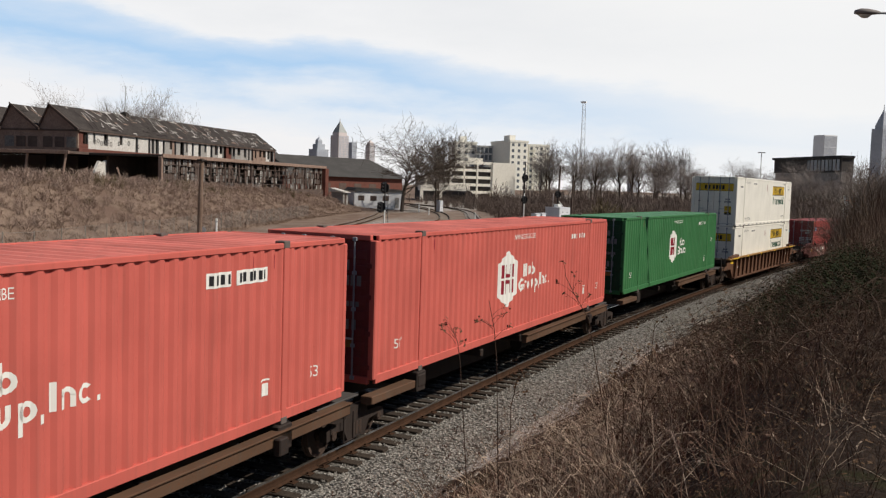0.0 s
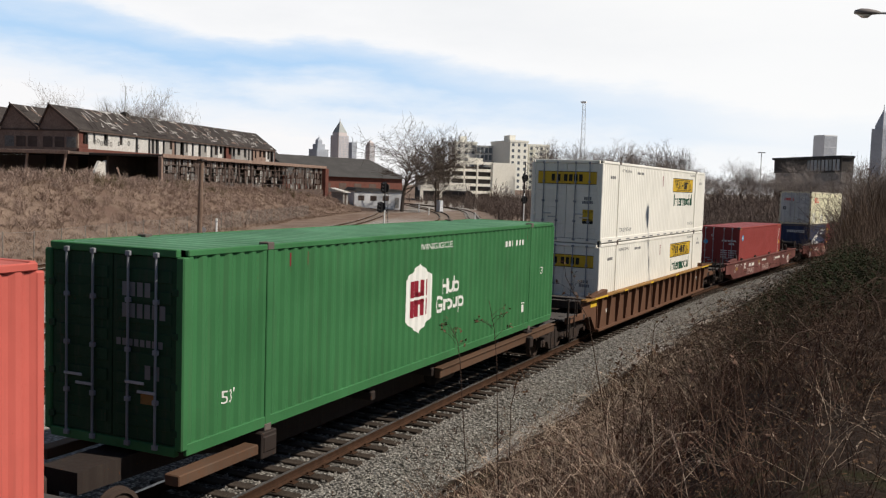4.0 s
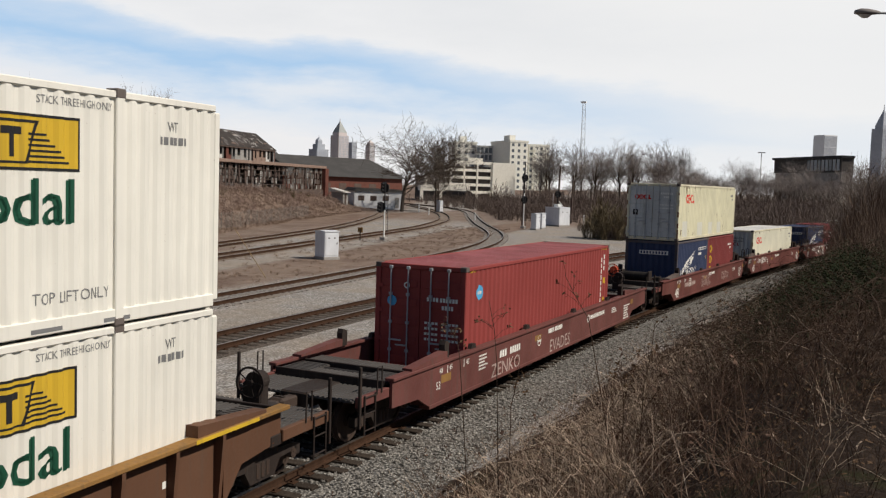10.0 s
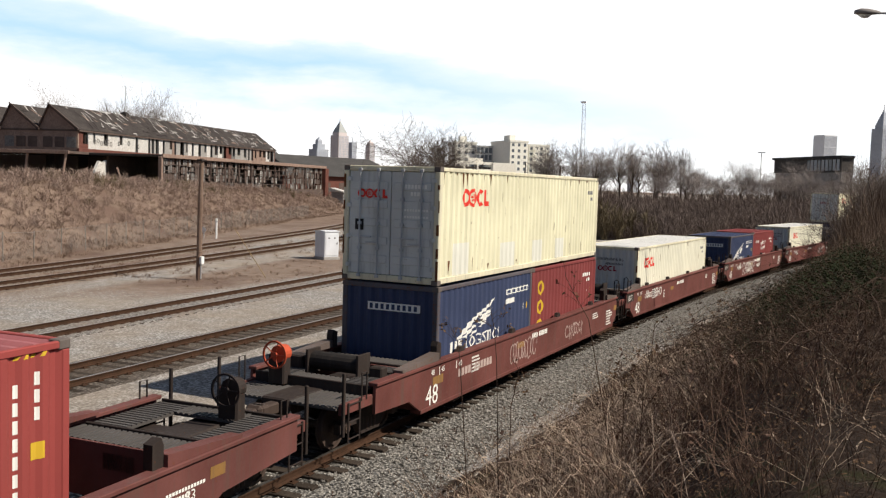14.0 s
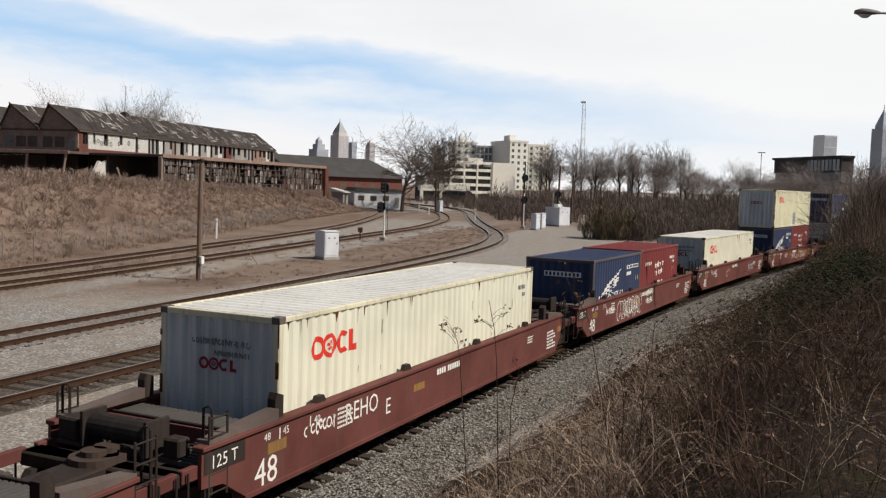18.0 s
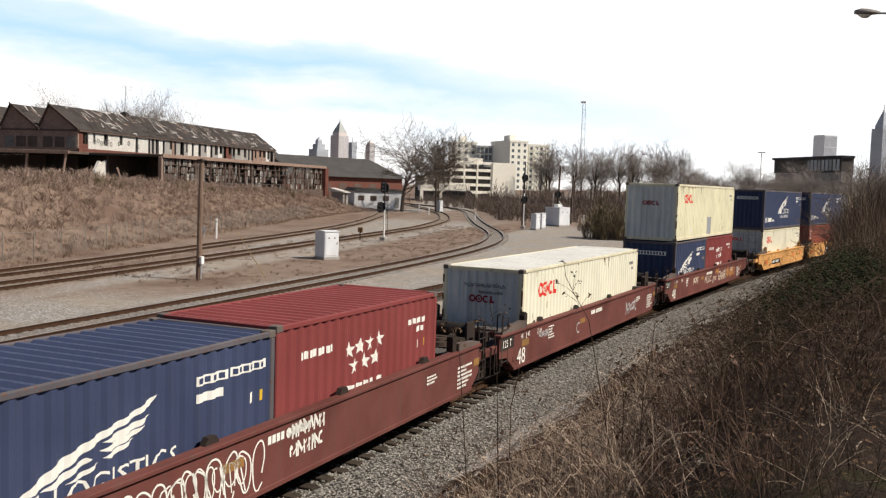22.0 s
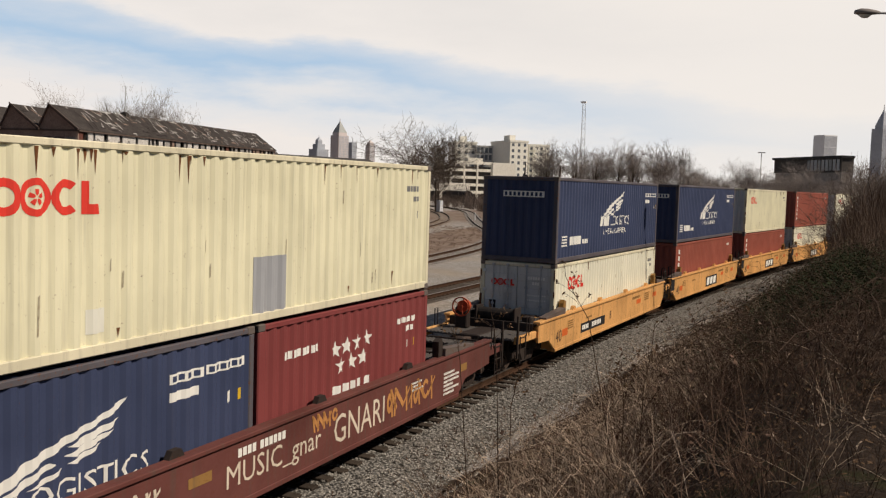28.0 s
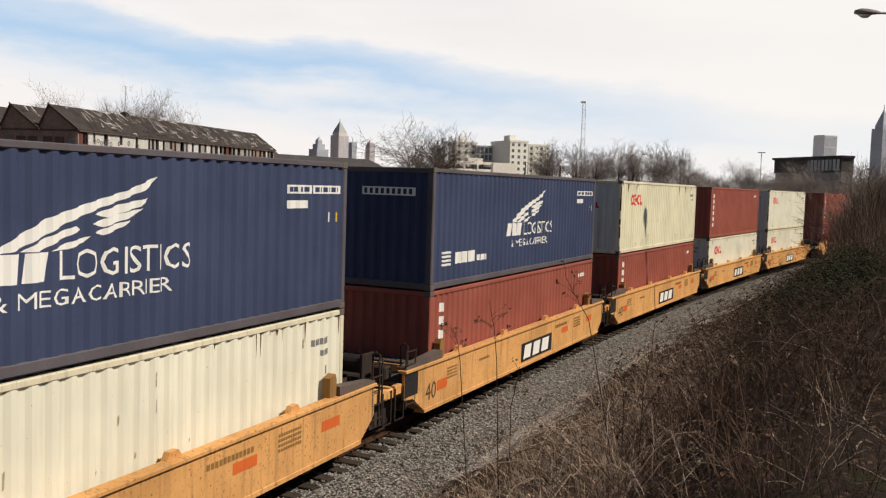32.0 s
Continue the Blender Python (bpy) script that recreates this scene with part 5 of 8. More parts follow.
def car_side(car, polys, mat, name="lettering", label="", x=1.462):
    for nm, q in pieces(name, polys):
        part(nm, paint_on(q, FLATP, x, 0.003), mat, car, label)


def car_marks(car, hl, top, number, seed, panel=None):
    """The small stencils that every well car has on its side."""
    rnd = random.Random(seed)
    if number:
        car_side(car, words(number, -hl + .12, .36, .42), M["letter"])
    car_side(car, words("40", -hl + 1.75, top - .30, .13) + words("45", -hl + .85, top - .27, .12) + words("48", -hl + .35, top - .27, .12) + [rect(-hl + .75, -hl + .78, top - .32, top - .14), rect(-hl + 1.62, -hl + 1.65, top - .32, top - .14)], M["letter"])
    small = []
    for k in range(5):
        small += bars(-hl + 2.5, top - .24 - .08 * k, .04, rnd.randint(6, 9), .045, .3)
    for k in range(6):
        small += bars(hl - .75, top - .42 - .09 * k, .05, rnd.randint(8, 13), .05, .3)
    for k in range(3):
        small += bars(hl - 2.4, top - .33 - .07 * k, .04, rnd.randint(6, 10), .05, .3)
    small += bars(-.8, top - .32, .13, 4, .09, .3) + bars(-.25, top - .32, .13, 6, .09, .3)
    car_side(car, small, M["letter"], "stencil_bars")
    car_side(car, [rect(-hl + .45, -hl + .95, top - .50, top - .32), rect(-1.9, -1.4, .82, .97), rect(hl - 1.1 + 1.3, hl + .55, .80, .97)], M["sill_rust"], "reflector_patch")


def spine_car(label, s0):
    """A low spine wagon under a long container."""
    car = thing("spine_car", pose(0, 0, 0), label, "freight wagon", "wagons of the train")
    hp = 8.95
    part("centre_sill", Geo().prism([(-9.0, .78), (-9.0, 1.08), (9.0, 1.08), (9.0, .78), (6.6, .72), (4.8, .38), (-4.8, .38), (-6.6, .72)], 0, -.34, .34), M["steel_dark"], car)
    for y in (-6.09, 6.09):
        part("cross_bearer", Geo().box(-1.36, 1.36, y - .17, y + .17, .80, 1.06, .02), M["steel_dark"], car)
        for sx in (-1, 1):
            part("pedestal", Geo().box(min(sx * 1.02, sx * 1.34), max(sx * 1.02, sx * 1.34), y - .2, y + .2, .70, 1.12, .02), M["steel_dark"], car)
    for y in (-2.5, 0.2, 3.0):
        part("cross_bearer", Geo().box(-1.2, 1.2, y - .08, y + .08, .86, 1.04, .02), M["steel_dark"], car)
    for sx in (-1, 1):
        part("side_sill", Geo().box(min(sx * 1.22, sx * 1.36), max(sx * 1.22, sx * 1.36), .2, 8.2, .82, 1.02, .015), M["sill_brown"], car, "rusty brown side sill")
        part("side_flange", Geo().box(min(sx * 1.2, sx * 1.40), max(sx * 1.2, sx * 1.40), .2, 8.2, 1.02, 1.05, .006), M["sill_brown"], car)
        part("front_step", Geo().box(min(sx * 1.1, sx * 1.36), max(sx * 1.1, sx * 1.36), -8.2, -6.4, .82, .98, .015), M["sill_brown"], car)
        part("stirrup", hoop([(sx * 1.34, 8.0, .85), (sx * 1.34, 8.0, .34), (sx * 1.34, 8.35, .34), (sx * 1.34, 8.35, .85)]), M["steel_dark"], car)
        part("bracket", Geo().box(min(sx * 1.36, sx * 1.5), max(sx * 1.36, sx * 1.5), 5.7, 5.95, .70, .98, .02), M["steel_dark"], car)
    part("hitch_platform", Geo().box(-1.2, 1.2, 7.3, 8.8, 1.03, 1.07, .01), M["grate"], car)
    part("air_reservoir", Geo().tube([(.75, 1.0, .62), (.75, 2.0, .62)], .17, n=12), M["grime"], car)
    part("articulated_joint", Geo().disc((0, hp, .98), 2, .3, .24, 16), M["wheel"], car)
    bogie(car, hp)
    FORE.append((car, s0 + 8.075, 0.0))
    return car, hp


# cars and their loads, from the head of what is seen to the tail
c1, _ = spine_car("rusty low spine wagon with rusty brown side sills", -1.55)
emblem_box("coral red 53-foot corrugated container with white emblem on a spine wagon", -1.55, M["coral"], M["coral_roof"], False)
c2, _ = spine_car("rusty low spine wagon with rusty brown side sills", 15.72)
emblem_box("coral red 53-foot corrugated container with white emblem on a spine wagon", 15.72, M["coral"], M["coral_roof"], False)
c3, hp_ = spine_car("rusty low spine wagon with rusty brown sills, last of its set", 34.28)
part("coupler", Geo().box(-.11, .11, 8.9, 10.3, .74, .96, .03), M["wheel"], c3)
emblem_box("green 53-foot corrugated container with white emblem on a spine wagon", 34.28, M["green_box"], M["green_roof"], True)

# brown ribbed 53-foot well car
car, hl, top = well_car("brown ribbed well wagon with worn yellow top sills", 55.0, 16.6, 19.5, M["car_brown"], (1, 1), (1.7, 1.7), True, 1.46, deck=M["car_brown"], style="brown", reach=(1.55, 1.55))
for y0, y1 in ((-9.0, -7.6), (-5.6, -5.2), (7.5, 9.0), (2.2, 2.7), (-2.0, -1.6)):
    for sx in (1.512,):
        part("yellow_stripe", Geo().add([(sx, y0, 1.395), (sx, y1, 1.395), (sx, y1, 1.455), (sx, y0, 1.455)], [(0, 1, 2, 3)]), M["yellow"], car, "worn yellow stripe")
part("yellow_end", Geo().add([(1.352, -9.0, 1.12), (1.352, -8.35, 1.12), (1.352, -8.35, 1.38), (1.352, -9.0, 1.38)], [(0, 1, 2, 3)]), M["yellow"], car)
car_side(car, bars(-7.3, .8, .12, 2, .06) + bars(-8.2, 1.0, .05, 6, .05) + bars(7.0, .9, .1, 3, .07), M["letter"], "stencil_bars", x=1.347)
stacked_white("white 53-foot container with yellow name panel, lower of a stack", 55.22, 0.33, False)
stacked_white("white 53-foot container with yellow name panel, upper of a stack", 55.22, 3.19, True)

# maroon 53-foot well car with one container
car, hl, top = well_car("maroon brown well wagon with white stencils and graffiti", 78.65, 16.5, 19.3, M["car_maroon"], (1, 1), (1.6, 1.6), False, 1.22, deck=M["car_maroon"], style="maroon", reach=(1.75, 2.5))
car_marks(car, hl, top, "", 5)
car_side(car, bars(-4.44, .76, .18, 3, .12, .35) + bars(-3.75, .76, .18, 5, .11, .35), M["letter"], "number_bars")
car_side(car, words("ZENKO", -4.97, .33, .34, 1.95), M["chalk"], "graffiti", "scrawled white graffiti")
car_side(car, words("EVADES", -.66, .33, .36, 1.85), M["chalk"], "graffiti", "faded scrawled graffiti")
car_side(car, ring(-1.55, .80, .15, .03) + bars(-1.66, .76, .06, 3, .06) + ring(3.1, .88, .13, .04) + bars(3.3, .83, .13, 14, .09, .3), M["letter"], "stencil_bars")
car_side(car, words("53", -hl + .2, .62, .16) + words("53", hl - .35, .62, .16), M["letter"])
maroon_box(80.8, 0.25)

# five-unit oxide red well set
UNITS = [(102.35, "48"), (120.05, "48"), (138.07, "48"), (155.8, "48"), (173.9, "48")]
red_cars = []
for i, (s0, num) in enumerate(UNITS):
    a_end, z_end = i == 0, i == 4
    car, hl, top = well_car("oxide red well wagon with white stencils and graffiti" if i != 1 else "oxide red well wagon with white stencils", s0, 14.7, 17.75, M["car_red"],
                            (1, 1 if z_end else 0), (1.65 if a_end else .0, 1.65 if z_end else .0), False, 1.30 if i else 1.26, deck=M["car_red"], style="red", reach=(2.0 if a_end else 1.1, 2.0 if z_end else .55))
    car_marks(car, hl, top, num, 20 + i)
    if not a_end:
        car_side(car, words("125 T", -hl - .92, top - .36, .19, .62), M["letter"], x=1.467)
        part("end_plate", Geo().box(1.461, 1.465, -hl - 1.05, -hl - .12, top - .42, top - .08), M["steel_dark"], car)
    red_cars.append((car, hl, top))
car_side(red_cars[0][0], bars(-5.6, .72, .18, 4, .14, .3) + bars(-4.7, .72, .18, 6, .14, .3), M["chalk"], "number_bars")
car_side(red_cars[0][0], scribble(2.1, .45, 1.8, .5, 1, .035) + bubbles(-2.4, .5, 1.7, .5, 11, .03), M["chalk"], "graffiti", "scrawled pale graffiti")
car_side(red_cars[1][0], words("REHO", -4.6, .78, .34, 1.2) + scribble(-5.9, .8, 1.0, .26, 8, .03) + words("E", -3.1, .62, .3), M["letter"], "graffiti", "scrawled white graffiti")
car_side(red_cars[2][0], bubbles(-4.1, .40, 3.2, .70, 2, .03) + bubbles(-3.2, .55, 1.6, .5, 9, .025) + scribble(-.3, .92, 1.2, .26, 3, .04) + scribble(-.2, .6, 1.1, .26, 4, .04) + scribble(-5.4, .75, 1.0, .22, 12, .03), M["letter"], "graffiti", "scrawled white graffiti")
car_side(red_cars[3][0], words("C", -2.3, .55, .34) + scribble(3.4, .5, 1.5, .45, 5) + scribble(-5.6, .85, .8, .2, 13, .03), M["galv"], "graffiti", "scrawled pale graffiti")
car_side(red_cars[4][0], words("MUSIC_gnar", -1.1, .58, .34, 2.6) + words("GNARI", 1.9, .5, .5, 1.9) + scribble(-3.5, .72, 1.1, .34, 6), M["pale_spray"], "graffiti", "scrawled pale graffiti")
car_side(red_cars[4][0], scribble(3.9, .5, 2.0, .56, 7, .07) + scribble(1.2, .86, .8, .3, 17, .05), M["orange_spray"], "graffiti", "scrawled orange graffiti")

navy("navy blue 20-foot corrugated container with white wing emblem", 103.36, .2, 6.06, H40)
red20("brick red 20-foot corrugated container with yellow letters", 109.47, .2, False)
cream("cream 40-foot container with red ring mark, doors leading", 103.36, 2.82, 2.61, doors=True,
      patches=((-5.27, -4.37, .17, .9, "pale_patch"), (-2.41, -1.45, .17, .8, "pale_patch"), (-.06, .75, .17, .77, "pale_patch"), (1.92, 2.6, .17, .75, "pale_patch")))
cream("pale cream 40-foot container with red ring mark in a well wagon", 121.1, .24, 2.6, white=True, mark=-5.13, patches=((5.2, 5.5, .3, .9, "pale_patch"),))
navy("navy blue 20-foot corrugated container with white wing emblem", 139.08, .12, 6.06, H40 - .05)
red20("brick red 20-foot corrugated container with white stars", 145.19, .12)
cream("pale cream 40-foot container with streaked end greyed as shade in a well wagon", 156.8, .2, 2.6, white=True)
navy("navy blue 20-foot corrugated container with white wing emblem", 175.1, .2, 6.06, H40)
red20("brick red 20-foot corrugated container with white stars", 181.28, .2)
cream("cream 40-foot container with red ring mark and grey repair patch", 175.2, 2.82, 2.61, patches=((-.17, .74, .15, 1.03, "patch"), (-3.5, -3.2, .3, .6, "pale_patch")))

# amber five-unit well set
YS = [(195.68, 1), (211.35, 0), (226.8, 0), (242.28, 0), (257.85, 2)]
for i, (s0, k) in enumerate(YS):
    car, hl, top = well_car("amber yellow well wagon with black name panel", s0, 12.75, 15.5, M["car_yellow"], (1, 1 if k == 2 else 0), (1.65 if k == 1 else 0., 1.65 if k == 2 else 0.), False, 1.30, deck=M["car_yellow"], style="yellow", reach=(1.5 if k == 1 else 1.0, 1.5 if k == 2 else .6))
    g = [rect(-.76, 1.70, .40, .90)]
    if i == 0:
        g = [rect(-4.1, -1.5, .50, .80)]
    car_side(car, g, M["black"], "name_panel", "black name panel")
    if i == 0:
        car_side(car, bars(-3.95, .58, .15, 4, .12, .4) + bars(-2.95, .58, .15, 6, .12, .4), M["letter"], "number_bars", x=1.466)
        car_side(car, words("B", -.95, .6, .26), M["black"])
    else:
        car_side(car, [rect(-.60, -.08, .47, .83, .1), rect(.10, .62, .47, .83, .1), rect(.80, 1.36, .47, .83, .1)], M["letter"], "name_blocks", x=1.466)
    car_side(car, words("40", -hl - .05, .5, .36), M["sill_brown"])
    sm = []
    for j in range(4):
        sm += bars(-hl + 1.0, top - .3 - .07 * j, .04, 8, .05) + bars(hl - 2.6, top - .28 - .08 * j, .05, 10, .05)
    sm += bars(2.0, top - .33, .09, 12, .07) + bars(-3.6, top - .4, .06, 8, .06)
    car_side(car, sm, M["sill_rust"], "stencil_bars")
    car_side(car, [rect(-hl + .5, -hl + 1.0, .62, .84), rect(2.6, 3.2, .75, .92), rect(hl - 1.3, hl - .7, .8, .98)], M["orange"], "reflector_patch")
    part("end_plate", Geo().box(1.462, 1.468, -hl - .99, -hl - .42, .74, 1.22), M["black"], car) if i else None
plain = M["brown_box"]
cream("white cream 40-foot container with red ring mark, doors leading", 196.05, .17, 2.6, doors=True, white=True)
navy("navy blue 40-foot container with white wing emblem and lettering", 196.05, 2.78, 12.19, 2.6, True)
plain40("brown red 40-foot container, lower of a stack", 211.9, .13, plain)
navy("navy blue 40-foot container with white wing emblem and lettering", 211.9, 2.74, 12.19, 2.66, True)
plain40("brown red 40-foot container, lower of a stack", 227.35, .1, plain)
cream("cream 40-foot container with red ring mark, upper of a stack", 227.35, 2.71, 2.7)
cream("white cream 40-foot container with red ring mark, lower of a stack", 242.9, .12, 2.6, white=True)
plain40("brown red 40-foot container, upper of a stack", 242.9, 2.73, plain, 2.66)
cream("white cream 40-foot container with red ring mark, lower of a stack", 258.35, .12, 2.6, white=True)
cream("white cream 40-foot container with red ring mark, upper of a stack", 258.35, 2.73, 2.66, white=True)
car, hl, top = well_car("amber yellow well wagon with black name panel", 277.5, 12.75, 15.5, M["car_yellow"], (1, 1), (1.65, 1.65), False, 1.30, deck=M["car_yellow"], style="yellow", reach=(1.5, 1.5))
plain40("brown red 40-foot container, lower of a stack", 277.9, .12, M["maroon"])
plain40("brown red 40-foot container, upper of a stack", 277.9, 2.73, plain, 2.66)

# ---------------------------------------------------------------- plants: generators
def tree_geo(seed, h, spread=0.5, levels=4, r=None, kids=(7, 5, 4, 3), droop=0.0, twig=.02, trunk=.36, low=.62, reach=.7):
    """Trunk with limbs, and the fine crown, of a bare tree."""
    rnd = random.Random(seed)
    wood, fine = Geo(), Geo()
    r = r or h * 0.018

    def grow(p, d, length, rad, lev):
        n = 4 if lev < 2 else 3
        pts, q = [p], Vector(p)
        dd = d.copy()
        for i in range(n):
            dd = (dd + Vector((rnd.uniform(-1, 1), rnd.uniform(-1, 1), rnd.uniform(-.5, .9) - droop)) * (0.10 if lev == 0 else 0.22)).normalized()
            q = q + dd * length / n
            pts.append(q.copy())
        g = wood if lev < 2 else fine
        g.tube(pts, rad, rad * (0.7 if lev == 0 else 0.42), n=(7, 5, 4, 3, 3, 3)[lev], cap=False)
        if lev >= levels - 1:
            return
        for k in range(kids[lev]):
            f = low + (1 - low) * (k + rnd.random()) / kids[lev] if lev == 0 else 0.35 + 0.65 * (k + rnd.random()) / kids[lev]
            i = min(n - 1, int(f * n))
            a = Vector(pts[i]).lerp(pts[i + 1], f * n - i)
            az = rnd.uniform(0, 6.283)
            side = Vector((math.cos(az), math.sin(az), 0))
            perp = (side - dd * side.dot(dd)).normalized()
            ang = spread * rnd.uniform(.75, 1.75) * (1.15 if lev else 1.0)
            nd_ = (dd * math.cos(ang) + perp * math.sin(ang) + Vector((0, 0, .10))).normalized()
            grow(a, nd_, length * (rnd.uniform(.58, .82) if lev else reach * rnd.uniform(.75, 1.3) * (1.15 - .5 * max(0, f - .6))), max(rad * .52 * rnd.uniform(.7, 1.0), twig * h / 8), lev + 1)

    grow(Vector((0, 0, -0.3)), Vector((0, 0, 1)), h * trunk, r, 0)
    return wood, fine


TREES = {}


def bare_tree(kind, at, label="bare deciduous tree with a branching crown"):
    if kind not in TREES:
        seed, h, spread, levels, kids, trunk, low, reach = kind
        w, f = tree_geo(seed, h, spread, levels, kids=kids, twig=.012, trunk=trunk, low=low, reach=reach)
        TREES[kind] = (w.mesh("trunk", M["bark"]), f.mesh("crown", M["bark"] if h > 16 else M["twig"] if h < 8 else M["haze_twig"]))
    t = thing("tree", at, label, "tree", "bare trees")
    part("trunk", TREES[kind][0], None, t)
    part("crown", TREES[kind][1], None, t)
    return t


def scatter(mesh_list, places, name, label, category, mat):
    """Many copies of small meshes joined into one object of stuff. places: (which, x, y, z, turn, size, height)."""
    vs, fs, b = [], [], 0
    arr = []
    for g in mesh_list:
        tri = [f for f in g.f]
        arr.append((np.array(g.v), tri))
    for k, x, y, z, a, s, hh in places:
        v, f = arr[k]
        c, n = math.cos(a), math.sin(a)
        q = np.stack([x + s * (v[:, 0] * c - v[:, 1] * n), y + s * (v[:, 0] * n + v[:, 1] * c), z + hh * v[:, 2]], 1)
        vs.append(q)
        fs.extend([tuple(b + i for i in t) for t in f])
        b += len(v)
    me = bpy.data.meshes.new(name)
    me.from_pydata(np.vstack(vs).tolist(), [], fs)
    me.materials.append(mat)
    return tagged(new(name, me), label, category, kind="stuff")


def clump(seed, n, h, lean, branch, r0, leafy=0):
    """An upright bundle of dry stems; leafy adds small curled leaves."""
    rnd = random.Random(seed)
    g = Geo()
    for _ in range(n):
        az, d = rnd.uniform(0, 6.283), rnd.uniform(0, .35)
        p = Vector((d * math.cos(az), d * math.sin(az), -0.05))
        L = h * rnd.uniform(.5, 1.1)
        az2 = rnd.uniform(0, 6.283)
        t = lean * rnd.uniform(.1, 1)
        way = Vector((t * math.cos(az2), t * math.sin(az2), 1)).normalized()
        pts = [p.copy()]
        for i in range(5):
            way = (way + Vector((rnd.uniform(-.14, .14) + t * .12 * math.cos(az2), rnd.uniform(-.14, .14) + t * .12 * math.sin(az2), -0.05 * t))).normalized()
            p = p + way * L / 5
            pts.append(p.copy())
        r = r0 * rnd.uniform(.6, 1.3)
        g.tube(pts, r, r * .35, n=3, cap=False)
        for _ in range(rnd.randint(0, branch)):
            i = rnd.randint(1, 4)
            w2 = (way + Vector((rnd.uniform(-1, 1), rnd.uniform(-1, 1), rnd.uniform(-.1, .6)))).normalized()
            q = pts[i]
            q2 = q + w2 * L * rnd.uniform(.12, .3)
            q3 = q2 + (w2 + Vector((0, 0, rnd.uniform(-.4, .5)))) * L * .1
            g.tube([q, q2, q3], r * .55, r * .25, n=3, cap=False)
            if leafy and rnd.random() < leafy:
                for _ in range(3):
                    c = q2.lerp(q3, rnd.random())
                    u = Vector((rnd.uniform(-1, 1), rnd.uniform(-1, 1), rnd.uniform(-1, 1))).normalized() * rnd.uniform(.018, .04)
                    w = Vector((rnd.uniform(-1, 1), rnd.uniform(-1, 1), rnd.uniform(-1, 1))).normalized() * .018
                    g.add([tuple(c), tuple(c + u + w), tuple(c + 2 * u), tuple(c + u - w)], [(0, 1, 2), (0, 2, 3)])
    return g


def twiggy(seed, n, lean, forks, w):
    """A light bush of flat twigs, one metre high."""
    rnd = random.Random(seed)
    g = Geo()

    def strip(pts, w0):
        az = rnd.uniform(0, 3.14)
        u = Vector((math.cos(az), math.sin(az), 0))
        v = []
        for i, p in enumerate(pts):
            k = w0 * (1 - .8 * i / (len(pts) - 1))
            v += [tuple(p - u * k), tuple(p + u * k)]
        g.add(v, [(2 * i, 2 * i + 1, 2 * i + 3, 2 * i + 2) for i in range(len(pts) - 1)])

    for _ in range(n):
        a, d, a2 = rnd.uniform(0, 6.283), rnd.uniform(0, .4), rnd.uniform(0, 6.283)
        p0 = Vector((d * math.cos(a), d * math.sin(a), -.06))
        L, t = rnd.uniform(.55, 1.1), lean * rnd.uniform(.1, 1)
        way = Vector((t * math.cos(a2), t * math.sin(a2), 1)).normalized()
        p1 = p0 + way * L * .5
        p2 = p1 + (way + Vector((rnd.uniform(-.35, .35), rnd.uniform(-.35, .35), 0))).normalized() * L * .5
        strip([p0, p1, p2], w)
        for _ in range(forks):
            q = p0.lerp(p2, rnd.uniform(.3, .9))
            r = (way + Vector((rnd.uniform(-1, 1), rnd.uniform(-1, 1), rnd.uniform(-.2, .5)))).normalized() * L * rnd.uniform(.2, .45)
            strip([q, q + r], w * .65)
    return g


def shrub(seed, n, forks, w, spread=.62):
    """A rounded leafless bush, one metre high: stems fan out to a dome and fork into fine twigs."""
    rnd = random.Random(seed)
    g = Geo()

    def strip(p, q, w0, w1):
        az = rnd.uniform(0, 3.14)
        u = Vector((math.cos(az), math.sin(az), rnd.uniform(-.4, .4)))
        g.add([tuple(p - u * w0), tuple(p + u * w0), tuple(q + u * w1), tuple(q - u * w1)], [(0, 1, 2, 3)])

    for _ in range(n):
        a = rnd.uniform(0, 6.283)
        tilt = rnd.uniform(0, 1.25)
        tip = Vector((spread * math.sin(tilt) * math.cos(a), spread * math.sin(tilt) * math.sin(a), .18 + .82 * math.cos(tilt))) * rnd.uniform(.7, 1.08)
        foot = Vector((rnd.gauss(0, .1), rnd.gauss(0, .1), -.05))
        mid = foot.lerp(tip, .5) + Vector((rnd.uniform(-.07, .07), rnd.uniform(-.07, .07), .06))
        strip(foot, mid, w, w * .8)
        strip(mid, tip, w * .8, w * .4)
        for _ in range(forks):
            q = mid.lerp(tip, rnd.uniform(-.4, .95))
            out = (tip - foot).normalized() + Vector((rnd.uniform(-1, 1), rnd.uniform(-1, 1), rnd.uniform(-.7, .8)))
            strip(q, q + out.normalized() * rnd.uniform(.10, .26), w * .7, w * .3)
    return g


# ---------------------------------------------------------------- abandoned works on the bank
M["brick"] = rough_stuff("brick_red", ((0.15, 0.060, 0.047), (0.20, 0.085, 0.065), (0.09, 0.042, 0.035)), 1.2, 14)
M["pale_wall"] = rough_stuff("flaking_whitewash", ((0.62, 0.60, 0.56), (0.72, 0.70, 0.66), (0.33, 0.30, 0.27)), 0.8, 5)
M["grey_wall"] = rough_stuff("grey_render", ((0.34, 0.33, 0.31), (0.42, 0.40, 0.37), (0.2, 0.18, 0.165)), 0.7, 5)
M["tan_wall"] = rough_stuff("buff_boards", ((0.28, 0.195, 0.155), (0.36, 0.26, 0.21), (0.17, 0.115, 0.094)), 0.8, 6)
M["old_roof"] = rough_stuff("bitumen_roof", ((0.055, 0.048, 0.045), (0.085, 0.074, 0.069), (0.034, 0.029, 0.027)), 0.5, 5)
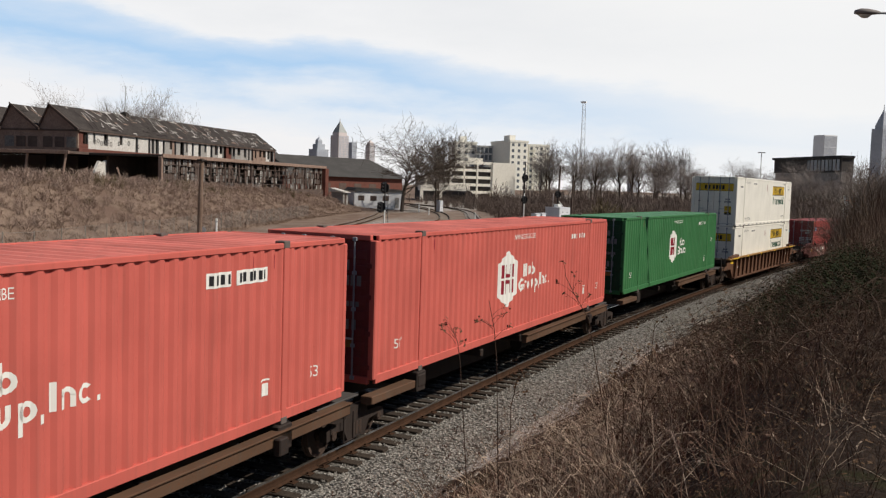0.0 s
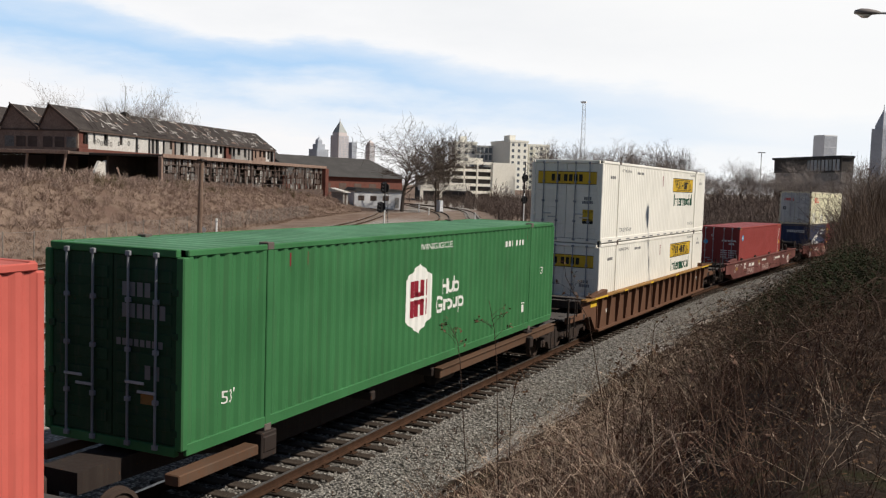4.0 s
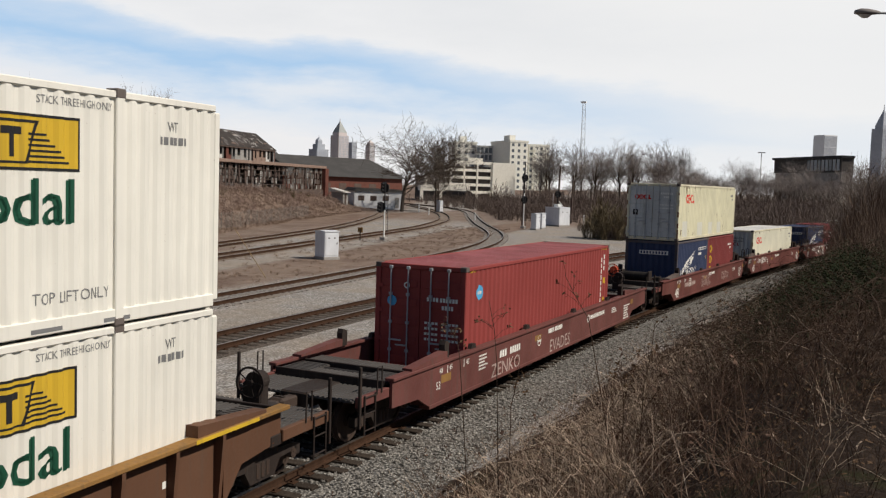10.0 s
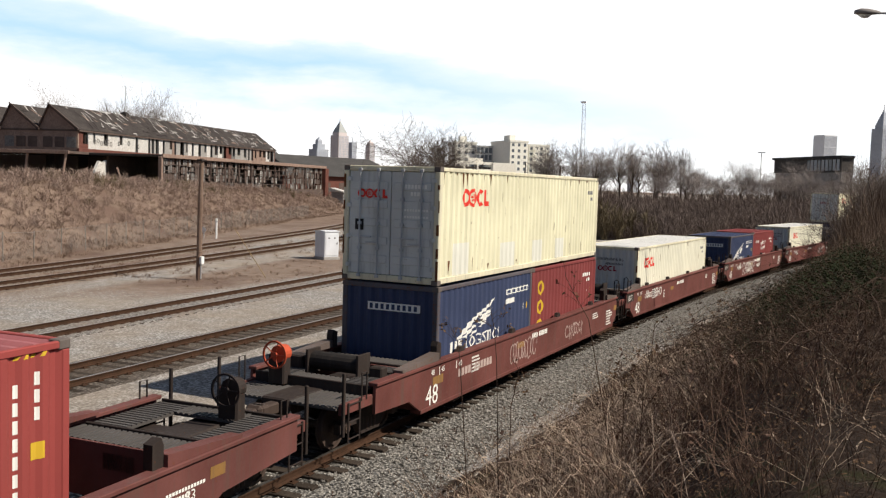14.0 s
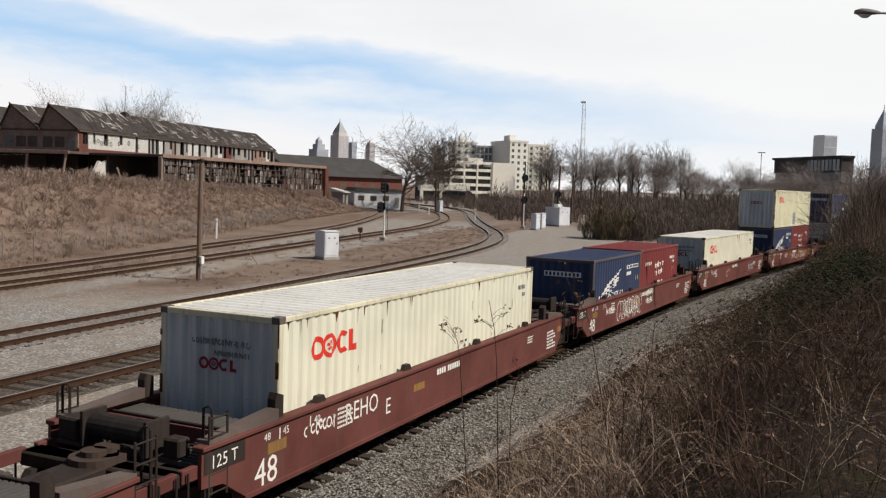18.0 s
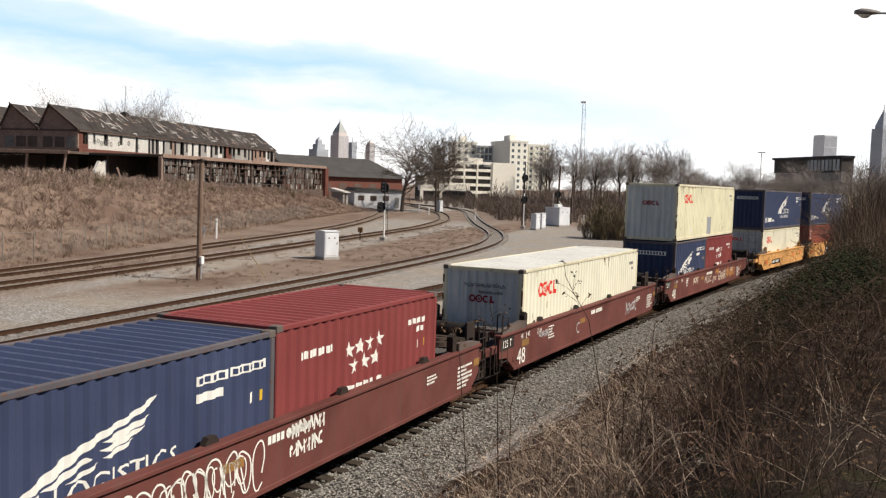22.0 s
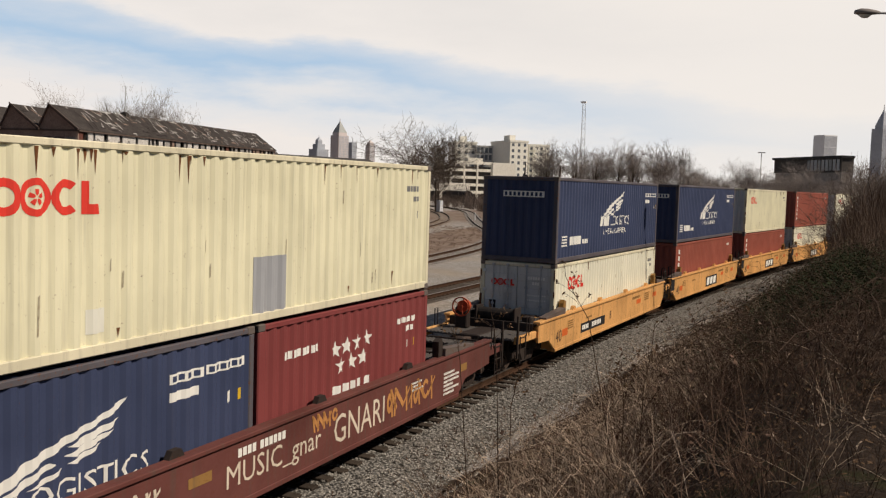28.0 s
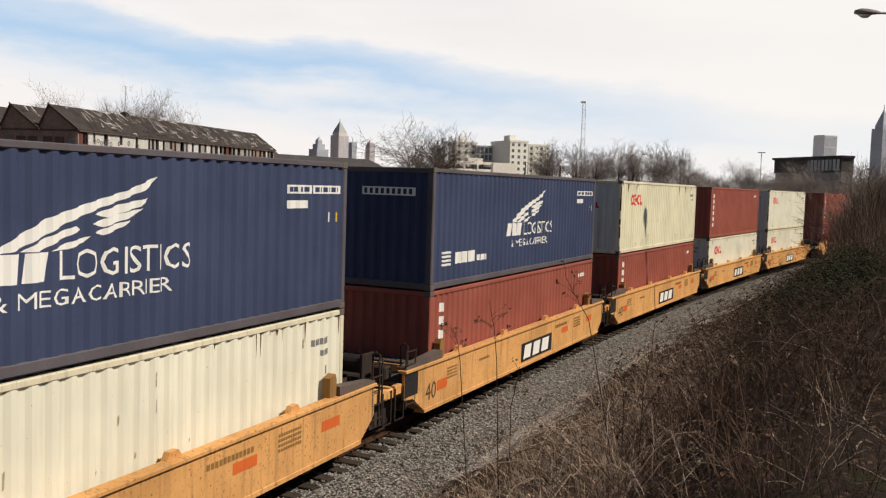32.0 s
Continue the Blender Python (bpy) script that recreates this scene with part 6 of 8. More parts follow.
M["torn"] = rough_stuff("torn_roof_boards", ((0.56, 0.55, 0.53), (0.72, 0.70, 0.67), (0.26, 0.22, 0.2)), 2.0, 9)
# one dark tone for timber and for the shade inside rooms and openings
M["timber_shade"] = rough_stuff("dark_timber_shade", ((0.115, 0.083, 0.071), (0.16, 0.118, 0.10), (0.068, 0.052, 0.046)), 1.0, 8)
M["pane_pale"] = rough_stuff("dusty_pane", ((0.36, 0.35, 0.33), (0.46, 0.44, 0.41), (0.26, 0.24, 0.22)), 1.5, 7)
M["pane_mid"] = rough_stuff("dirty_pane", ((0.18, 0.17, 0.16), (0.25, 0.235, 0.22), (0.10, 0.09, 0.085)), 1.5, 7)
# flat near-black patches laid on the whole roof, painted as shade in gaps
M["hole_shade"] = rough_stuff("roof_gap_shade", ((0.018, 0.015, 0.014), (0.03, 0.025, 0.022), (0.012, 0.01, 0.01)), 1.0, 8)
M["concrete"] = rough_stuff("concrete", ((0.36, 0.345, 0.32), (0.42, 0.40, 0.37), (0.24, 0.225, 0.21)), 0.9, 8)

WORKS = pose(-88.1, 101.4, 0, 0, 0, 8.9)
works = thing("derelict_factory", WORKS, "abandoned two-storey factory with torn roof and broken windows", "building")
LEN = 67.0
rnd = random.Random(7)
for k in range(4):                                       # saw-tooth bays
    xr = -6.3 * k
    roof = Geo().prism([(xr + .35, 11.25), (xr - 4.5, 14.75), (xr - 4.6, 14.6), (xr - .1, 11.3), (xr - .1, 11.0)], 1, -.7, LEN + .5)
    rf = part("roof", roof, M["old_roof"], works, "dark torn bitumen roof")
    part("roof_back", Geo().prism([(xr - 4.45, 14.72), (xr - 4.62, 14.72), (xr - 6.4, 11.4), (xr - 6.2, 11.4)], 1, -.6, LEN + .4), M["timber_shade"], works)
    if k < 2:
        for _ in range(290 if k == 0 else 50):
            u, v = rnd.uniform(0, 1), rnd.uniform(1, LEN - 1) if k == 0 else rnd.uniform(0, 10)
            if rnd.random() < .35:
                v = rnd.gauss(LEN * rnd.choice((.12, .42, .62, .85)), 3.2)
            v = min(max(v, .5), LEN - 2)
            dl, w = (rnd.uniform(.06, .22), rnd.uniform(.4, 1.7)) if rnd.random() < .3 else (rnd.uniform(.35, 1.3), rnd.uniform(.07, .28))
            def at_(uu, vv):
                return (xr + .35 - 4.85 * uu + .012, vv, 11.25 + 3.5 * uu + .03)
            sk = rnd.uniform(-.9, .9)
            q = [at_(u, v), at_(u, v + w), at_(min(1, u + dl * .3), v + w + sk), at_(min(1, u + dl * .3), v + sk)]
            part("torn_patch", Geo().add(q, [(0, 1, 2, 3)]), rnd.choice((M["torn"], M["torn"], M["hole_shade"], M["hole_shade"], M["pane_pale"], M["tan_wall"])), works)
    # gable towards the yard's near end
    part("gable", Geo().prism([(xr, 8.3), (xr, 11.2), (xr - 4.5, 14.6), (xr - 6.3, 11.3), (xr - 6.3, 8.3)][::-1], 1, -.3, 0.0), M["tan_wall"], works, "buff boarded gable")
    part("gable_beam", Geo().box(xr - 6.3, xr, -.42, -.3, 11.0, 11.25), M["timber_shade"], works)
    for j in range(3):
        xx = xr - 1.0 - j * 1.9
        part("gable_window", Geo().box(xx - .75, xx + .75, -.36, -.3, 8.7, 10.2), M["timber_shade"] if (j + k) % 3 else M["pane_mid"], works)
    part("rake_board", Geo().prism([(xr + .4, 11.1), (xr - 4.5, 14.65), (xr - 4.5, 14.95), (xr + .4, 11.4)], 1, -.85, -.68), M["timber_shade"], works)
part("roof_vent", Geo().prism([(-5.0, 14.4), (-4.0, 14.4), (-4.0, 14.95), (-4.5, 15.25), (-5.0, 14.95)], 1, 17.9, 19.0), M["old_roof"], works)
part("antenna", Geo().tube([(-4.5, 18.5, 15.4), (-4.5, 18.5, 19.4)], .06, n=5), M["galv"], works)
# upper storey towards the yard: piers between broken windows
part("string_course", Geo().box(-.2, .25, -.3, LEN, 8.15, 8.65, .03), M["brick"], works, "broken brick string course")
part("eaves_board", Geo().box(-.1, .3, -.3, LEN, 10.95, 11.3, .03), M["timber_shade"], works)
y = 0.0
edges = []
while y < LEN - .5:
    w = rnd.uniform(.5, 1.7) if y > 17 else rnd.uniform(.8, 3.6)
    o = rnd.uniform(.5, 1.3)
    if y < .2:
        w = .9
    edges.append((y, min(LEN, y + w), min(LEN, y + w + o)))
    y += w + o
for a, b, c in edges:
    mat = M["brick"] if a < .2 else (M["pale_wall"] if 2 < b < 19 or rnd.random() < .12 else rnd.choice((M["grey_wall"], M["grey_wall"], M["pane_mid"], M["tan_wall"], M["brick"])))
    part("pier", Geo().box(-.25, 0.0 + rnd.uniform(0, .04), a, b, 8.6, 11.0), mat, works)
    if c > b:
        sill = rnd.choice((8.6, 8.6, 9.3, 9.6))
        if sill > 8.7:
            part("spandrel", Geo().box(-.22, -.02, b, c, 8.6, sill), mat, works)
        if rnd.random() < .4:
            part("window_bar", Geo().box(-.15, -.08, b + (c - b) * .45, b + (c - b) * .55, sill, 11.0), M["timber_shade"], works)
part("inner_wall", Geo().box(-5.6, -5.3, 0, LEN, 3.2, 11.2), M["timber_shade"], works)
part("far_gable", Geo().prism([(0, 3.0), (0, 11.2), (-4.5, 14.6), (-24, 11.3), (-24, 3.0)], 1, LEN, LEN + .3), M["brick"], works)
part("upper_floor", Geo().box(-24, 0, 0, LEN, 8.0, 8.3), M["timber_shade"], works)
for j in range(9):                                       # painted swirls on the whitewashed wall
    yy = 3.4 + j * .8 if j < 6 else 9.5 + (j - 6) * 2.6
    part("graffiti", Geo().disc((.045, yy + .3, 9.75 + .2 * math.sin(j * 2.1)), 0, .34, .01, 12, .22), M["pane_mid"] if j < 6 else M["black"], works)
# low roof and ground storey
part("low_roof", Geo().box(-26, 7.2, -12.4, -.4, 7.55, 7.9, .04), M["timber_shade"], works)
part("low_roof_edge", Geo().box(-26, 7.3, -12.6, -12.4, 7.5, 7.95, .03), M["tan_wall"], works)
part("annex_roof", Geo().box(0.3, 17.7, -8.2, 50.8, 7.55, 7.85, .04), M["old_roof"], works)
part("annex_fascia", Geo().box(17.7, 17.95, -8.2, 50.8, 7.45, 7.95, .03), M["tan_wall"], works, "weathered fascia board")
part("back_wall", Geo().box(-.2, .1, -.3, LEN, 3.0, 8.1), M["timber_shade"], works)
part("cross_wall", Geo().box(-26, 17, 2.0, 2.3, 3.0, 7.6), M["timber_shade"], works)
for xx in (-22, -16, -10.5, -5, 1, 6.6):
    part("column", Geo().tube([(xx + rnd.uniform(-.8, .4), -12.2, 3.6), (xx, -12.1, 7.6)], .16, n=6), M["tan_wall"], works)
part("wall_stub", Geo().prism([(-10.6, 3.0), (-7.9, 3.0), (-7.9, 6.9), (-8.6, 6.5), (-9.4, 6.8), (-10.3, 5.6)], 0, 9.2, 9.6), M["pale_wall"], works, "standing stub of whitewashed wall")
part("wall_stub", Geo().prism([(13.2, 3.0), (17.2, 3.0), (17.2, 4.3), (15.4, 4.6), (14.1, 4.0)], 1, -8.3, -8.0), M["concrete"], works)
part("brace", Geo().tube([(12.6, -8.6, 3.6), (11.4, -8.3, 6.0)], .12, n=5), M["tan_wall"], works)
part("corner_pier", Geo().box(17.3, 17.8, -8.3, -7.9, 2.8, 7.6, .04), M["tan_wall"], works)
part("end_pier", Geo().box(15.2, 18.2, 49.6, 51.2, 2.2, 7.5, .05), M["brick"], works, "dark brick end pier")
for j in range(14):
    yy = -8 + 58.0 * j / 13
    part("mullion", Geo().box(17.35, 17.6, yy - .09, yy + .09, 2.8, 7.5), M["timber_shade"], works)
for j in range(6):
    part("glazing_rail", Geo().box(17.4, 17.52, -7.8, 50, 3.5 + .78 * j - .04, 3.5 + .78 * j + .04), M["timber_shade"], works)
part("plinth", Geo().box(17.2, 17.7, -8, 50.2, 2.2, 3.5), M["timber_shade"], works)
PANES = [Geo().box(-.02, .02, -.23, .23, -.42, .42).mesh("pane", m) for m in (M["pane_pale"], M["pane_mid"], M["timber_shade"])]
for j in range(104):
    for i in range(4):
        if rnd.random() < .60:
            part("pane", PANES[0 if rnd.random() < .09 else (1 if rnd.random() < .38 else 2)], None, works, at=pose(17.46, -7.6 + .555 * j, 4.0 + .97 * i + rnd.uniform(-.1, .1), 0, 0, rnd.uniform(-6, 6)))
for j in range(40):
    yy = rnd.uniform(-8, 50)
    part("boarding", Geo().box(17.25, 17.34, yy, yy + rnd.uniform(.3, .8), rnd.uniform(3.5, 5.5), rnd.uniform(5.8, 7.4)), M["pane_mid"] if j % 3 == 0 else M["timber_shade"], works)
part("annex_back", Geo().box(9.0, 9.3, -7, 50, 2.4, 7.5), M["timber_shade"], works)

for j in range(16):                                      # rubble below the ruin
    a = rnd.uniform(0, 1)
    s = rnd.uniform(.3, .8)
    g = Geo()
    g.box(-s, s, -s * .7, s * .7, -s * .3, s * .45, .12)
    xx, yy = -74.5 - 11 * a + rnd.uniform(-1, 1), 89.0 + 3 * a + rnd.uniform(-2, 2)
    single("rubble_block", g, M["pale_wall"] if j % 3 else M["brick"], pose(xx, yy, float(ground_z(xx, yy)) + s * .12, rnd.uniform(-12, 12), rnd.uniform(-12, 12), rnd.uniform(0, 90)), "broken block of whitewashed masonry in weeds", "rubble", "rubble blocks")

# long low works behind, and the white hut
M["slate"] = rough_stuff("grey_roofing", ((0.075, 0.072, 0.07), (0.10, 0.095, 0.092), (0.055, 0.053, 0.05)), 0.3, 4)
M["hut_white"] = rough_stuff("white_cladding", ((0.72, 0.73, 0.75), (0.80, 0.81, 0.82), (0.55, 0.55, 0.55)), 0.8, 6)
shed = thing("long_shed", pose(-98.5, 232.2, 0, 0, 0, -16.6), "long low brick shed with grey pitched roof", "building")
part("wall", Geo().box(-22, 0, -34, 0, 0, 6.6), M["brick"], shed)
part("roof", Geo().prism([(1.0, 6.4), (-14, 11.8), (-24, 6.4)], 1, -46, 1), M["slate"], shed)
part("gable_hump", Geo().prism([(-13, 10.5), (-10, 12.2), (-7, 10.5)], 1, -44, -37), M["slate"], shed)
for j in range(5):
    part("window", Geo().box(0.0, .06, -30 + j * 5.6, -27.4 + j * 5.6, 2.2, 4.8), M["timber_shade"], shed)
part("wall_side", Geo().box(-21, -1, -46, -34, 0, 6.4), M["brick"], shed)
lean = thing("small_porch", pose(-77.6, 158.5, float(ground_z(-77.6, 158.5)), 0, 0, 9), "small pale porch beside the brick pier", "shed")
part("wall", Geo().box(-1.2, 1.2, -1.5, 1.5, -.3, 2.3), M["grey_wall"], lean)
part("roof", Geo().prism([(-1.5, 2.2), (1.6, 2.0), (1.6, 2.15), (-1.5, 2.9)], 1, -1.8, 1.8), M["pale_wall"], lean)
part("door", Geo().box(1.2, 1.25, -.5, .4, -.2, 1.8), M["timber_shade"], lean)
hut = thing("white_hut", pose(-70.3, 171.6, .1, 0, 0, 45), "small white flat-sided hut with dark windows", "hut")
part("wall", Geo().box(-10.2, 0, 0, 6, -.6, 3.3, .03), M["hut_white"], hut)
part("roof", Geo().prism([(-10.5, 3.3), (.3, 3.3), (-.6, 3.8), (-9.8, 4.0)], 1, -.3, 6.3), M["slate"], hut)
for j in range(3):
    part("window", Geo().box(-9.4 + j * 2.6, -8.1 + j * 2.6, -.05, .0, 1.4, 2.4), M["timber_shade"], hut)
part("door", Geo().box(-1.6, -.7, -.05, 0, 0, 2.1), M["grey_wall"], hut)

# parking garage and flats
M["garage"] = rough_stuff("pale_concrete", ((0.86, 0.82, 0.72), (0.89, 0.85, 0.76), (0.76, 0.72, 0.63)), 0.2, 2)
# dark fill painted as shade in decks and shop front; also the office wall
M["dark_gap"] = rough_stuff("dim_deck", ((0.07, 0.065, 0.06), (0.10, 0.09, 0.085), (0.05, 0.045, 0.04)), 0.2, 2)
gar = thing("parking_garage", pose(-98.6, 292.0, 0, 0, 0, 40), "pale concrete parking garage with open decks", "parking garage")
part("core", Geo().box(-9, 11, .6, 20, 0, 11.6), M["dark_gap"], gar)
for j in range(5):
    z = 2.6 + 2.45 * j
    part("deck_edge", Geo().box(-9.5, 5.2, -.2, 1.0, z, z + .95), M["garage"], gar)
    part("ramp_edge", Geo().prism([(-18, z - .6 - .25 * j), (-9.5, z), (-9.5, z + .9), (-18, z + .2 - .25 * j)], 1, 0, 1.2), M["garage"], gar) if j < 4 else None
for xx in (-18, -13.6, -9.4, -4.6, 0, 5.1):
    part("column", Geo().box(xx - .25, xx + .25, -.3, .5, 0, 12.6 if xx > -9.6 else 9.5), M["garage"], gar)
part("stair_tower", Geo().box(5.3, 13.5, -.6, 8, 0, 13.2), M["garage"], gar, "blank buff stair tower")
part("stair_head", Geo().box(-3.4, 1.8, 0, 4, 12.5, 14.6), M["garage"], gar)
part("ramp_core", Geo().box(-17.6, -9, .8, 14, 0, 8.2), M["dark_gap"], gar)
front = thing("low_shop", pose(-103.5, 276.0, 0, 0, 0, 30), "low buff shop with dark doorway below the garage", "building")
part("wall", Geo().box(-8, 8, 0, 8, 3.2, 5.0), M["garage"], front)
for xx in (-7.6, -1.5, 7.4):
    part("pillar", Geo().box(xx - .5, xx + .5, 0, 1, 0, 3.3), M["garage"], front)
part("shop_window", Geo().box(-7.5, 7.4, .6, 7.6, 0, 3.2), M["dark_gap"], front)

M["flat_cream"] = rough_stuff("cream_facade", ((0.86, 0.84, 0.75), (0.89, 0.87, 0.79), (0.78, 0.76, 0.68)), 0.15, 1.5)
M["flat_grey"] = rough_stuff("grey_facade", ((0.50, 0.51, 0.51), (0.56, 0.57, 0.57), (0.42, 0.43, 0.43)), 0.15, 1.5)
M["far_glass"] = rough_stuff("far_window", ((0.12, 0.14, 0.16), (0.17, 0.19, 0.21), (0.09, 0.10, 0.11)), 0.4, 3, rough=0.25)


def block(name, at, label, w, d, z0, z1, wall, storeys, bays, win=(.55, .55), roof_box=True, sides=("front", "right"), cat="apartment building"):
    """A far building: walls, roof, and each window of the faces that show."""
    b = thing(name, at, label, cat, "far buildings")
    part("wall", Geo().box(-w / 2, w / 2, 0, d, z0, z1), wall, b)
    part("parapet", Geo().box(-w / 2 - .2, w / 2 + .2, -.2, d + .2, z1 - .1, z1 + .7), wall, b)
    if roof_box:
        part("roof_house", Geo().box(-w * .2, w * .12, d * .3, d * .6, z1 + .7, z1 + 3.2), wall, b)
    sh = (z1 - z0) / storeys
    bw = w / bays
    ww, wh = bw * win[0], sh * win[1]
    me = Geo().box(-ww / 2, ww / 2, -.06, .1, -wh / 2, wh / 2).mesh("window", M["far_glass"])
    ms = Geo().box(-.1, .06, -ww / 2, ww / 2, -wh / 2, wh / 2).mesh("window", M["far_glass"])
    for i in range(storeys):
        z = z0 + sh * (i + .52)
        if "front" in sides:
            for j in range(bays):
                part("window", me, None, b, at=pose(-w / 2 + bw * (j + .5), 0, z))
        if "right" in sides:
            for j in range(max(1, int(d / bw))):
                part("window", ms, None, b, at=pose(w / 2, bw * (j + .5), z))
    return b


block("apartment_block", pose(-142.3, 394.5, 0, 0, 0, 34), "cream apartment block with stepped top", 10, 14, 4, 24.6, M["flat_cream"], 7, 3, (.4, .4))
block("apartment_block", pose(-130.5, 400.0, 0, 0, 0, 30), "grey glass-fronted apartment block", 17, 14, 4, 23.0, M["flat_grey"], 6, 9, (.7, .75), roof_box=False)
block("apartment_block", pose(-115.0, 388.0, 0, 0, 0, 42), "tall cream apartment tower with many windows", 8.5, 22, 4, 25.0, M["flat_cream"], 8, 3, (.4, .5))
ap = block("apartment_block", pose(-108.5, 397.0, 0, 0, 0, 34), "cream apartment tower wing with balconies", 9.5, 16, 4, 23.8, M["flat_cream"], 8, 4, (.5, .45), roof_box=False)
for i in range(8):
    for xx in (-2.2, 2.4):
        part("balcony", Geo().box(xx - .9, xx + .9, -.9, 0, 4.6 + 2.47 * i, 5.5 + 2.47 * i), M["flat_cream"], ap)

# the skyline
# rose and blue tower tones are lightened to stand for distance haze
M["tower_rose"] = rough_stuff("haze_pale_rose_granite", ((0.64, 0.58, 0.57), (0.68, 0.62, 0.60), (0.56, 0.51, 0.51)), 0.02, 0.2)
M["tower_blue"] = rough_stuff("haze_pale_blue_glass", ((0.42, 0.45, 0.50), (0.46, 0.49, 0.54), (0.36, 0.39, 0.44)), 0.02, 0.2)
M["tower_white"] = rough_stuff("white_marble", ((0.80, 0.82, 0.84), (0.84, 0.86, 0.88), (0.74, 0.76, 0.78)), 0.02, 0.2)
M["copper"] = rough_stuff("copper_green_roof", ((0.40, 0.42, 0.41), (0.44, 0.46, 0.45), (0.35, 0.37, 0.36)), 0.02, 0.2)


def skyscraper(at, label, w, z1, wall, top, storeys, bays, spire=0.0, steps=(), roof=None):
    b = thing("skyscraper", at, label, "skyscraper", "skyline towers")
    part("shaft", Geo().box(-w / 2, w / 2, -w / 2, w / 2, 0, z1), wall, b)
    z, ww = z1, w
    for hh, f in steps:
        ww = w * f
        part("setback", Geo().box(-ww / 2, ww / 2, -ww / 2, ww / 2, z, z + hh), wall, b)
        z += hh
    if top:
        a = ww / 2
        part("pyramid_roof", Geo().add([(-a, -a, z), (a, -a, z), (a, a, z), (-a, a, z), (0, 0, z + top)], [(0, 1, 4), (1, 2, 4), (2, 3, 4), (3, 0, 4)]), roof or wall, b)
        z += top
    if spire:
        part("spire", Geo().tube([(0, 0, z - 4), (0, 0, z + spire)], 1.4, .5, n=5), wall, b)
    bw = w / bays
    me = Geo().box(-bw * .28, bw * .28, -w / 2 - .4, -w / 2, z1 * .3, z1 * .985).mesh("window_strip", M["tower_blue"])
    ms = Geo().box(w / 2, w / 2 + .4, -bw * .28, bw * .28, z1 * .3, z1 * .985).mesh("window_strip", M["tower_blue"])
    for j in range(bays):
        part("window_strip", me, None, b, at=pose(-w / 2 + bw * (j + .5), 0, 0))
        part("window_strip", ms, None, b, at=pose(0, -w / 2 + bw * (j + .5), 0))
    for i in range(storeys):
        zz = z1 * (.3 + .68 * i / storeys)
        part("floor_band", Geo().box(-w / 2 - .6, w / 2 + .6, -w / 2 - .6, w / 2 + .6, zz, zz + z1 * .008), wall, b)
    return b


skyscraper(pose(-1261, 2310, 0, 0, 0, 68), "rose granite tower with green pyramid roof", 36, 136, M["tower_rose"], 34, 14, 7, 8, ((8, .8),), M["copper"])
skyscraper(pose(-1262, 2196, 0, 0, 0, 65), "stepped blue-grey office tower", 38, 92, M["tower_blue"], 10, 9, 6, 3, ((14, .62), (10, .35)))
skyscraper(pose(-1272, 2409, 0, 0, 0, 65), "slim blue-grey tower with a fin", 17, 122, M["tower_blue"], 0, 12, 4, 16)
skyscraper(pose(-1179, 2340, 0, 0, 0, 66), "pale slim tower with a domed top", 19, 112, M["tower_rose"], 8, 11, 4, 0, ((6, .7),))
skyscraper(pose(6, 2178, 0, 0, 0, 40), "white marble office slab", 34, 139, M["tower_white"], 0, 4, 12, 0)
skyscraper(pose(137, 2560, 0, 0, 0, 42), "blue-grey tower with tall pointed crown", 36, 180, M["tower_blue"], 42, 16, 8, 10, ((8, .72),))
skyscraper(pose(-471, 2518, 0, 0, 0, 45), "far office tower toned pale for haze", 21, 94, M["tower_blue"], 8, 8, 4, 0)

# lattice radio mast
mast = thing("radio_mast", pose(-162, 690.5, 0), "tall red and white lattice radio mast", "radio mast")
red = M["orange"]
for j in range(12):
    z0, z1 = 6 + 66 * j / 12, 6 + 66 * (j + 1) / 12
    g = Geo()
    w = 2.6 - 1.3 * j / 12
    pts = [(w * math.cos(a), w * math.sin(a)) for a in (.3, 2.4, 4.5)]
    for q in pts:
        g.tube([(q[0], q[1], z0), (q[0], q[1], z1)], .16, n=4)
    for a in range(3):
        p, q = pts[a], pts[(a + 1) % 3]
        g.tube([(p[0], p[1], z0), (q[0], q[1], (z0 + z1) / 2)], .10, n=3)
        g.tube([(q[0], q[1], (z0 + z1) / 2), (p[0], p[1], z1)], .10, n=3)
    part("lattice_section", g, M["white"] if j % 2 else M["galv"], mast)
part("antenna_ring", Geo().box(-2, 2, -2, 2, 70.5, 71.5), M["white"], mast)

# dark modern block and road lamp on the hill to the north
DKX, DKY, DKR, DKL = 3.6, 314.0, -55.7, 36.0
dk = thing("office_block", pose(DKX, DKY, 0, 0, 0, DKR), "low dark modern office block with glass bays", "office block")
part("wall", Geo().box(-DKL / 2, DKL / 2, 0, 4, 12.6, 17.0), M["dark_gap"], dk)
part("lower_wall", Geo().box(-DKL / 2 + .4, DKL / 2 - .4, .3, 4, 0, 12.6), M["grey_wall"], dk, "pale stuccoed lower wall")
part("roof_slab", Geo().box(-DKL / 2 - .5, DKL / 2 + .5, -.6, 4, 16.9, 17.6), M["black"], dk)
for j in range(9):
    part("window", Geo().box(DKL * (.02 + .052 * j), DKL * (.055 + .052 * j), -.1, 0, 13.2, 16.5), M["flat_grey"] if j % 3 else M["far_glass"], dk)

rl = thing("road_lamp", pose(-7.5, 275.4, 0), "tall pale road lamp", "street lamp", "street lamps")
part("pole", Geo().tube([(0, 0, 0), (0, 0, 17.0)], .2, .12, n=6), M["white"], rl)
part("lamp_head", Geo().box(-1.0, 1.0, -.2, .2, 16.9, 17.2, .05), M["white"], rl)

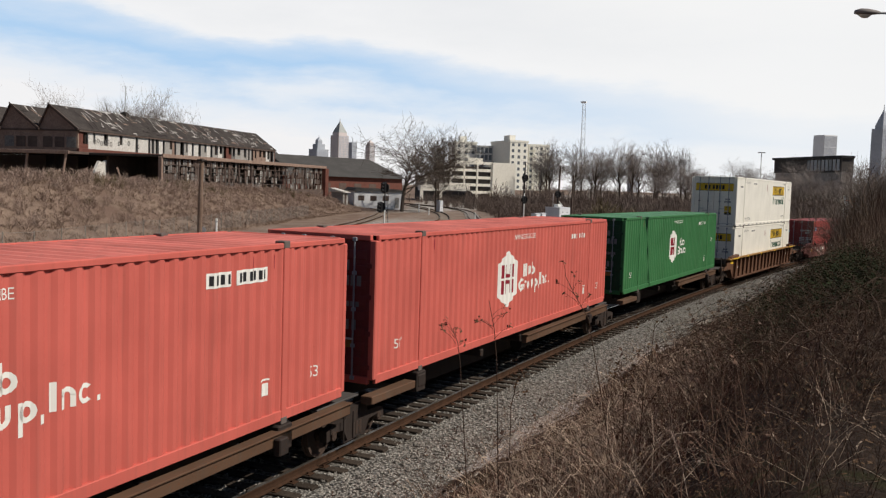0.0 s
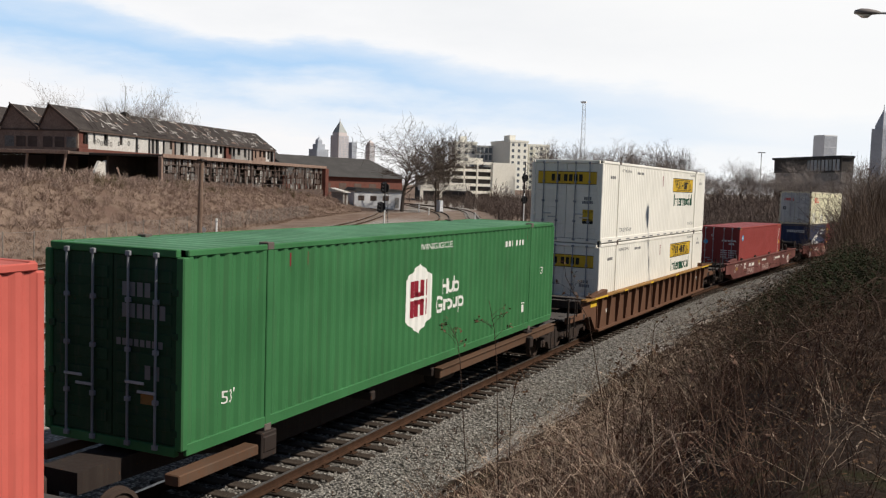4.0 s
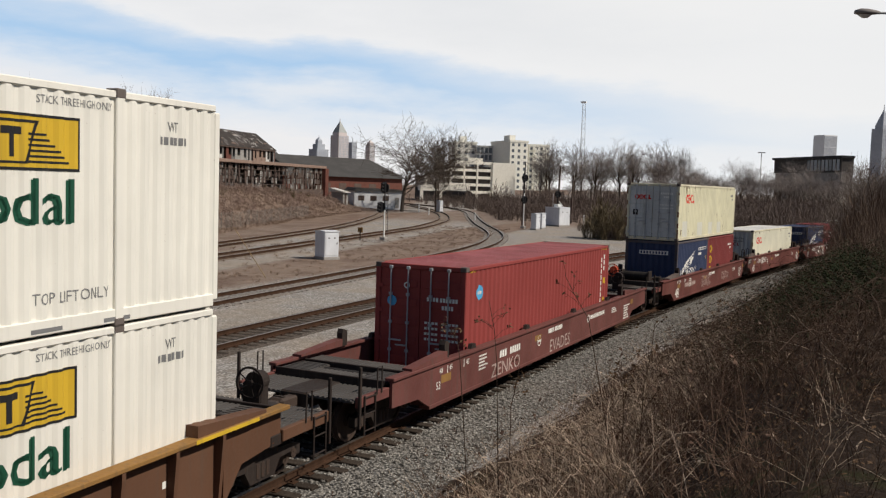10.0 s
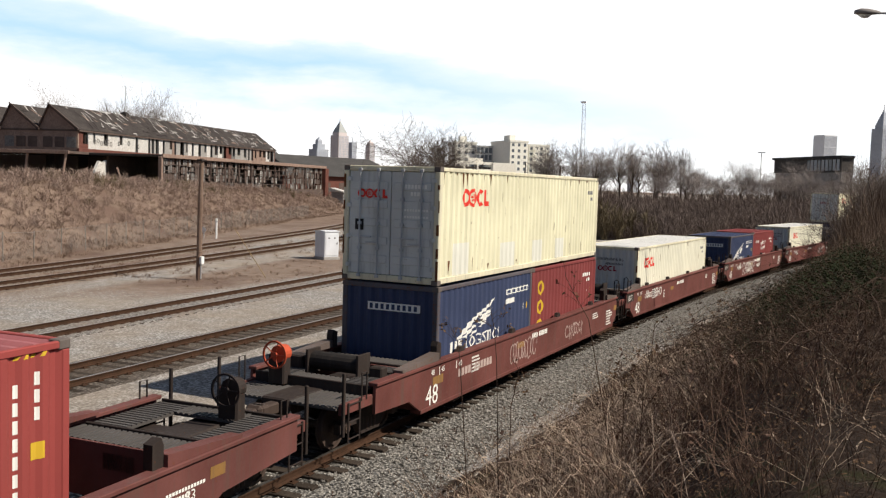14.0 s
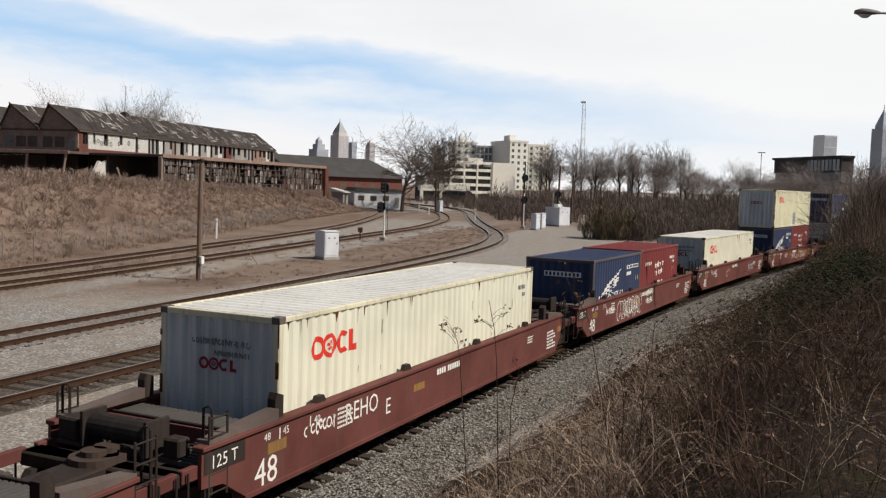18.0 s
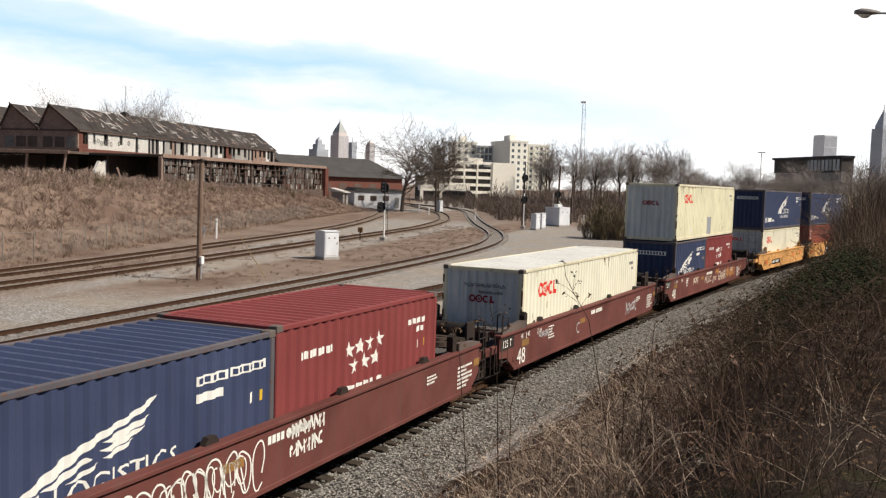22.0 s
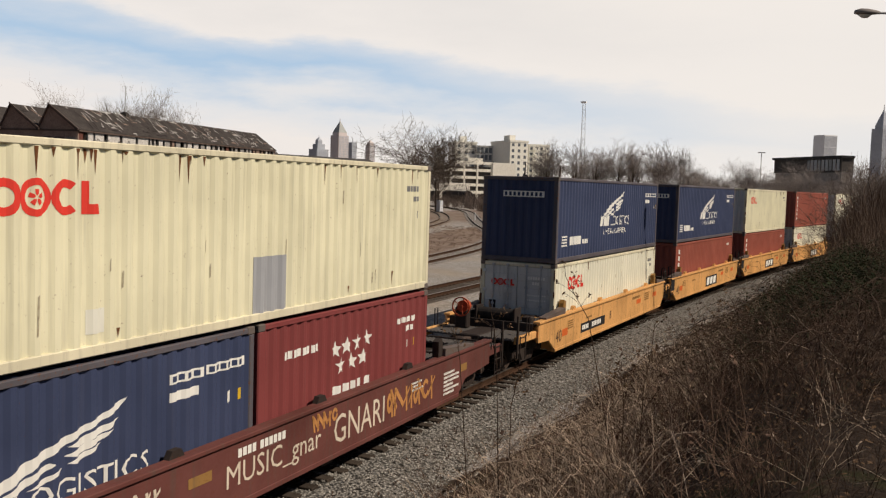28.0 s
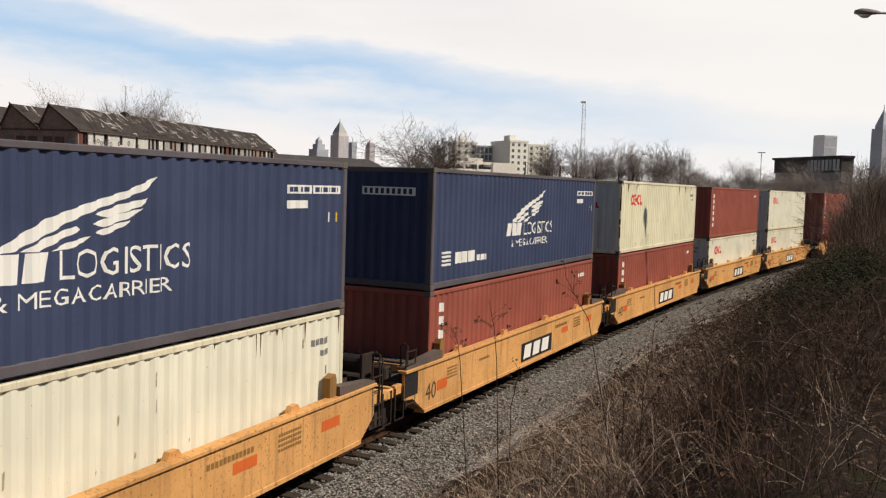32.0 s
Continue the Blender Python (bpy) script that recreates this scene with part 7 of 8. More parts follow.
# tank wagon standing far along the yard track
tw = thing("tank_wagon", pose(-91.5, 256.5, 0, 0, 0, 52), "dark tank wagon with white end far up the yard", "freight wagon")
part("tank", Geo().tube([(0, -6.4, 2.3), (0, -6.1, 2.3), (0, 6.1, 2.3), (0, 6.4, 2.3)], 1.35, n=18), M["grime"], tw)
part("tank_end", Geo().disc((0, 6.5, 2.3), 1, 1.2, .3, 18), M["white"], tw)
part("frame", Geo().box(-1.2, 1.2, -7, 7, .7, 1.0), M["grime"], tw)
for e in (-4.6, 4.6):
    part("bogie", Geo().box(-1.1, 1.1, e - 1.2, e + 1.2, .1, .8, .1), M["grime"], tw)

# ---------------------------------------------------------------- yard furniture
def signal(at, h, label, heads):
    s = thing("railway_signal", at, label, "railway signal", "railway signals")
    part("base", Geo().box(-.3, .3, -.3, .3, -.2, .22, .04), M["concrete"], s)
    part("mast", Geo().tube([(0, 0, .1), (0, 0, h * .52)], .07, n=10), M["white"], s, "white lower mast")
    part("upper_mast", Geo().tube([(0, 0, h * .52), (0, 0, h)], .06, n=10), M["black"], s)
    g = Geo()
    for dy in (-.2, .2):
        g.tube([(dy, .25, .2), (dy, .2, h * .9)], .018, n=4)
    for k in range(int(h * .9 / .32)):
        g.tube([(-.2, .24, .4 + .32 * k), (.2, .24, .4 + .32 * k)], .012, n=4)
    part("ladder", g, M["black"], s)
    for z, dx in heads:
        hd = part("signal_head", Geo().box(-.24 + dx, .24 + dx, -.28, -.06, z - .5, z + .5, .1), M["black"], s)
        part("backplate", Geo().disc((dx, -.05, z), 1, .48, .02, 18), M["black"], s)
        for k in (-.26, .06, .34):
            part("lens_hood", Geo().tube([(dx, -.28, z + k), (dx, -.55, z + k)], .1, n=10, cap=False), M["black"], hd)
    return s


signal(pose(-28.0, 76.6, -.1, 0, 0, -10), 5.3, "two-headed signal on a white mast", ((4.75, 0.0), (2.95, -.35)))
signal(pose(-26.4, 114.3, -.1, 0, 0, -10), 8.5, "tall two-headed signal on a white mast", ((6.4, 0.05), (3.6, .05)))
signal(pose(-25.4, 127.0, -.1, 0, 0, -10), 5.2, "short signal beside the relay hut", ((4.4, 0.0),))


def pole(at, h, r, label, mat):
    p = thing("utility_pole", at, label, "pole", "poles")
    part("shaft", Geo().tube([(0, 0, -.3), (.02, 0, h * .5), (.09 * h / 6, 0, h)], r, r * .7, n=10), mat, p)
    return p


M["pole_wood"] = rough_stuff("weathered_pole", ((0.20, 0.135, 0.10), (0.27, 0.19, 0.145), (0.11, 0.075, 0.058)), 2, 16)
pp = pole(pose(-19.9, 38.6, -.1), 6.1, .15, "weathered leaning wooden pole with a small box", M["pole_wood"])
part("meter_box", Geo().box(.12, .26, -.14, .1, .75, 1.15, .02), M["white"], pp)
part("conduit", Geo().tube([(.16, -.05, 0), (.16, -.05, .8)], .03, n=5), M["galv"], pp)
part("cap_plate", Geo().box(-.05, .25, -.2, .2, 5.95, 6.05, .01), M["steel_dark"], pp)
part("guy_marker", Geo().tube([(2.3, 2.6, 0), (1.2, 1.3, 2.6)], .02, n=4), M["straw"], pp)
pole(pose(-27.0, 133.1, -.1), 8.5, .17, "dark weathered wooden line pole", M["timber_shade"])
pole(pose(-26.8, 140.3, -.1), 7.3, .17, "dark weathered wooden line pole", M["timber_shade"])
pole(pose(-27.4, 117.0, -.1), 7.4, .13, "dark weathered wooden line pole", M["timber_shade"])


def cabinet(at, w, d, h, label, mat=None):
    c = thing("relay_cabinet", at, label, "cabinet", "trackside cabinets")
    part("plinth", Geo().box(-w / 2 - .06, w / 2 + .06, -d / 2 - .06, d / 2 + .06, -.2, .1, .02), M["concrete"], c)
    part("body", Geo().box(-w / 2, w / 2, -d / 2, d / 2, .1, h - .06, .02), mat or M["cab_grey"], c)
    part("lid", Geo().prism([(-w / 2 - .05, h - .06), (w / 2 + .05, h - .06), (w / 2 + .05, h - .02), (0, h + .03), (-w / 2 - .05, h - .02)], 1, -d / 2 - .05, d / 2 + .05), mat or M["cab_grey"], c)
    part("door", Geo().box(w / 2, w / 2 + .02, -d / 2 + .06, d / 2 - .06, .2, h - .15, .008), mat or M["cab_grey"], c)
    part("handle", Geo().box(w / 2 + .02, w / 2 + .05, d / 2 - .2, d / 2 - .14, h * .5, h * .5 + .16, .008), M["black"], c)
    for yy in (-d * .2, d * .2):
        part("vent", Geo().box(w / 2 + .02, w / 2 + .026, yy - .06, yy + .06, h * .72, h * .76), M["black"], c)
    return c


M["cab_grey"] = painted("light_grey_enamel", (0.66, 0.68, 0.71), 0.05, 0.12, 0.02, 0.45)
cabinet(pose(-21.55, 54.6, -.1, 0, 0, -26), 1.15, 1.15, 1.85, "light grey steel trackside cabinet")
cabinet(pose(-23.9, 111.4, -.1, 0, 0, -20), .8, .9, 2.0, "slim light grey trackside cabinet")
cabinet(pose(-24.2, 115.0, -.1, 0, 0, -20), .8, .9, 2.0, "slim light grey trackside cabinet")
rh = cabinet(pose(-25.2, 126.4, -.1, 0, 0, -25), 2.6, 2.3, 2.6, "grey steel relay hut with roof vents")
part("roof_vent", Geo().box(-.4, .4, -.4, .4, 2.6, 3.0, .05), M["white"], rh)
part("stay", Geo().tube([(.2, 0, 3.4), (.9, .3, 2.5)], .05, n=5), M["white"], rh)
part("aerial", Geo().tube([(-.9, 0, 2.6), (-.9, 0, 4.4)], .03, n=5), M["white"], rh)
cabinet(pose(-59.2, 165.0, -.1, 0, 0, -20), .9, .9, 2.2, "small white trackside cabinet")
for xx, yy, h in ((-39.2, 66.5, 1.75), (-60.5, 158.0, 1.5), (-25.0, 131.0, 1.4), (-24.0, 137, 1.4), (-40, 133, 1.2), (-55, 150, 1.1)):
    b = thing("marker_post", pose(xx, yy, -.12 + float(ground_z(xx, yy)) + .12), "white painted marker post", "post", "marker posts")
    part("post", Geo().tube([(0, 0, -.2), (0, 0, h)], .09, n=8), M["white"], b)
    part("band", Geo().tube([(0, 0, h - .35), (0, 0, h - .2)], .095, n=8), M["galv"], b)
sgn = thing("warning_sign", pose(-39.9, 65.7, float(ground_z(-39.9, 65.7))), "small faded diamond sign on a short stake", "sign")
part("stake", Geo().tube([(0, 0, 0), (0, 0, .7)], .03, n=5), M["galv"], sgn)
part("plate", Geo().prism([(-.3, .75), (0, .45), (.3, .75), (0, 1.05)], 1, -.05, -.03), M["white"], sgn)
yb = thing("switch_stand", pose(-28.9, 73.6, -.1), "rusty switch stand with yellow flag", "switch stand")
part("stand", Geo().tube([(0, 0, 0), (0, 0, 1.0)], .05, n=6), M["steel_dark"], yb)
part("flag", Geo().box(-.25, .25, -.02, .02, .7, 1.15, .02), M["sill_rust"], yb)

# chain-link fence at the foot of the bank
M["fence"] = rough_stuff("old_wire", ((0.25, 0.23, 0.21), (0.33, 0.31, 0.28), (0.17, 0.15, 0.135)), 2, 10)
fy = np.arange(26, 118, 3.2)
fx = np.interp(fy, TOE_Y, TOE_X) - 0.6
fence = thing("chain_link_fence", pose(0, 0, 0), "old sagging chain-link fence at the bank foot", "fence")
for i in range(len(fy)):
    z = float(ground_z(fx[i], fy[i]))
    part("post", Geo().tube([(fx[i], fy[i], z - .3), (fx[i] + rnd.uniform(-.05, .05), fy[i], z + 1.75)], .03, n=6), M["fence"], fence)
    if i:
        zz = float(ground_z(fx[i - 1], fy[i - 1]))
        g = Geo()
        a, b = Vector((fx[i - 1], fy[i - 1], zz)), Vector((fx[i], fy[i], z))
        for k in range(12):
            f0, f1 = k / 12, min(1, (k + 6) / 12)
            for s in (0, 1):
                p, q = a.lerp(b, f0), a.lerp(b, f1)
                h0, h1 = (0.1, 1.6 * (f1 - f0) / .5) if s == 0 else (1.65, 1.65 - 1.55 * (f1 - f0) / .5)
                g.tube([p + Vector((0, 0, h0)), q + Vector((0, 0, h1))], .008, n=3, cap=False)
        g.tube([a + Vector((0, 0, 1.68)), b + Vector((0, 0, 1.66))], .012, n=4, cap=False)
        part("wire_mesh", g, M["fence"], fence)

M["lamp_cast"] = painted("lamp_casting", (0.22, 0.20, 0.19), 0.06, 0.2, 0.02, 0.55)
# street lamp whose arm reaches into view
LX, LY, LK = 19.09, 40.92, 1.5
zb = float(ground_z(LX, LY))
LZ = 11.85 - zb
sl = thing("street_lamp", pose(LX, LY, zb), "cobra-head street lamp on a long grey arm", "street lamp", "street lamps")
part("pole", Geo().tube([(0, 0, -.3), (0, 0, LZ - .3)], .13, .08, n=10), M["galv"], sl)
part("arm", Geo().tube([(0, 0, LZ - .6), (-2.5, -.85, LZ), (-5.6, -2.0, LZ + .06), (-8.35, -3.02, LZ)], .065, .045, n=8), M["galv"], sl)
lh = Geo()
wy_ = Vector((-.94, -.34, 0))
sd_ = Vector((-.34, .94, 0))
sec = [(0, .05, .04), (.12, .09, .07), (.3, .15, .10), (.48, .14, .10), (.6, .06, .06)]
ringv = []
for u, w, hgt in sec:
    for k in range(10):
        a = k * .62832
        c = Vector((-8.29, -2.99, LZ)) + (wy_ * u + sd_ * (w * math.cos(a)) + Vector((0, 0, hgt * math.sin(a) * (1.0 if math.sin(a) > 0 else .55)))) * LK
        ringv.append(tuple(c))
lh.add(ringv, [(i * 10 + k, i * 10 + (k + 1) % 10, (i + 1) * 10 + (k + 1) % 10, (i + 1) * 10 + k) for i in range(4) for k in range(10)] + [tuple(range(10))[::-1], tuple(range(40, 50))])
part("lamp_head", lh, M["lamp_cast"], sl, "grey cobra lamp head", smooth=True)
c_ = Vector((-8.29, -2.99, LZ)) + wy_ * .36 * LK
gl = [c_ + (wy_ * (a_ * math.cos(k * .62832)) + sd_ * (b_ * math.sin(k * .62832)) + Vector((0, 0, z_))) * LK for a_, b_, z_ in ((.17, .11, -.05), (.08, .05, -.12)) for k in range(10)]
part("lamp_glass", Geo().add([tuple(q) for q in gl], [(k, (k + 1) % 10, 10 + (k + 1) % 10, 10 + k) for k in range(10)] + [tuple(range(10, 20))]), M["white"], sl, "frosted lamp glass", smooth=True)

# ---------------------------------------------------------------- trees
BIG = (3, 19.0, .66, 6, (7, 4, 4, 4, 3), .34, .45, .95)
BIG2 = (11, 17.0, .50, 6, (9, 5, 4, 4, 4), .42, .40, .66)
MID = (5, 12.0, .50, 6, (8, 4, 4, 3, 3), .48, .38, .62)
MID2 = (8, 12.0, .60, 6, (8, 5, 4, 3, 3), .42, .36, .72)
TALL = (13, 15.0, .38, 6, (10, 5, 4, 3, 2), .60, .30, .42)
TALL2 = (14, 14.0, .45, 6, (11, 5, 4, 3, 2), .58, .26, .46)
SMALL = (17, 6.0, .46, 6, (8, 4, 4, 3, 2), .40, .30, .7)
rt = random.Random(21)


def plant(kind, xx, yy, z, wide, high, label, turn=None):
    t = bare_tree(kind, pose(xx, yy, z, 0, 0, rt.uniform(0, 360) if turn is None else turn), label)
    t.scale = (wide, wide, high)


plant(BIG, -65.0, 160.1, .0, 1.15, .94, "large bare tree with wide spreading limbs", 239)
plant(BIG2, -60.6, 166.5, .1, .85, .95, "large dense bare tree beside the track")
plant(MID2, -67.5, 184, .2, 1.0, 1.0, "bare tree behind the white hut")
# behind the factory
for xx, yy, s, k in ((-118, 128, 1.0, MID2), (-124, 150, 1.05, MID), (-112, 146, 1.08, MID2), (-114, 142, .95, MID), (-128, 118, .9, MID), (-122, 165, 1.0, MID2)):
    plant(k, xx, yy, 3.4, s * .85, s * 1.42, "bare tree behind the derelict factory")
# skyline trees to the north
for i in range(30):
    xx = -82 + i * 3.5 + rt.uniform(-3, 3)
    yy = 318 - i * 1.1 + rt.uniform(-14, 14)
    s = rt.uniform(.85, 1.15) if i < 15 else rt.uniform(.7, .95)
    plant((TALL, TALL2)[i % 2] if i < 15 else (MID, TALL2, MID2)[i % 3], xx, yy, 1, s * 1.15, s, "slim bare tree in the far tree line")
for xx, yy, s in ((-26, 262, 1.25), (-22, 268, 1.0), (-12, 262, 1.0), (-5, 270, 1.15), (1, 262, 1.0), (6, 282, 1.1), (24, 300, 1.1), (33, 310, 1.2), (40, 290, 1.2), (-38, 280, .95), (-1, 258, 1.0), (5, 256, 1.05), (10, 262, .95), (15, 258, 1.0), (-17, 258, .9),
                  (20, 266, .9), (-30, 250, .85), (-8, 246, .9), (3, 244, .85), (8, 248, .9), (12, 240, .8), (18, 248, .85), (24, 254, .9), (-3, 276, 1.0)):
    plant(MID2 if s > 1.05 else MID, xx, yy, 1, s * .85, s * .8, "bare tree on the northern rise")
# small trees that close in on the line where the bank falls away, placed and sized to fit the camera's view
for s_, d_, h_ in ((50, 6.8, .62), (57, 7.0, .85), (63, 8.6, .95), (70, 7.2, 1.0), (47, 9.2, .7), (43, 9.6, .62), (80, 5.4, 1.1), (54, 10.5, .9), (88, 6, 1.2), (66, 10.5, 1.1), (38, 10.2, .5)):
    m = on_line(s_, d_).translation
    plant(SMALL, m.x, m.y, float(ground_z(m.x, m.y)), h_, h_, "small bare tree on the overgrown bank")

# ---------------------------------------------------------------- far woods, thickets
rw = random.Random(4)


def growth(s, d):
    """Height of the growth on the near bank, s metres along the line and d metres from it: low brambles first, then
    taller scrub that closes in on the line. Heights and starts are fitted to the camera's view.
    """
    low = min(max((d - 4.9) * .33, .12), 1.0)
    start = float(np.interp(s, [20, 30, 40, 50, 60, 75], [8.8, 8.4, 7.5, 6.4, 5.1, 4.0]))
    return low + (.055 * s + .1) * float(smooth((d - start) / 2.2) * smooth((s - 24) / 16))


wood_bits = []
for k in range(4):
    w, f = tree_geo(40 + k, 10, .5, 4, kids=(8, 4, 3, 2))
    b = len(w.v)
    w.add(f.v, f.f)
    wood_bits.append(w)
places = []
for i in range(120):
    a = rw.uniform(-14, 40)                             # degrees to the left of +y
    r = rw.uniform(330, 620)
    xx, yy = 9 - r * math.sin(radians(a)), r * math.cos(radians(a))
    if -135 < xx < -82 and 270 < yy < 420:
        continue
    s = rw.uniform(.8, 1.3)
    places.append((rw.randrange(4), xx, yy, float(ground_z(xx, yy)) - .3, rw.uniform(0, 6.28), s * 1.5, s))
scatter(wood_bits, places, "far_woods", "bare winter woods along the skyline, paled for haze", "woods", M["haze_twig"])

bush_dense = [shrub(80 + k, 40, 14, .013).mesh("bush", M["olive_brush"]) for k in range(2)]
bush_bits = [shrub(60 + k, 16, 8, .013) for k in range(5)]
places = []


def put_bush(xx, yy, s, h):
    places.append((rw.randrange(5), xx, yy, float(ground_z(xx, yy)), rw.uniform(0, 6.28), s, h))


for i in range(1500):                                    # scrub north of the yard, beyond the relay hut
    yy = rw.uniform(112, 215)
    xx = rw.uniform(-19 - (yy - 112) * .12, 14 + (yy - 112) * .3)
    d = float(off_line(xx, yy))
    if abs(d) < 3.2:
        continue
    hh = rw.uniform(1.3, 3.2) * (1.25 if yy > 150 else .35 + .65 * min(1, (yy - 112) / 22)) * (.55 + .9 * noise.noise(Vector((xx * .09, yy * .05, 3.3))) + .45)
    put_bush(xx, yy, hh * .8, hh)
for i in range(800):                                     # higher scrub and saplings towards the north
    yy = rw.uniform(205, 330)
    xx = rw.uniform(-75 + (yy - 205) * .1, 30 + (yy - 205) * .4)
    if abs(float(off_line(xx, yy))) < 5:
        continue
    hh = rw.uniform(2.6, 5.4) * (1.0 + .8 * noise.noise(Vector((xx * .06, yy * .05, 7.1))))
    put_bush(xx, yy, hh * .7, hh)
for i in range(420):                                     # scrub right of the bending yard track
    yy = rw.uniform(138, 215)
    xx = float(np.interp(yy, [138, 175, 200, 215], [-42, -57, -71, -86])) + 4 + rw.random() ** 1.5 * 34
    hh = rw.uniform(1.2, 3.0)
    put_bush(xx, yy, hh * .9, hh)
for i in range(520):                                     # scrub before the shed and garage
    yy = rw.uniform(185, 300)
    xx = rw.uniform(-105, -20)
    if xx < -60 and yy < 225:
        continue
    dx = xx + 60 - (180 - yy) * .8
    if abs(dx) < 9 and yy < 240 or (xx < -74 and yy < 200):
        continue
    hh = rw.uniform(1.4, 3.4)
    put_bush(xx, yy, hh * .9, hh)
for i in range(330):                                     # bushes between the relay hut and the main line
    yy = rw.uniform(97, 132)
    xx = rw.uniform(-13.5 + (yy - 97) * -.06, float(np.interp(yy, [85, 115, 150], [-6.5, -.8, 8.5])))
    hh = rw.uniform(1.4, 3.2) * (.7 + .3 * min(1, (yy - 95) / 12))
    put_bush(xx, yy, hh * .95, hh)
scatter(bush_bits, places, "scrub", "dense leafless brown scrub and brambles", "scrub", M["brush"])

olive = []
for xx, yy, hh in ((-12.6, 97.5, 4.1), (-11.2, 98.6, 3.6), (-13.6, 99.4, 3.2), (-9.8, 99.5, 3.3), (-8.4, 100.5, 2.9), (-12.0, 96.4, 2.4), (-10.4, 97.0, 2.6), (-14.2, 98.0, 2.0)):
    ob = single("bush", bush_dense[len(olive) % 2], [], pose(xx, yy, float(ground_z(xx, yy)), 0, 0, rw.uniform(0, 360)), "dense olive brown bush at the yard's edge", "bush", "dense bushes")
    ob.scale = (hh * .95, hh * .95, hh)
    olive.append(ob)

# tangled brush on the left bank
bank_bits = [shrub(110 + k, 14, 6, .016, .8) for k in range(5)]
places = []
for i in range(2300):
    yy = rw.uniform(22, 178)
    e = rw.uniform(.2, 15.5)
    xx = float(np.interp(yy, TOE_Y, TOE_X)) - e / .93
    thick = .5 + .9 * noise.noise(Vector((xx * .11, yy * .06, 1.7))) + .25 * (e > 9)
    hh = max(.22, rw.uniform(.35, .95) * (.55 + max(0, thick)))
    if e < 3:
        hh *= .55
    places.append((rw.randrange(5), xx, yy, float(ground_z(xx, yy)), rw.uniform(0, 6.28), hh * 1.5, hh))
scatter(bank_bits, places, "bank_brush", "tangled leafless brush over the embankment", "brush", M["bank_brush"])
dark_places = []
for i in range(260):                                     # darker growth along the crest
    yy = rw.uniform(30, 165)
    xx = float(np.interp(yy, TOE_Y, TOE_X)) - rw.gauss(11.0, 1.8) / .93
    if noise.noise(Vector((yy * .06, 4.2, 0))) < -.12:
        continue
    hh = rw.uniform(.4, 1.25)
    dark_places.append((rw.randrange(5), xx, yy, float(ground_z(xx, yy)), rw.uniform(0, 6.28), hh * 1.25, hh))
scatter(bank_bits, dark_places, "crest_brush", "dark olive brambles along the crest of the bank", "brush", M["olive_brush"])

# dry grass over the left bank and yard edge
blade_bits = []
for k in range(4):
    g = Geo()
    r2 = random.Random(90 + k)
    for _ in range(16):
        a, d = r2.uniform(0, 6.28), r2.uniform(0, .5)
        x0, y0 = d * math.cos(a), d * math.sin(a)
        tx, ty = r2.uniform(-.4, .4), r2.uniform(-.4, .4)
        b = r2.uniform(0, 3.14)
        wx, wy = .022 * math.cos(b), .022 * math.sin(b)
        h = r2.uniform(.5, 1)
        g.add([(x0 - wx, y0 - wy, -.05), (x0 + wx, y0 + wy, -.05), (x0 + tx * .4 + wx * .6, y0 + ty * .4 + wy * .6, h * .6), (x0 + tx, y0 + ty, h), (x0 + tx * .4 - wx * .6, y0 + ty * .4 - wy * .6, h * .6)], [(0, 1, 2, 4), (4, 2, 3)])
    blade_bits.append(g)
places = []
for i in range(5200):
    yy = rw.uniform(22, 150)
    e = rw.uniform(-.8, 17)
    xx = float(np.interp(yy, TOE_Y, TOE_X)) - e / .93
    hh = rw.uniform(.15, .45)
    places.append((rw.randrange(4), xx, yy, float(ground_z(xx, yy)), rw.uniform(0, 6.28), hh * 2.4, hh))
for i in range(900):
    yy = rw.uniform(36, 110)
    xx = rw.uniform(-30 - (yy - 40) * .1, -16.8 - max(0, yy - 60) * .2)
    places.append((rw.randrange(4), xx, yy, float(ground_z(xx, yy)), rw.uniform(0, 6.28), .5, rw.uniform(.1, .25)))
scatter(blade_bits, places, "bank_grass", "dry tan grass on the embankment", "grass", M["straw_bank"])

# ---------------------------------------------------------------- the near bank
fine_bits = [twiggy(160 + k, 14, 1.0, 4, .0038) for k in range(6)]
places, near_places = [], []
for i in range(3600):                                    # shrub belt along the right of the line
    yy = rw.uniform(9, 150)
    d = rw.uniform(3.6, 20) if yy > 34 else rw.uniform(4.3, 12)
    m = on_line(yy, d).translation
    g0 = float(ground_z(m.x, m.y))
    away = math.hypot(m.x - EYE[0], m.y)
    if away < 6:
        continue
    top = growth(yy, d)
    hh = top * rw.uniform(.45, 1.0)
    if hh < .12:
        continue
    if away < 24:
        if rw.random() < .55:
            near_places.append((rw.randrange(6), m.x, m.y, g0, rw.uniform(0, 6.28), hh * 1.1, hh))
    else:
        places.append((rw.randrange(5), m.x, m.y, g0, rw.uniform(0, 6.28), max(.7, hh * .6), hh))
scatter([twiggy(60 + k, 18, .8, 5, .011) for k in range(5)], places, "bank_thicket", "tangled leafless thicket along the railway bank", "thicket", M["thicket"])
scatter(fine_bits, near_places, "bramble_tangle", "fine tangle of bare bramble twigs on the bank", "brambles", M["stem_mid"])

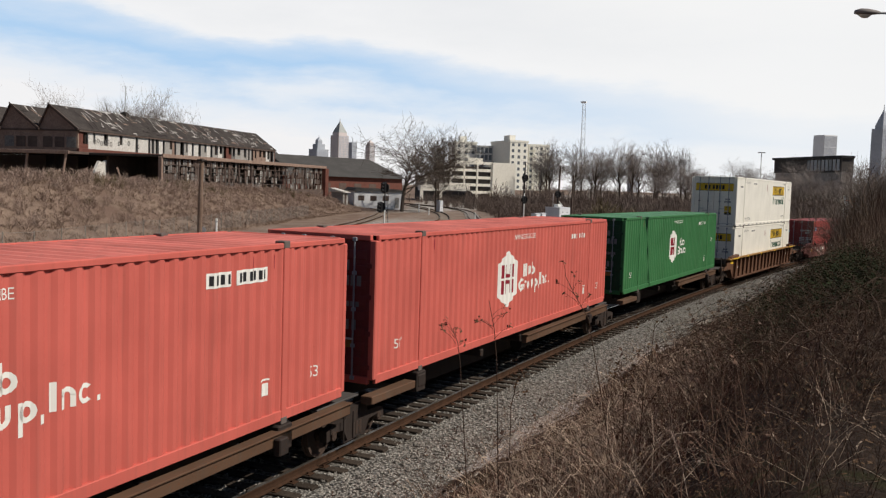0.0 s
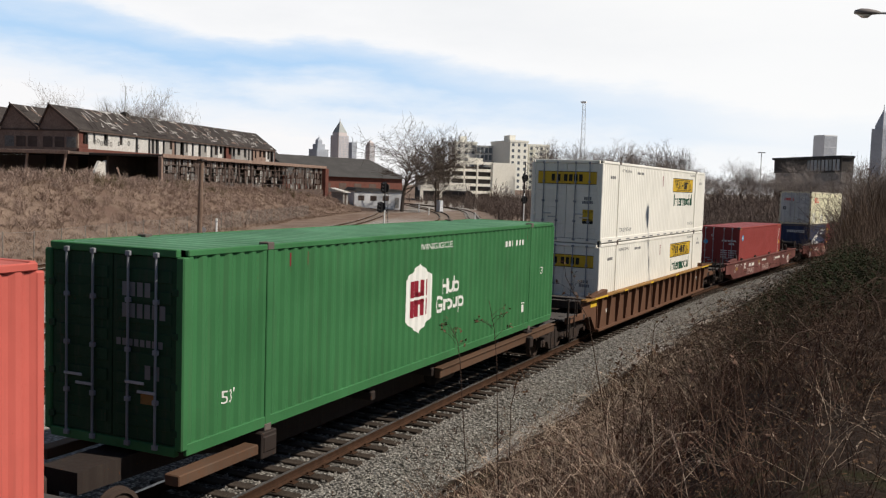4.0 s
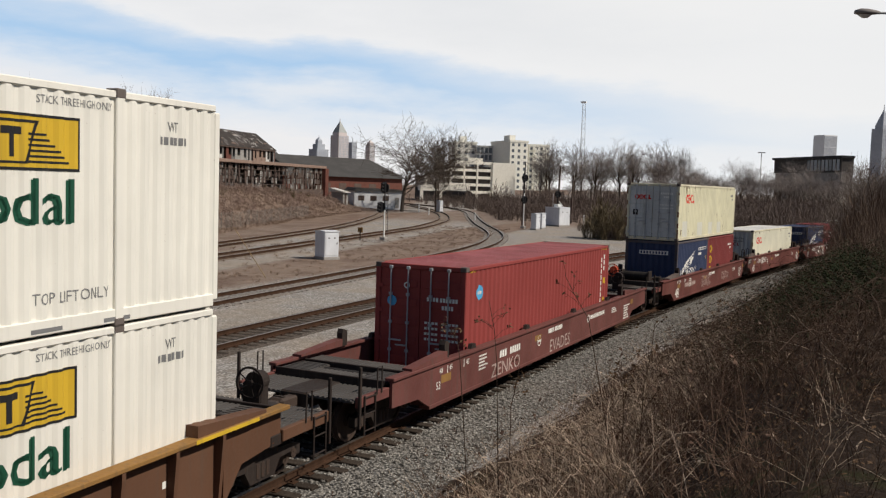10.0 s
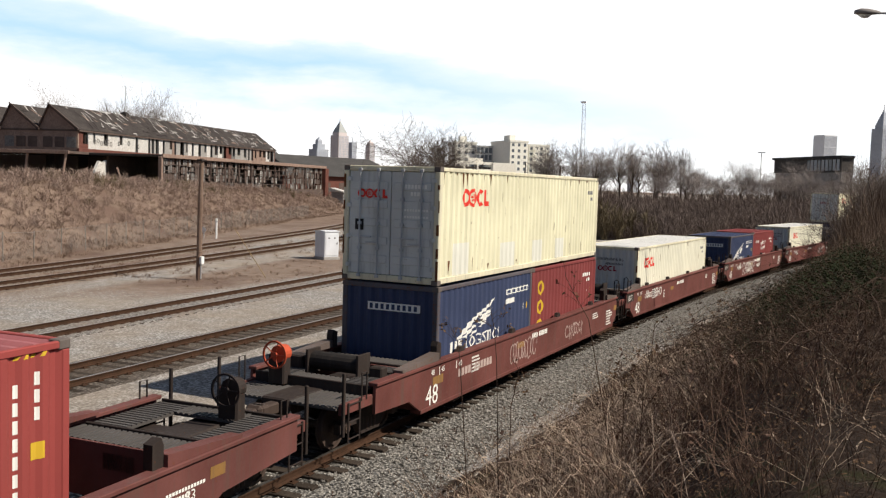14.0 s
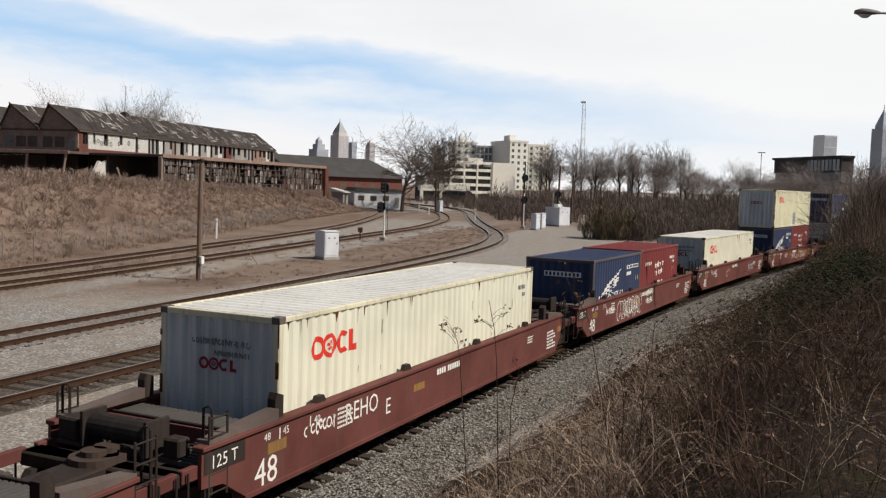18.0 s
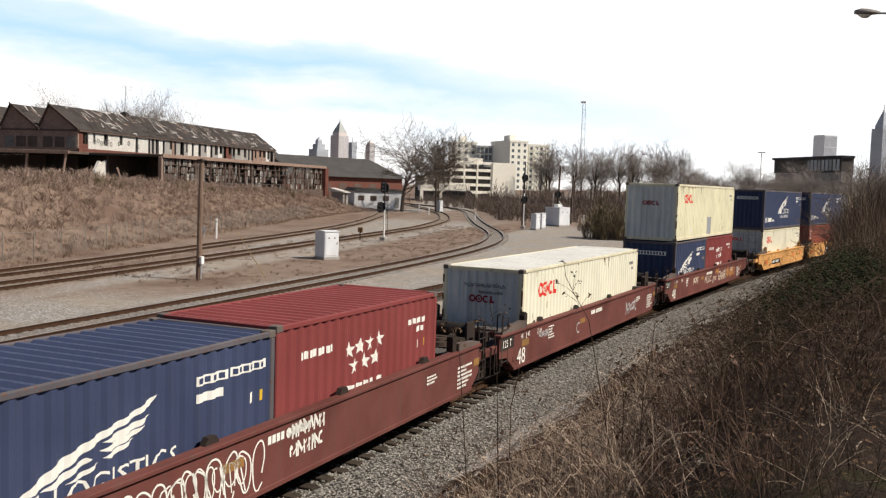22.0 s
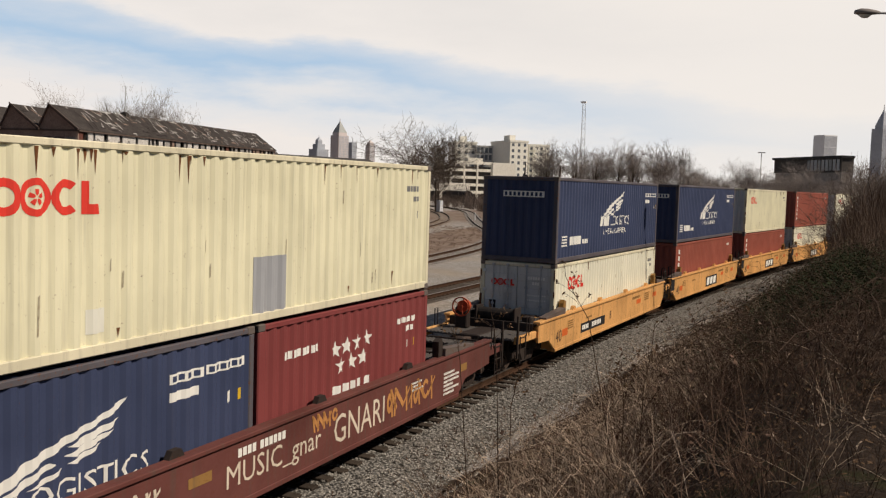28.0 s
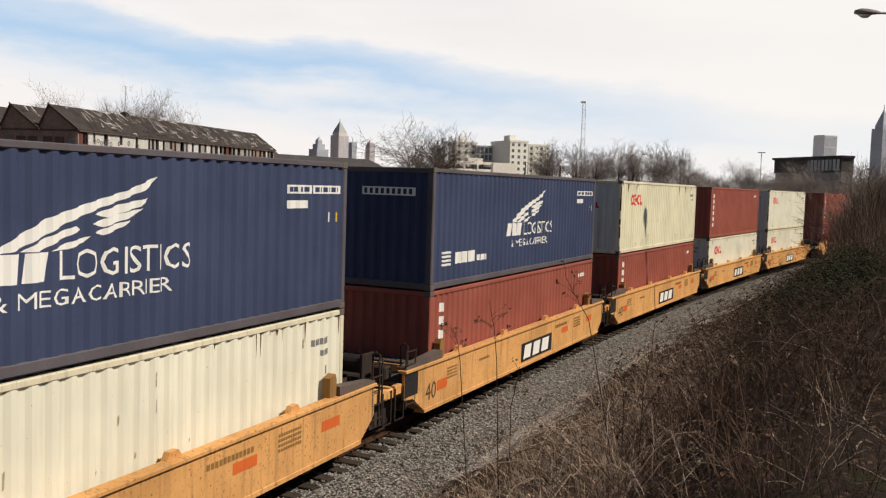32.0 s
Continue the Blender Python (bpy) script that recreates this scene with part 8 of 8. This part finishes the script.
leaf_bits = []
for k in range(3):
    g = Geo()
    r2 = random.Random(70 + k)
    for _ in range(60):
        c = Vector((r2.gauss(0, .4), r2.gauss(0, .4), abs(r2.gauss(.45, .3))))
        u = Vector((r2.uniform(-1, 1), r2.uniform(-1, 1), r2.uniform(-.6, .6))).normalized() * r2.uniform(.03, .06)
        w = u.cross(Vector((r2.uniform(-1, 1), r2.uniform(-1, 1), r2.uniform(-1, 1)))).normalized() * .022
        g.add([tuple(c - u), tuple(c + w), tuple(c + u), tuple(c - w)], [(0, 1, 2), (0, 2, 3)])
    leaf_bits.append(g)
places = []
for i in range(1500):                                    # patches of evergreen creeper
    cs, cd, r_ = rw.choice(((27, 8.0, .9), (24, 8.8, .8), (20, 8.9, .7), (17, 9.0, .6)))
    m = on_line(rw.gauss(cs, 3.0 * r_), rw.gauss(cd, .9 * r_)).translation
    if float(off_line(m.x, m.y)) < 5 or math.hypot(m.x - EYE[0], m.y) < 7:
        continue
    places.append((rw.randrange(3), m.x, m.y, float(ground_z(m.x, m.y)), rw.uniform(0, 6.28), rw.uniform(.5, 1.0), rw.uniform(.2, .62)))
scatter(leaf_bits, places, "evergreen_creeper", "dark green creeper patches on the bank", "creeper", M["green"])

tuft = []
for i in range(1700):
    yy = rw.uniform(3, 40)
    d = rw.uniform(3.9, 15)
    m = on_line(yy, d).translation
    if (Vector((m.x, m.y)) - Vector((EYE[0], EYE[1]))).length < 2.6:
        continue
    hh = rw.uniform(.12, .5)
    tuft.append((rw.randrange(4), m.x, m.y, float(ground_z(m.x, m.y)), rw.uniform(0, 6.28), hh, hh))
thin_bits = []
for b in blade_bits:
    g = Geo()
    for k in range(0, len(b.v), 5):
        q = [Vector(p) for p in b.v[k:k + 5]]
        mid, up = (q[0] + q[1]) / 2, (q[2] + q[4]) / 2
        g.add([tuple(mid.lerp(q[0], .35)), tuple(mid.lerp(q[1], .35)), tuple(up.lerp(q[2], .35)), tuple(q[3]), tuple(up.lerp(q[4], .35))], [(0, 1, 2, 4), (4, 2, 3)])
    thin_bits.append(g)
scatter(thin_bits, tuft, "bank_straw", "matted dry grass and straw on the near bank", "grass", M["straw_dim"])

litter_bits = []
for k in range(3):
    g = Geo()
    r2 = random.Random(170 + k)
    for _ in range(30):
        c = Vector((r2.uniform(-.6, .6), r2.uniform(-.6, .6), r2.uniform(.0, .05)))
        a = r2.uniform(0, 6.28)
        u = Vector((math.cos(a), math.sin(a), r2.uniform(-.4, .4))) * r2.uniform(.014, .03)
        w = Vector((-math.sin(a), math.cos(a), r2.uniform(-.5, .5))) * r2.uniform(.008, .018)
        g.add([tuple(c - u), tuple(c + w), tuple(c + u), tuple(c - w)], [(0, 1, 2), (0, 2, 3)])
    litter_bits.append(g)
places = []
for i in range(1100):
    yy = rw.uniform(2, 32)
    m = on_line(yy, rw.uniform(3.4, 15)).translation
    places.append((rw.randrange(3), m.x, m.y, float(ground_z(m.x, m.y)) + .02, rw.uniform(0, 6.28), 1, 1))
scatter(litter_bits, places, "leaf_litter", "fallen brown leaves on the bank", "leaf litter", M["leaf_brown"])

def arch(seed, n, reach, high, r0):
    """Long bramble canes that rise, arch over and come down again, with short side shoots."""
    r2 = random.Random(seed)
    g = Geo()
    for _ in range(n):
        az, L = r2.uniform(0, 6.283), reach * r2.uniform(.45, 1.15)
        h = high * r2.uniform(.45, 1.1)
        c, s = math.cos(az), math.sin(az)
        x0, y0 = r2.uniform(-.35, .35), r2.uniform(-.35, .35)
        bend, end = r2.uniform(-.3, .3), r2.uniform(-.4, .6)
        pts = []
        for i in range(7):
            f = i / 6
            u, w = L * f ** 1.1, bend * L * f * f + r2.uniform(-.018, .018)
            pts.append(Vector((x0 + c * u - s * w, y0 + s * u + c * w, -.04 + h * (1 - (1 - f / .62) ** 2) * (1 if f < .62 else 1 - end * ((f - .62) / .38) ** 2))))
        r = r0 * r2.uniform(.6, 1.25)
        g.tube(pts, r, r * .45, n=4, cap=False)
        for _ in range(r2.randint(2, 6)):
            i = r2.randint(2, 5)
            q = pts[i].lerp(pts[i + 1], r2.random())
            w2 = Vector((r2.uniform(-1, 1), r2.uniform(-1, 1), r2.uniform(-.3, .9))).normalized() * r2.uniform(.08, .3)
            g.tube([q, q + w2, q + w2 * 1.5 + Vector((0, 0, r2.uniform(-.06, .06)))], r * .5, r * .25, n=3, cap=False)
    return g


WEEDS = [clump(200 + k, 11, 1.1, 1.3, 5, .0042, .08).mesh("stems", M["stem"] if k % 3 else M["stem_dark"]) for k in range(7)]
CANES = [arch(300 + k, 8, 1.4, .85, .0052).mesh("canes", M["stem_dark"] if k in (2, 6) else M["stem"] if k in (1, 3, 4) else M["stem_mid"]) for k in range(7)]


def weed(mesh, name, label, xx, yy, s, group):
    ob = single(name, mesh, [], pose(xx, yy, float(ground_z(xx, yy)), rw.uniform(-10, 10), rw.uniform(-10, 10), rw.uniform(0, 360)), label, "dry weed" if name == "weed_clump" else "bramble", group)
    ob.scale = (s, s, s)


n = 0
while n < 300:
    yy, d = 5.5 + 20 * rw.random() ** 1.3, rw.uniform(4.4, 11.5)
    m = on_line(yy, d).translation
    far = (Vector((m.x, m.y)) - Vector((EYE[0], EYE[1]))).length
    if far < 5.0 or (yy > 13 and d > 8.8):
        continue
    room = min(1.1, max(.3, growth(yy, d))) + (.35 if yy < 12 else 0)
    if n % 5 < 3:
        weed(CANES[n % 7 if d < 8 else (2, 6)[n % 2]], "bramble", "arching bare tan bramble canes on the bank", m.x, m.y, min(.55 if far < 8 else 1.05, room * rw.uniform(.8, 1.3)), "bramble canes")
    else:
        weed(rw.choice(WEEDS), "weed_clump", "clump of dry bare weed stems on the bank", m.x, m.y, min(.5 if far < 8 else .8, room * rw.uniform(.6, 1.0)), "dry weed clumps")
    n += 1


# thick stand of dead stalks on the brow of the bank
for tone, count, label in (("stem", 300, "pale dead stalks standing thick on the bank"), ("stem_mid", 380, "brown dead stalks standing thick on the bank"), ("straw_dim", 230, "dull matted stalks on the bank")):
    bits = [clump(420 + 7 * k + count, 10, 1.0, 1.05 if tone != "straw_dim" else 1.7, 3, .0046 if tone == "stem" else .0034, .08) for k in range(4)]
    places = []
    while len(places) < count:
        yy, d = 6.2 + 13.5 * rw.random() ** 1.25, rw.gauss(6.5, 1.5)
        m = on_line(yy, d).translation
        away = math.hypot(m.x - EYE[0], m.y)
        if d < 3.7 or d > 10 or away < 6.4 or (tone == "stem" and d > 7.8):
            continue
        hh = rw.uniform(.5, 1.2) * min(1.0, .35 + (d - 3.7) * .33)
        places.append((rw.randrange(4), m.x, m.y, float(ground_z(m.x, m.y)), rw.uniform(0, 6.28), hh * 1.05, hh))
    scatter(bits, places, "dead_stalks", label, "stalks", M[tone])


SPARSE = [clump(400 + k, 4, 1.2, .8, 5, .0040, .3).mesh("stems", M["stem_dark"] if k % 2 else M["stem_mid"]) for k in range(5)]
for i in range(150):                                     # thin growth that leans over the ballast's edge
    m = on_line(8.5 + 27 * rw.random() ** 1.2, rw.uniform(2.8, 4.9)).translation
    weed(rw.choice(SPARSE), "weed_clump", "few thin dark weed stems at the ballast edge", m.x, m.y, rw.uniform(.5, 1.05), "dry weed clumps")


def tall_weed(top, mid, side, seed):
    """One tall dead stalk with branchlets and seed heads, from the bank up through mid to top."""
    r2 = random.Random(seed)
    top, mid = Vector(top), Vector(mid)
    foot = mid + (mid - top) * 1.2 + Vector(side)
    foot.z = float(ground_z(foot.x, foot.y)) - .05
    low = mid.lerp(foot, .5) + Vector(side) * .1
    w = thing("tall_weed", pose(0, 0, 0), "tall dead weed stalk with curled seed heads", "dry weed", "tall weeds")
    part("stalk", Geo().tube([foot, low, mid, mid.lerp(top, .5) + Vector((r2.uniform(-.03, .03), 0, .02)), top], .006, .003, n=5), M["stem_dark"], w)
    for k in range(7):
        f = r2.uniform(.15, 1)
        a = mid.lerp(top, f)
        b = a + Vector((r2.uniform(-.18, .18), r2.uniform(-.1, .1), r2.uniform(.02, .16)))
        part("branchlet", Geo().tube([a, a.lerp(b, .5) + Vector((0, 0, .02)), b], .0028, .0018, n=4), M["stem_dark"], w)
        g = Geo()
        for _ in range(5):
            c = b + Vector((r2.gauss(0, .018), r2.gauss(0, .018), r2.gauss(0, .018)))
            u = Vector((r2.uniform(-1, 1), r2.uniform(-1, 1), r2.uniform(-1, 1))).normalized() * r2.uniform(.014, .028)
            v = u.cross(Vector((r2.uniform(-1, 1), .3, r2.uniform(-1, 1)))).normalized() * .012
            g.add([tuple(c - u), tuple(c + v), tuple(c + u), tuple(c - v)], [(0, 1, 2), (0, 2, 3)])
        part("seed_head", g, M["leaf_brown"], w)


TALL_WEEDS = [((6.85, 9.24, 4.14), (7.10, 9.30, 3.70)), ((6.14, 8.93, 3.86), (6.25, 8.92, 3.24)), ((5.81, 8.77, 3.56), (5.90, 8.78, 3.23)), ((8.10, 9.72, 3.74), (8.24, 9.74, 3.31)),
              ((7.73, 9.56, 3.67), (7.66, 9.49, 3.05)), ((8.45, 9.88, 3.95), (8.55, 9.89, 3.55)), ((6.47, 9.01, 3.19), (6.41, 8.96, 2.78)), ((7.44, 9.41, 3.28), (7.48, 9.40, 2.93))]
for i, (tp, md) in enumerate(TALL_WEEDS):
    tall_weed(tp, md, (.05 * (-1) ** i, .1, 0), 700 + i)

# loose stones along the foot of the ballast
stone = []
for k in range(4):
    g = Geo()
    r2 = random.Random(500 + k)
    v = [(a * r2.uniform(.7, 1.2), b * r2.uniform(.7, 1.2), c * r2.uniform(.6, 1.1)) for a, b, c in ((1, 0, 0), (-1, 0, 0), (0, 1, 0), (0, -1, 0), (0, 0, .8), (0, 0, -.8))]
    g.add(v, [(0, 2, 4), (2, 1, 4), (1, 3, 4), (3, 0, 4), (2, 0, 5), (1, 2, 5), (3, 1, 5), (0, 3, 5)])
    stone.append(g)
places = []
for i in range(13000):
    s = 8 + 46 * rw.random() ** 1.6
    d = rw.uniform(.95, 3.4) if rw.random() < .85 else rw.uniform(-.6, .6)
    m = on_line(s, d).translation
    z = -.215 - max(0, (d - 2.15) * .42 / 2.4) + rw.uniform(-.01, .02)
    z = max(z, float(ground_z(m.x, m.y)) + .01) if d > 2.4 else z
    q = rw.uniform(.02, .048)
    places.append((rw.randrange(4), m.x, m.y, z, rw.uniform(0, 6.28), q, q))
scatter(stone, places, "ballast_stones", "loose crushed grey stones beside the rails", "stones", M["ballast_stone"])


# ---------------------------------------------------------------- what moves
AT_2S = [0, 12.16, 24.06, 36.26, 48.43, 60.60, 72.63, 84.76, 96.72, 108.50, 120.52, 132.72, 144.82, 157.07, 169.30, 181.48, 193.63]


def gone(t):
    """How far the train has run after t seconds, from its place every two seconds."""
    s = AT_2S
    i = min(15, int(t / 2))
    u = t / 2 - i
    slope = [(s[min(k + 1, 16)] - s[max(k - 1, 0)]) / (min(k + 1, 16) - max(k - 1, 0)) for k in (i, i + 1)]
    return (2 * u ** 3 - 3 * u * u + 1) * s[i] + (u ** 3 - 2 * u * u + u) * slope[0] + (3 * u * u - 2 * u ** 3) * s[i + 1] + (u ** 3 - u * u) * slope[1]


def motions():
    for ob, s, z in FORE:
        walk(ob, [(t, on_line(s - gone(t), 0, z)) for t in range(33)])
    for w, y, a in WHEELS:
        walk(w, [(0.1 * i, pose(0, y, WR, a + math.degrees(gone(0.1 * i) / WR))) for i in range(321)])


motions()
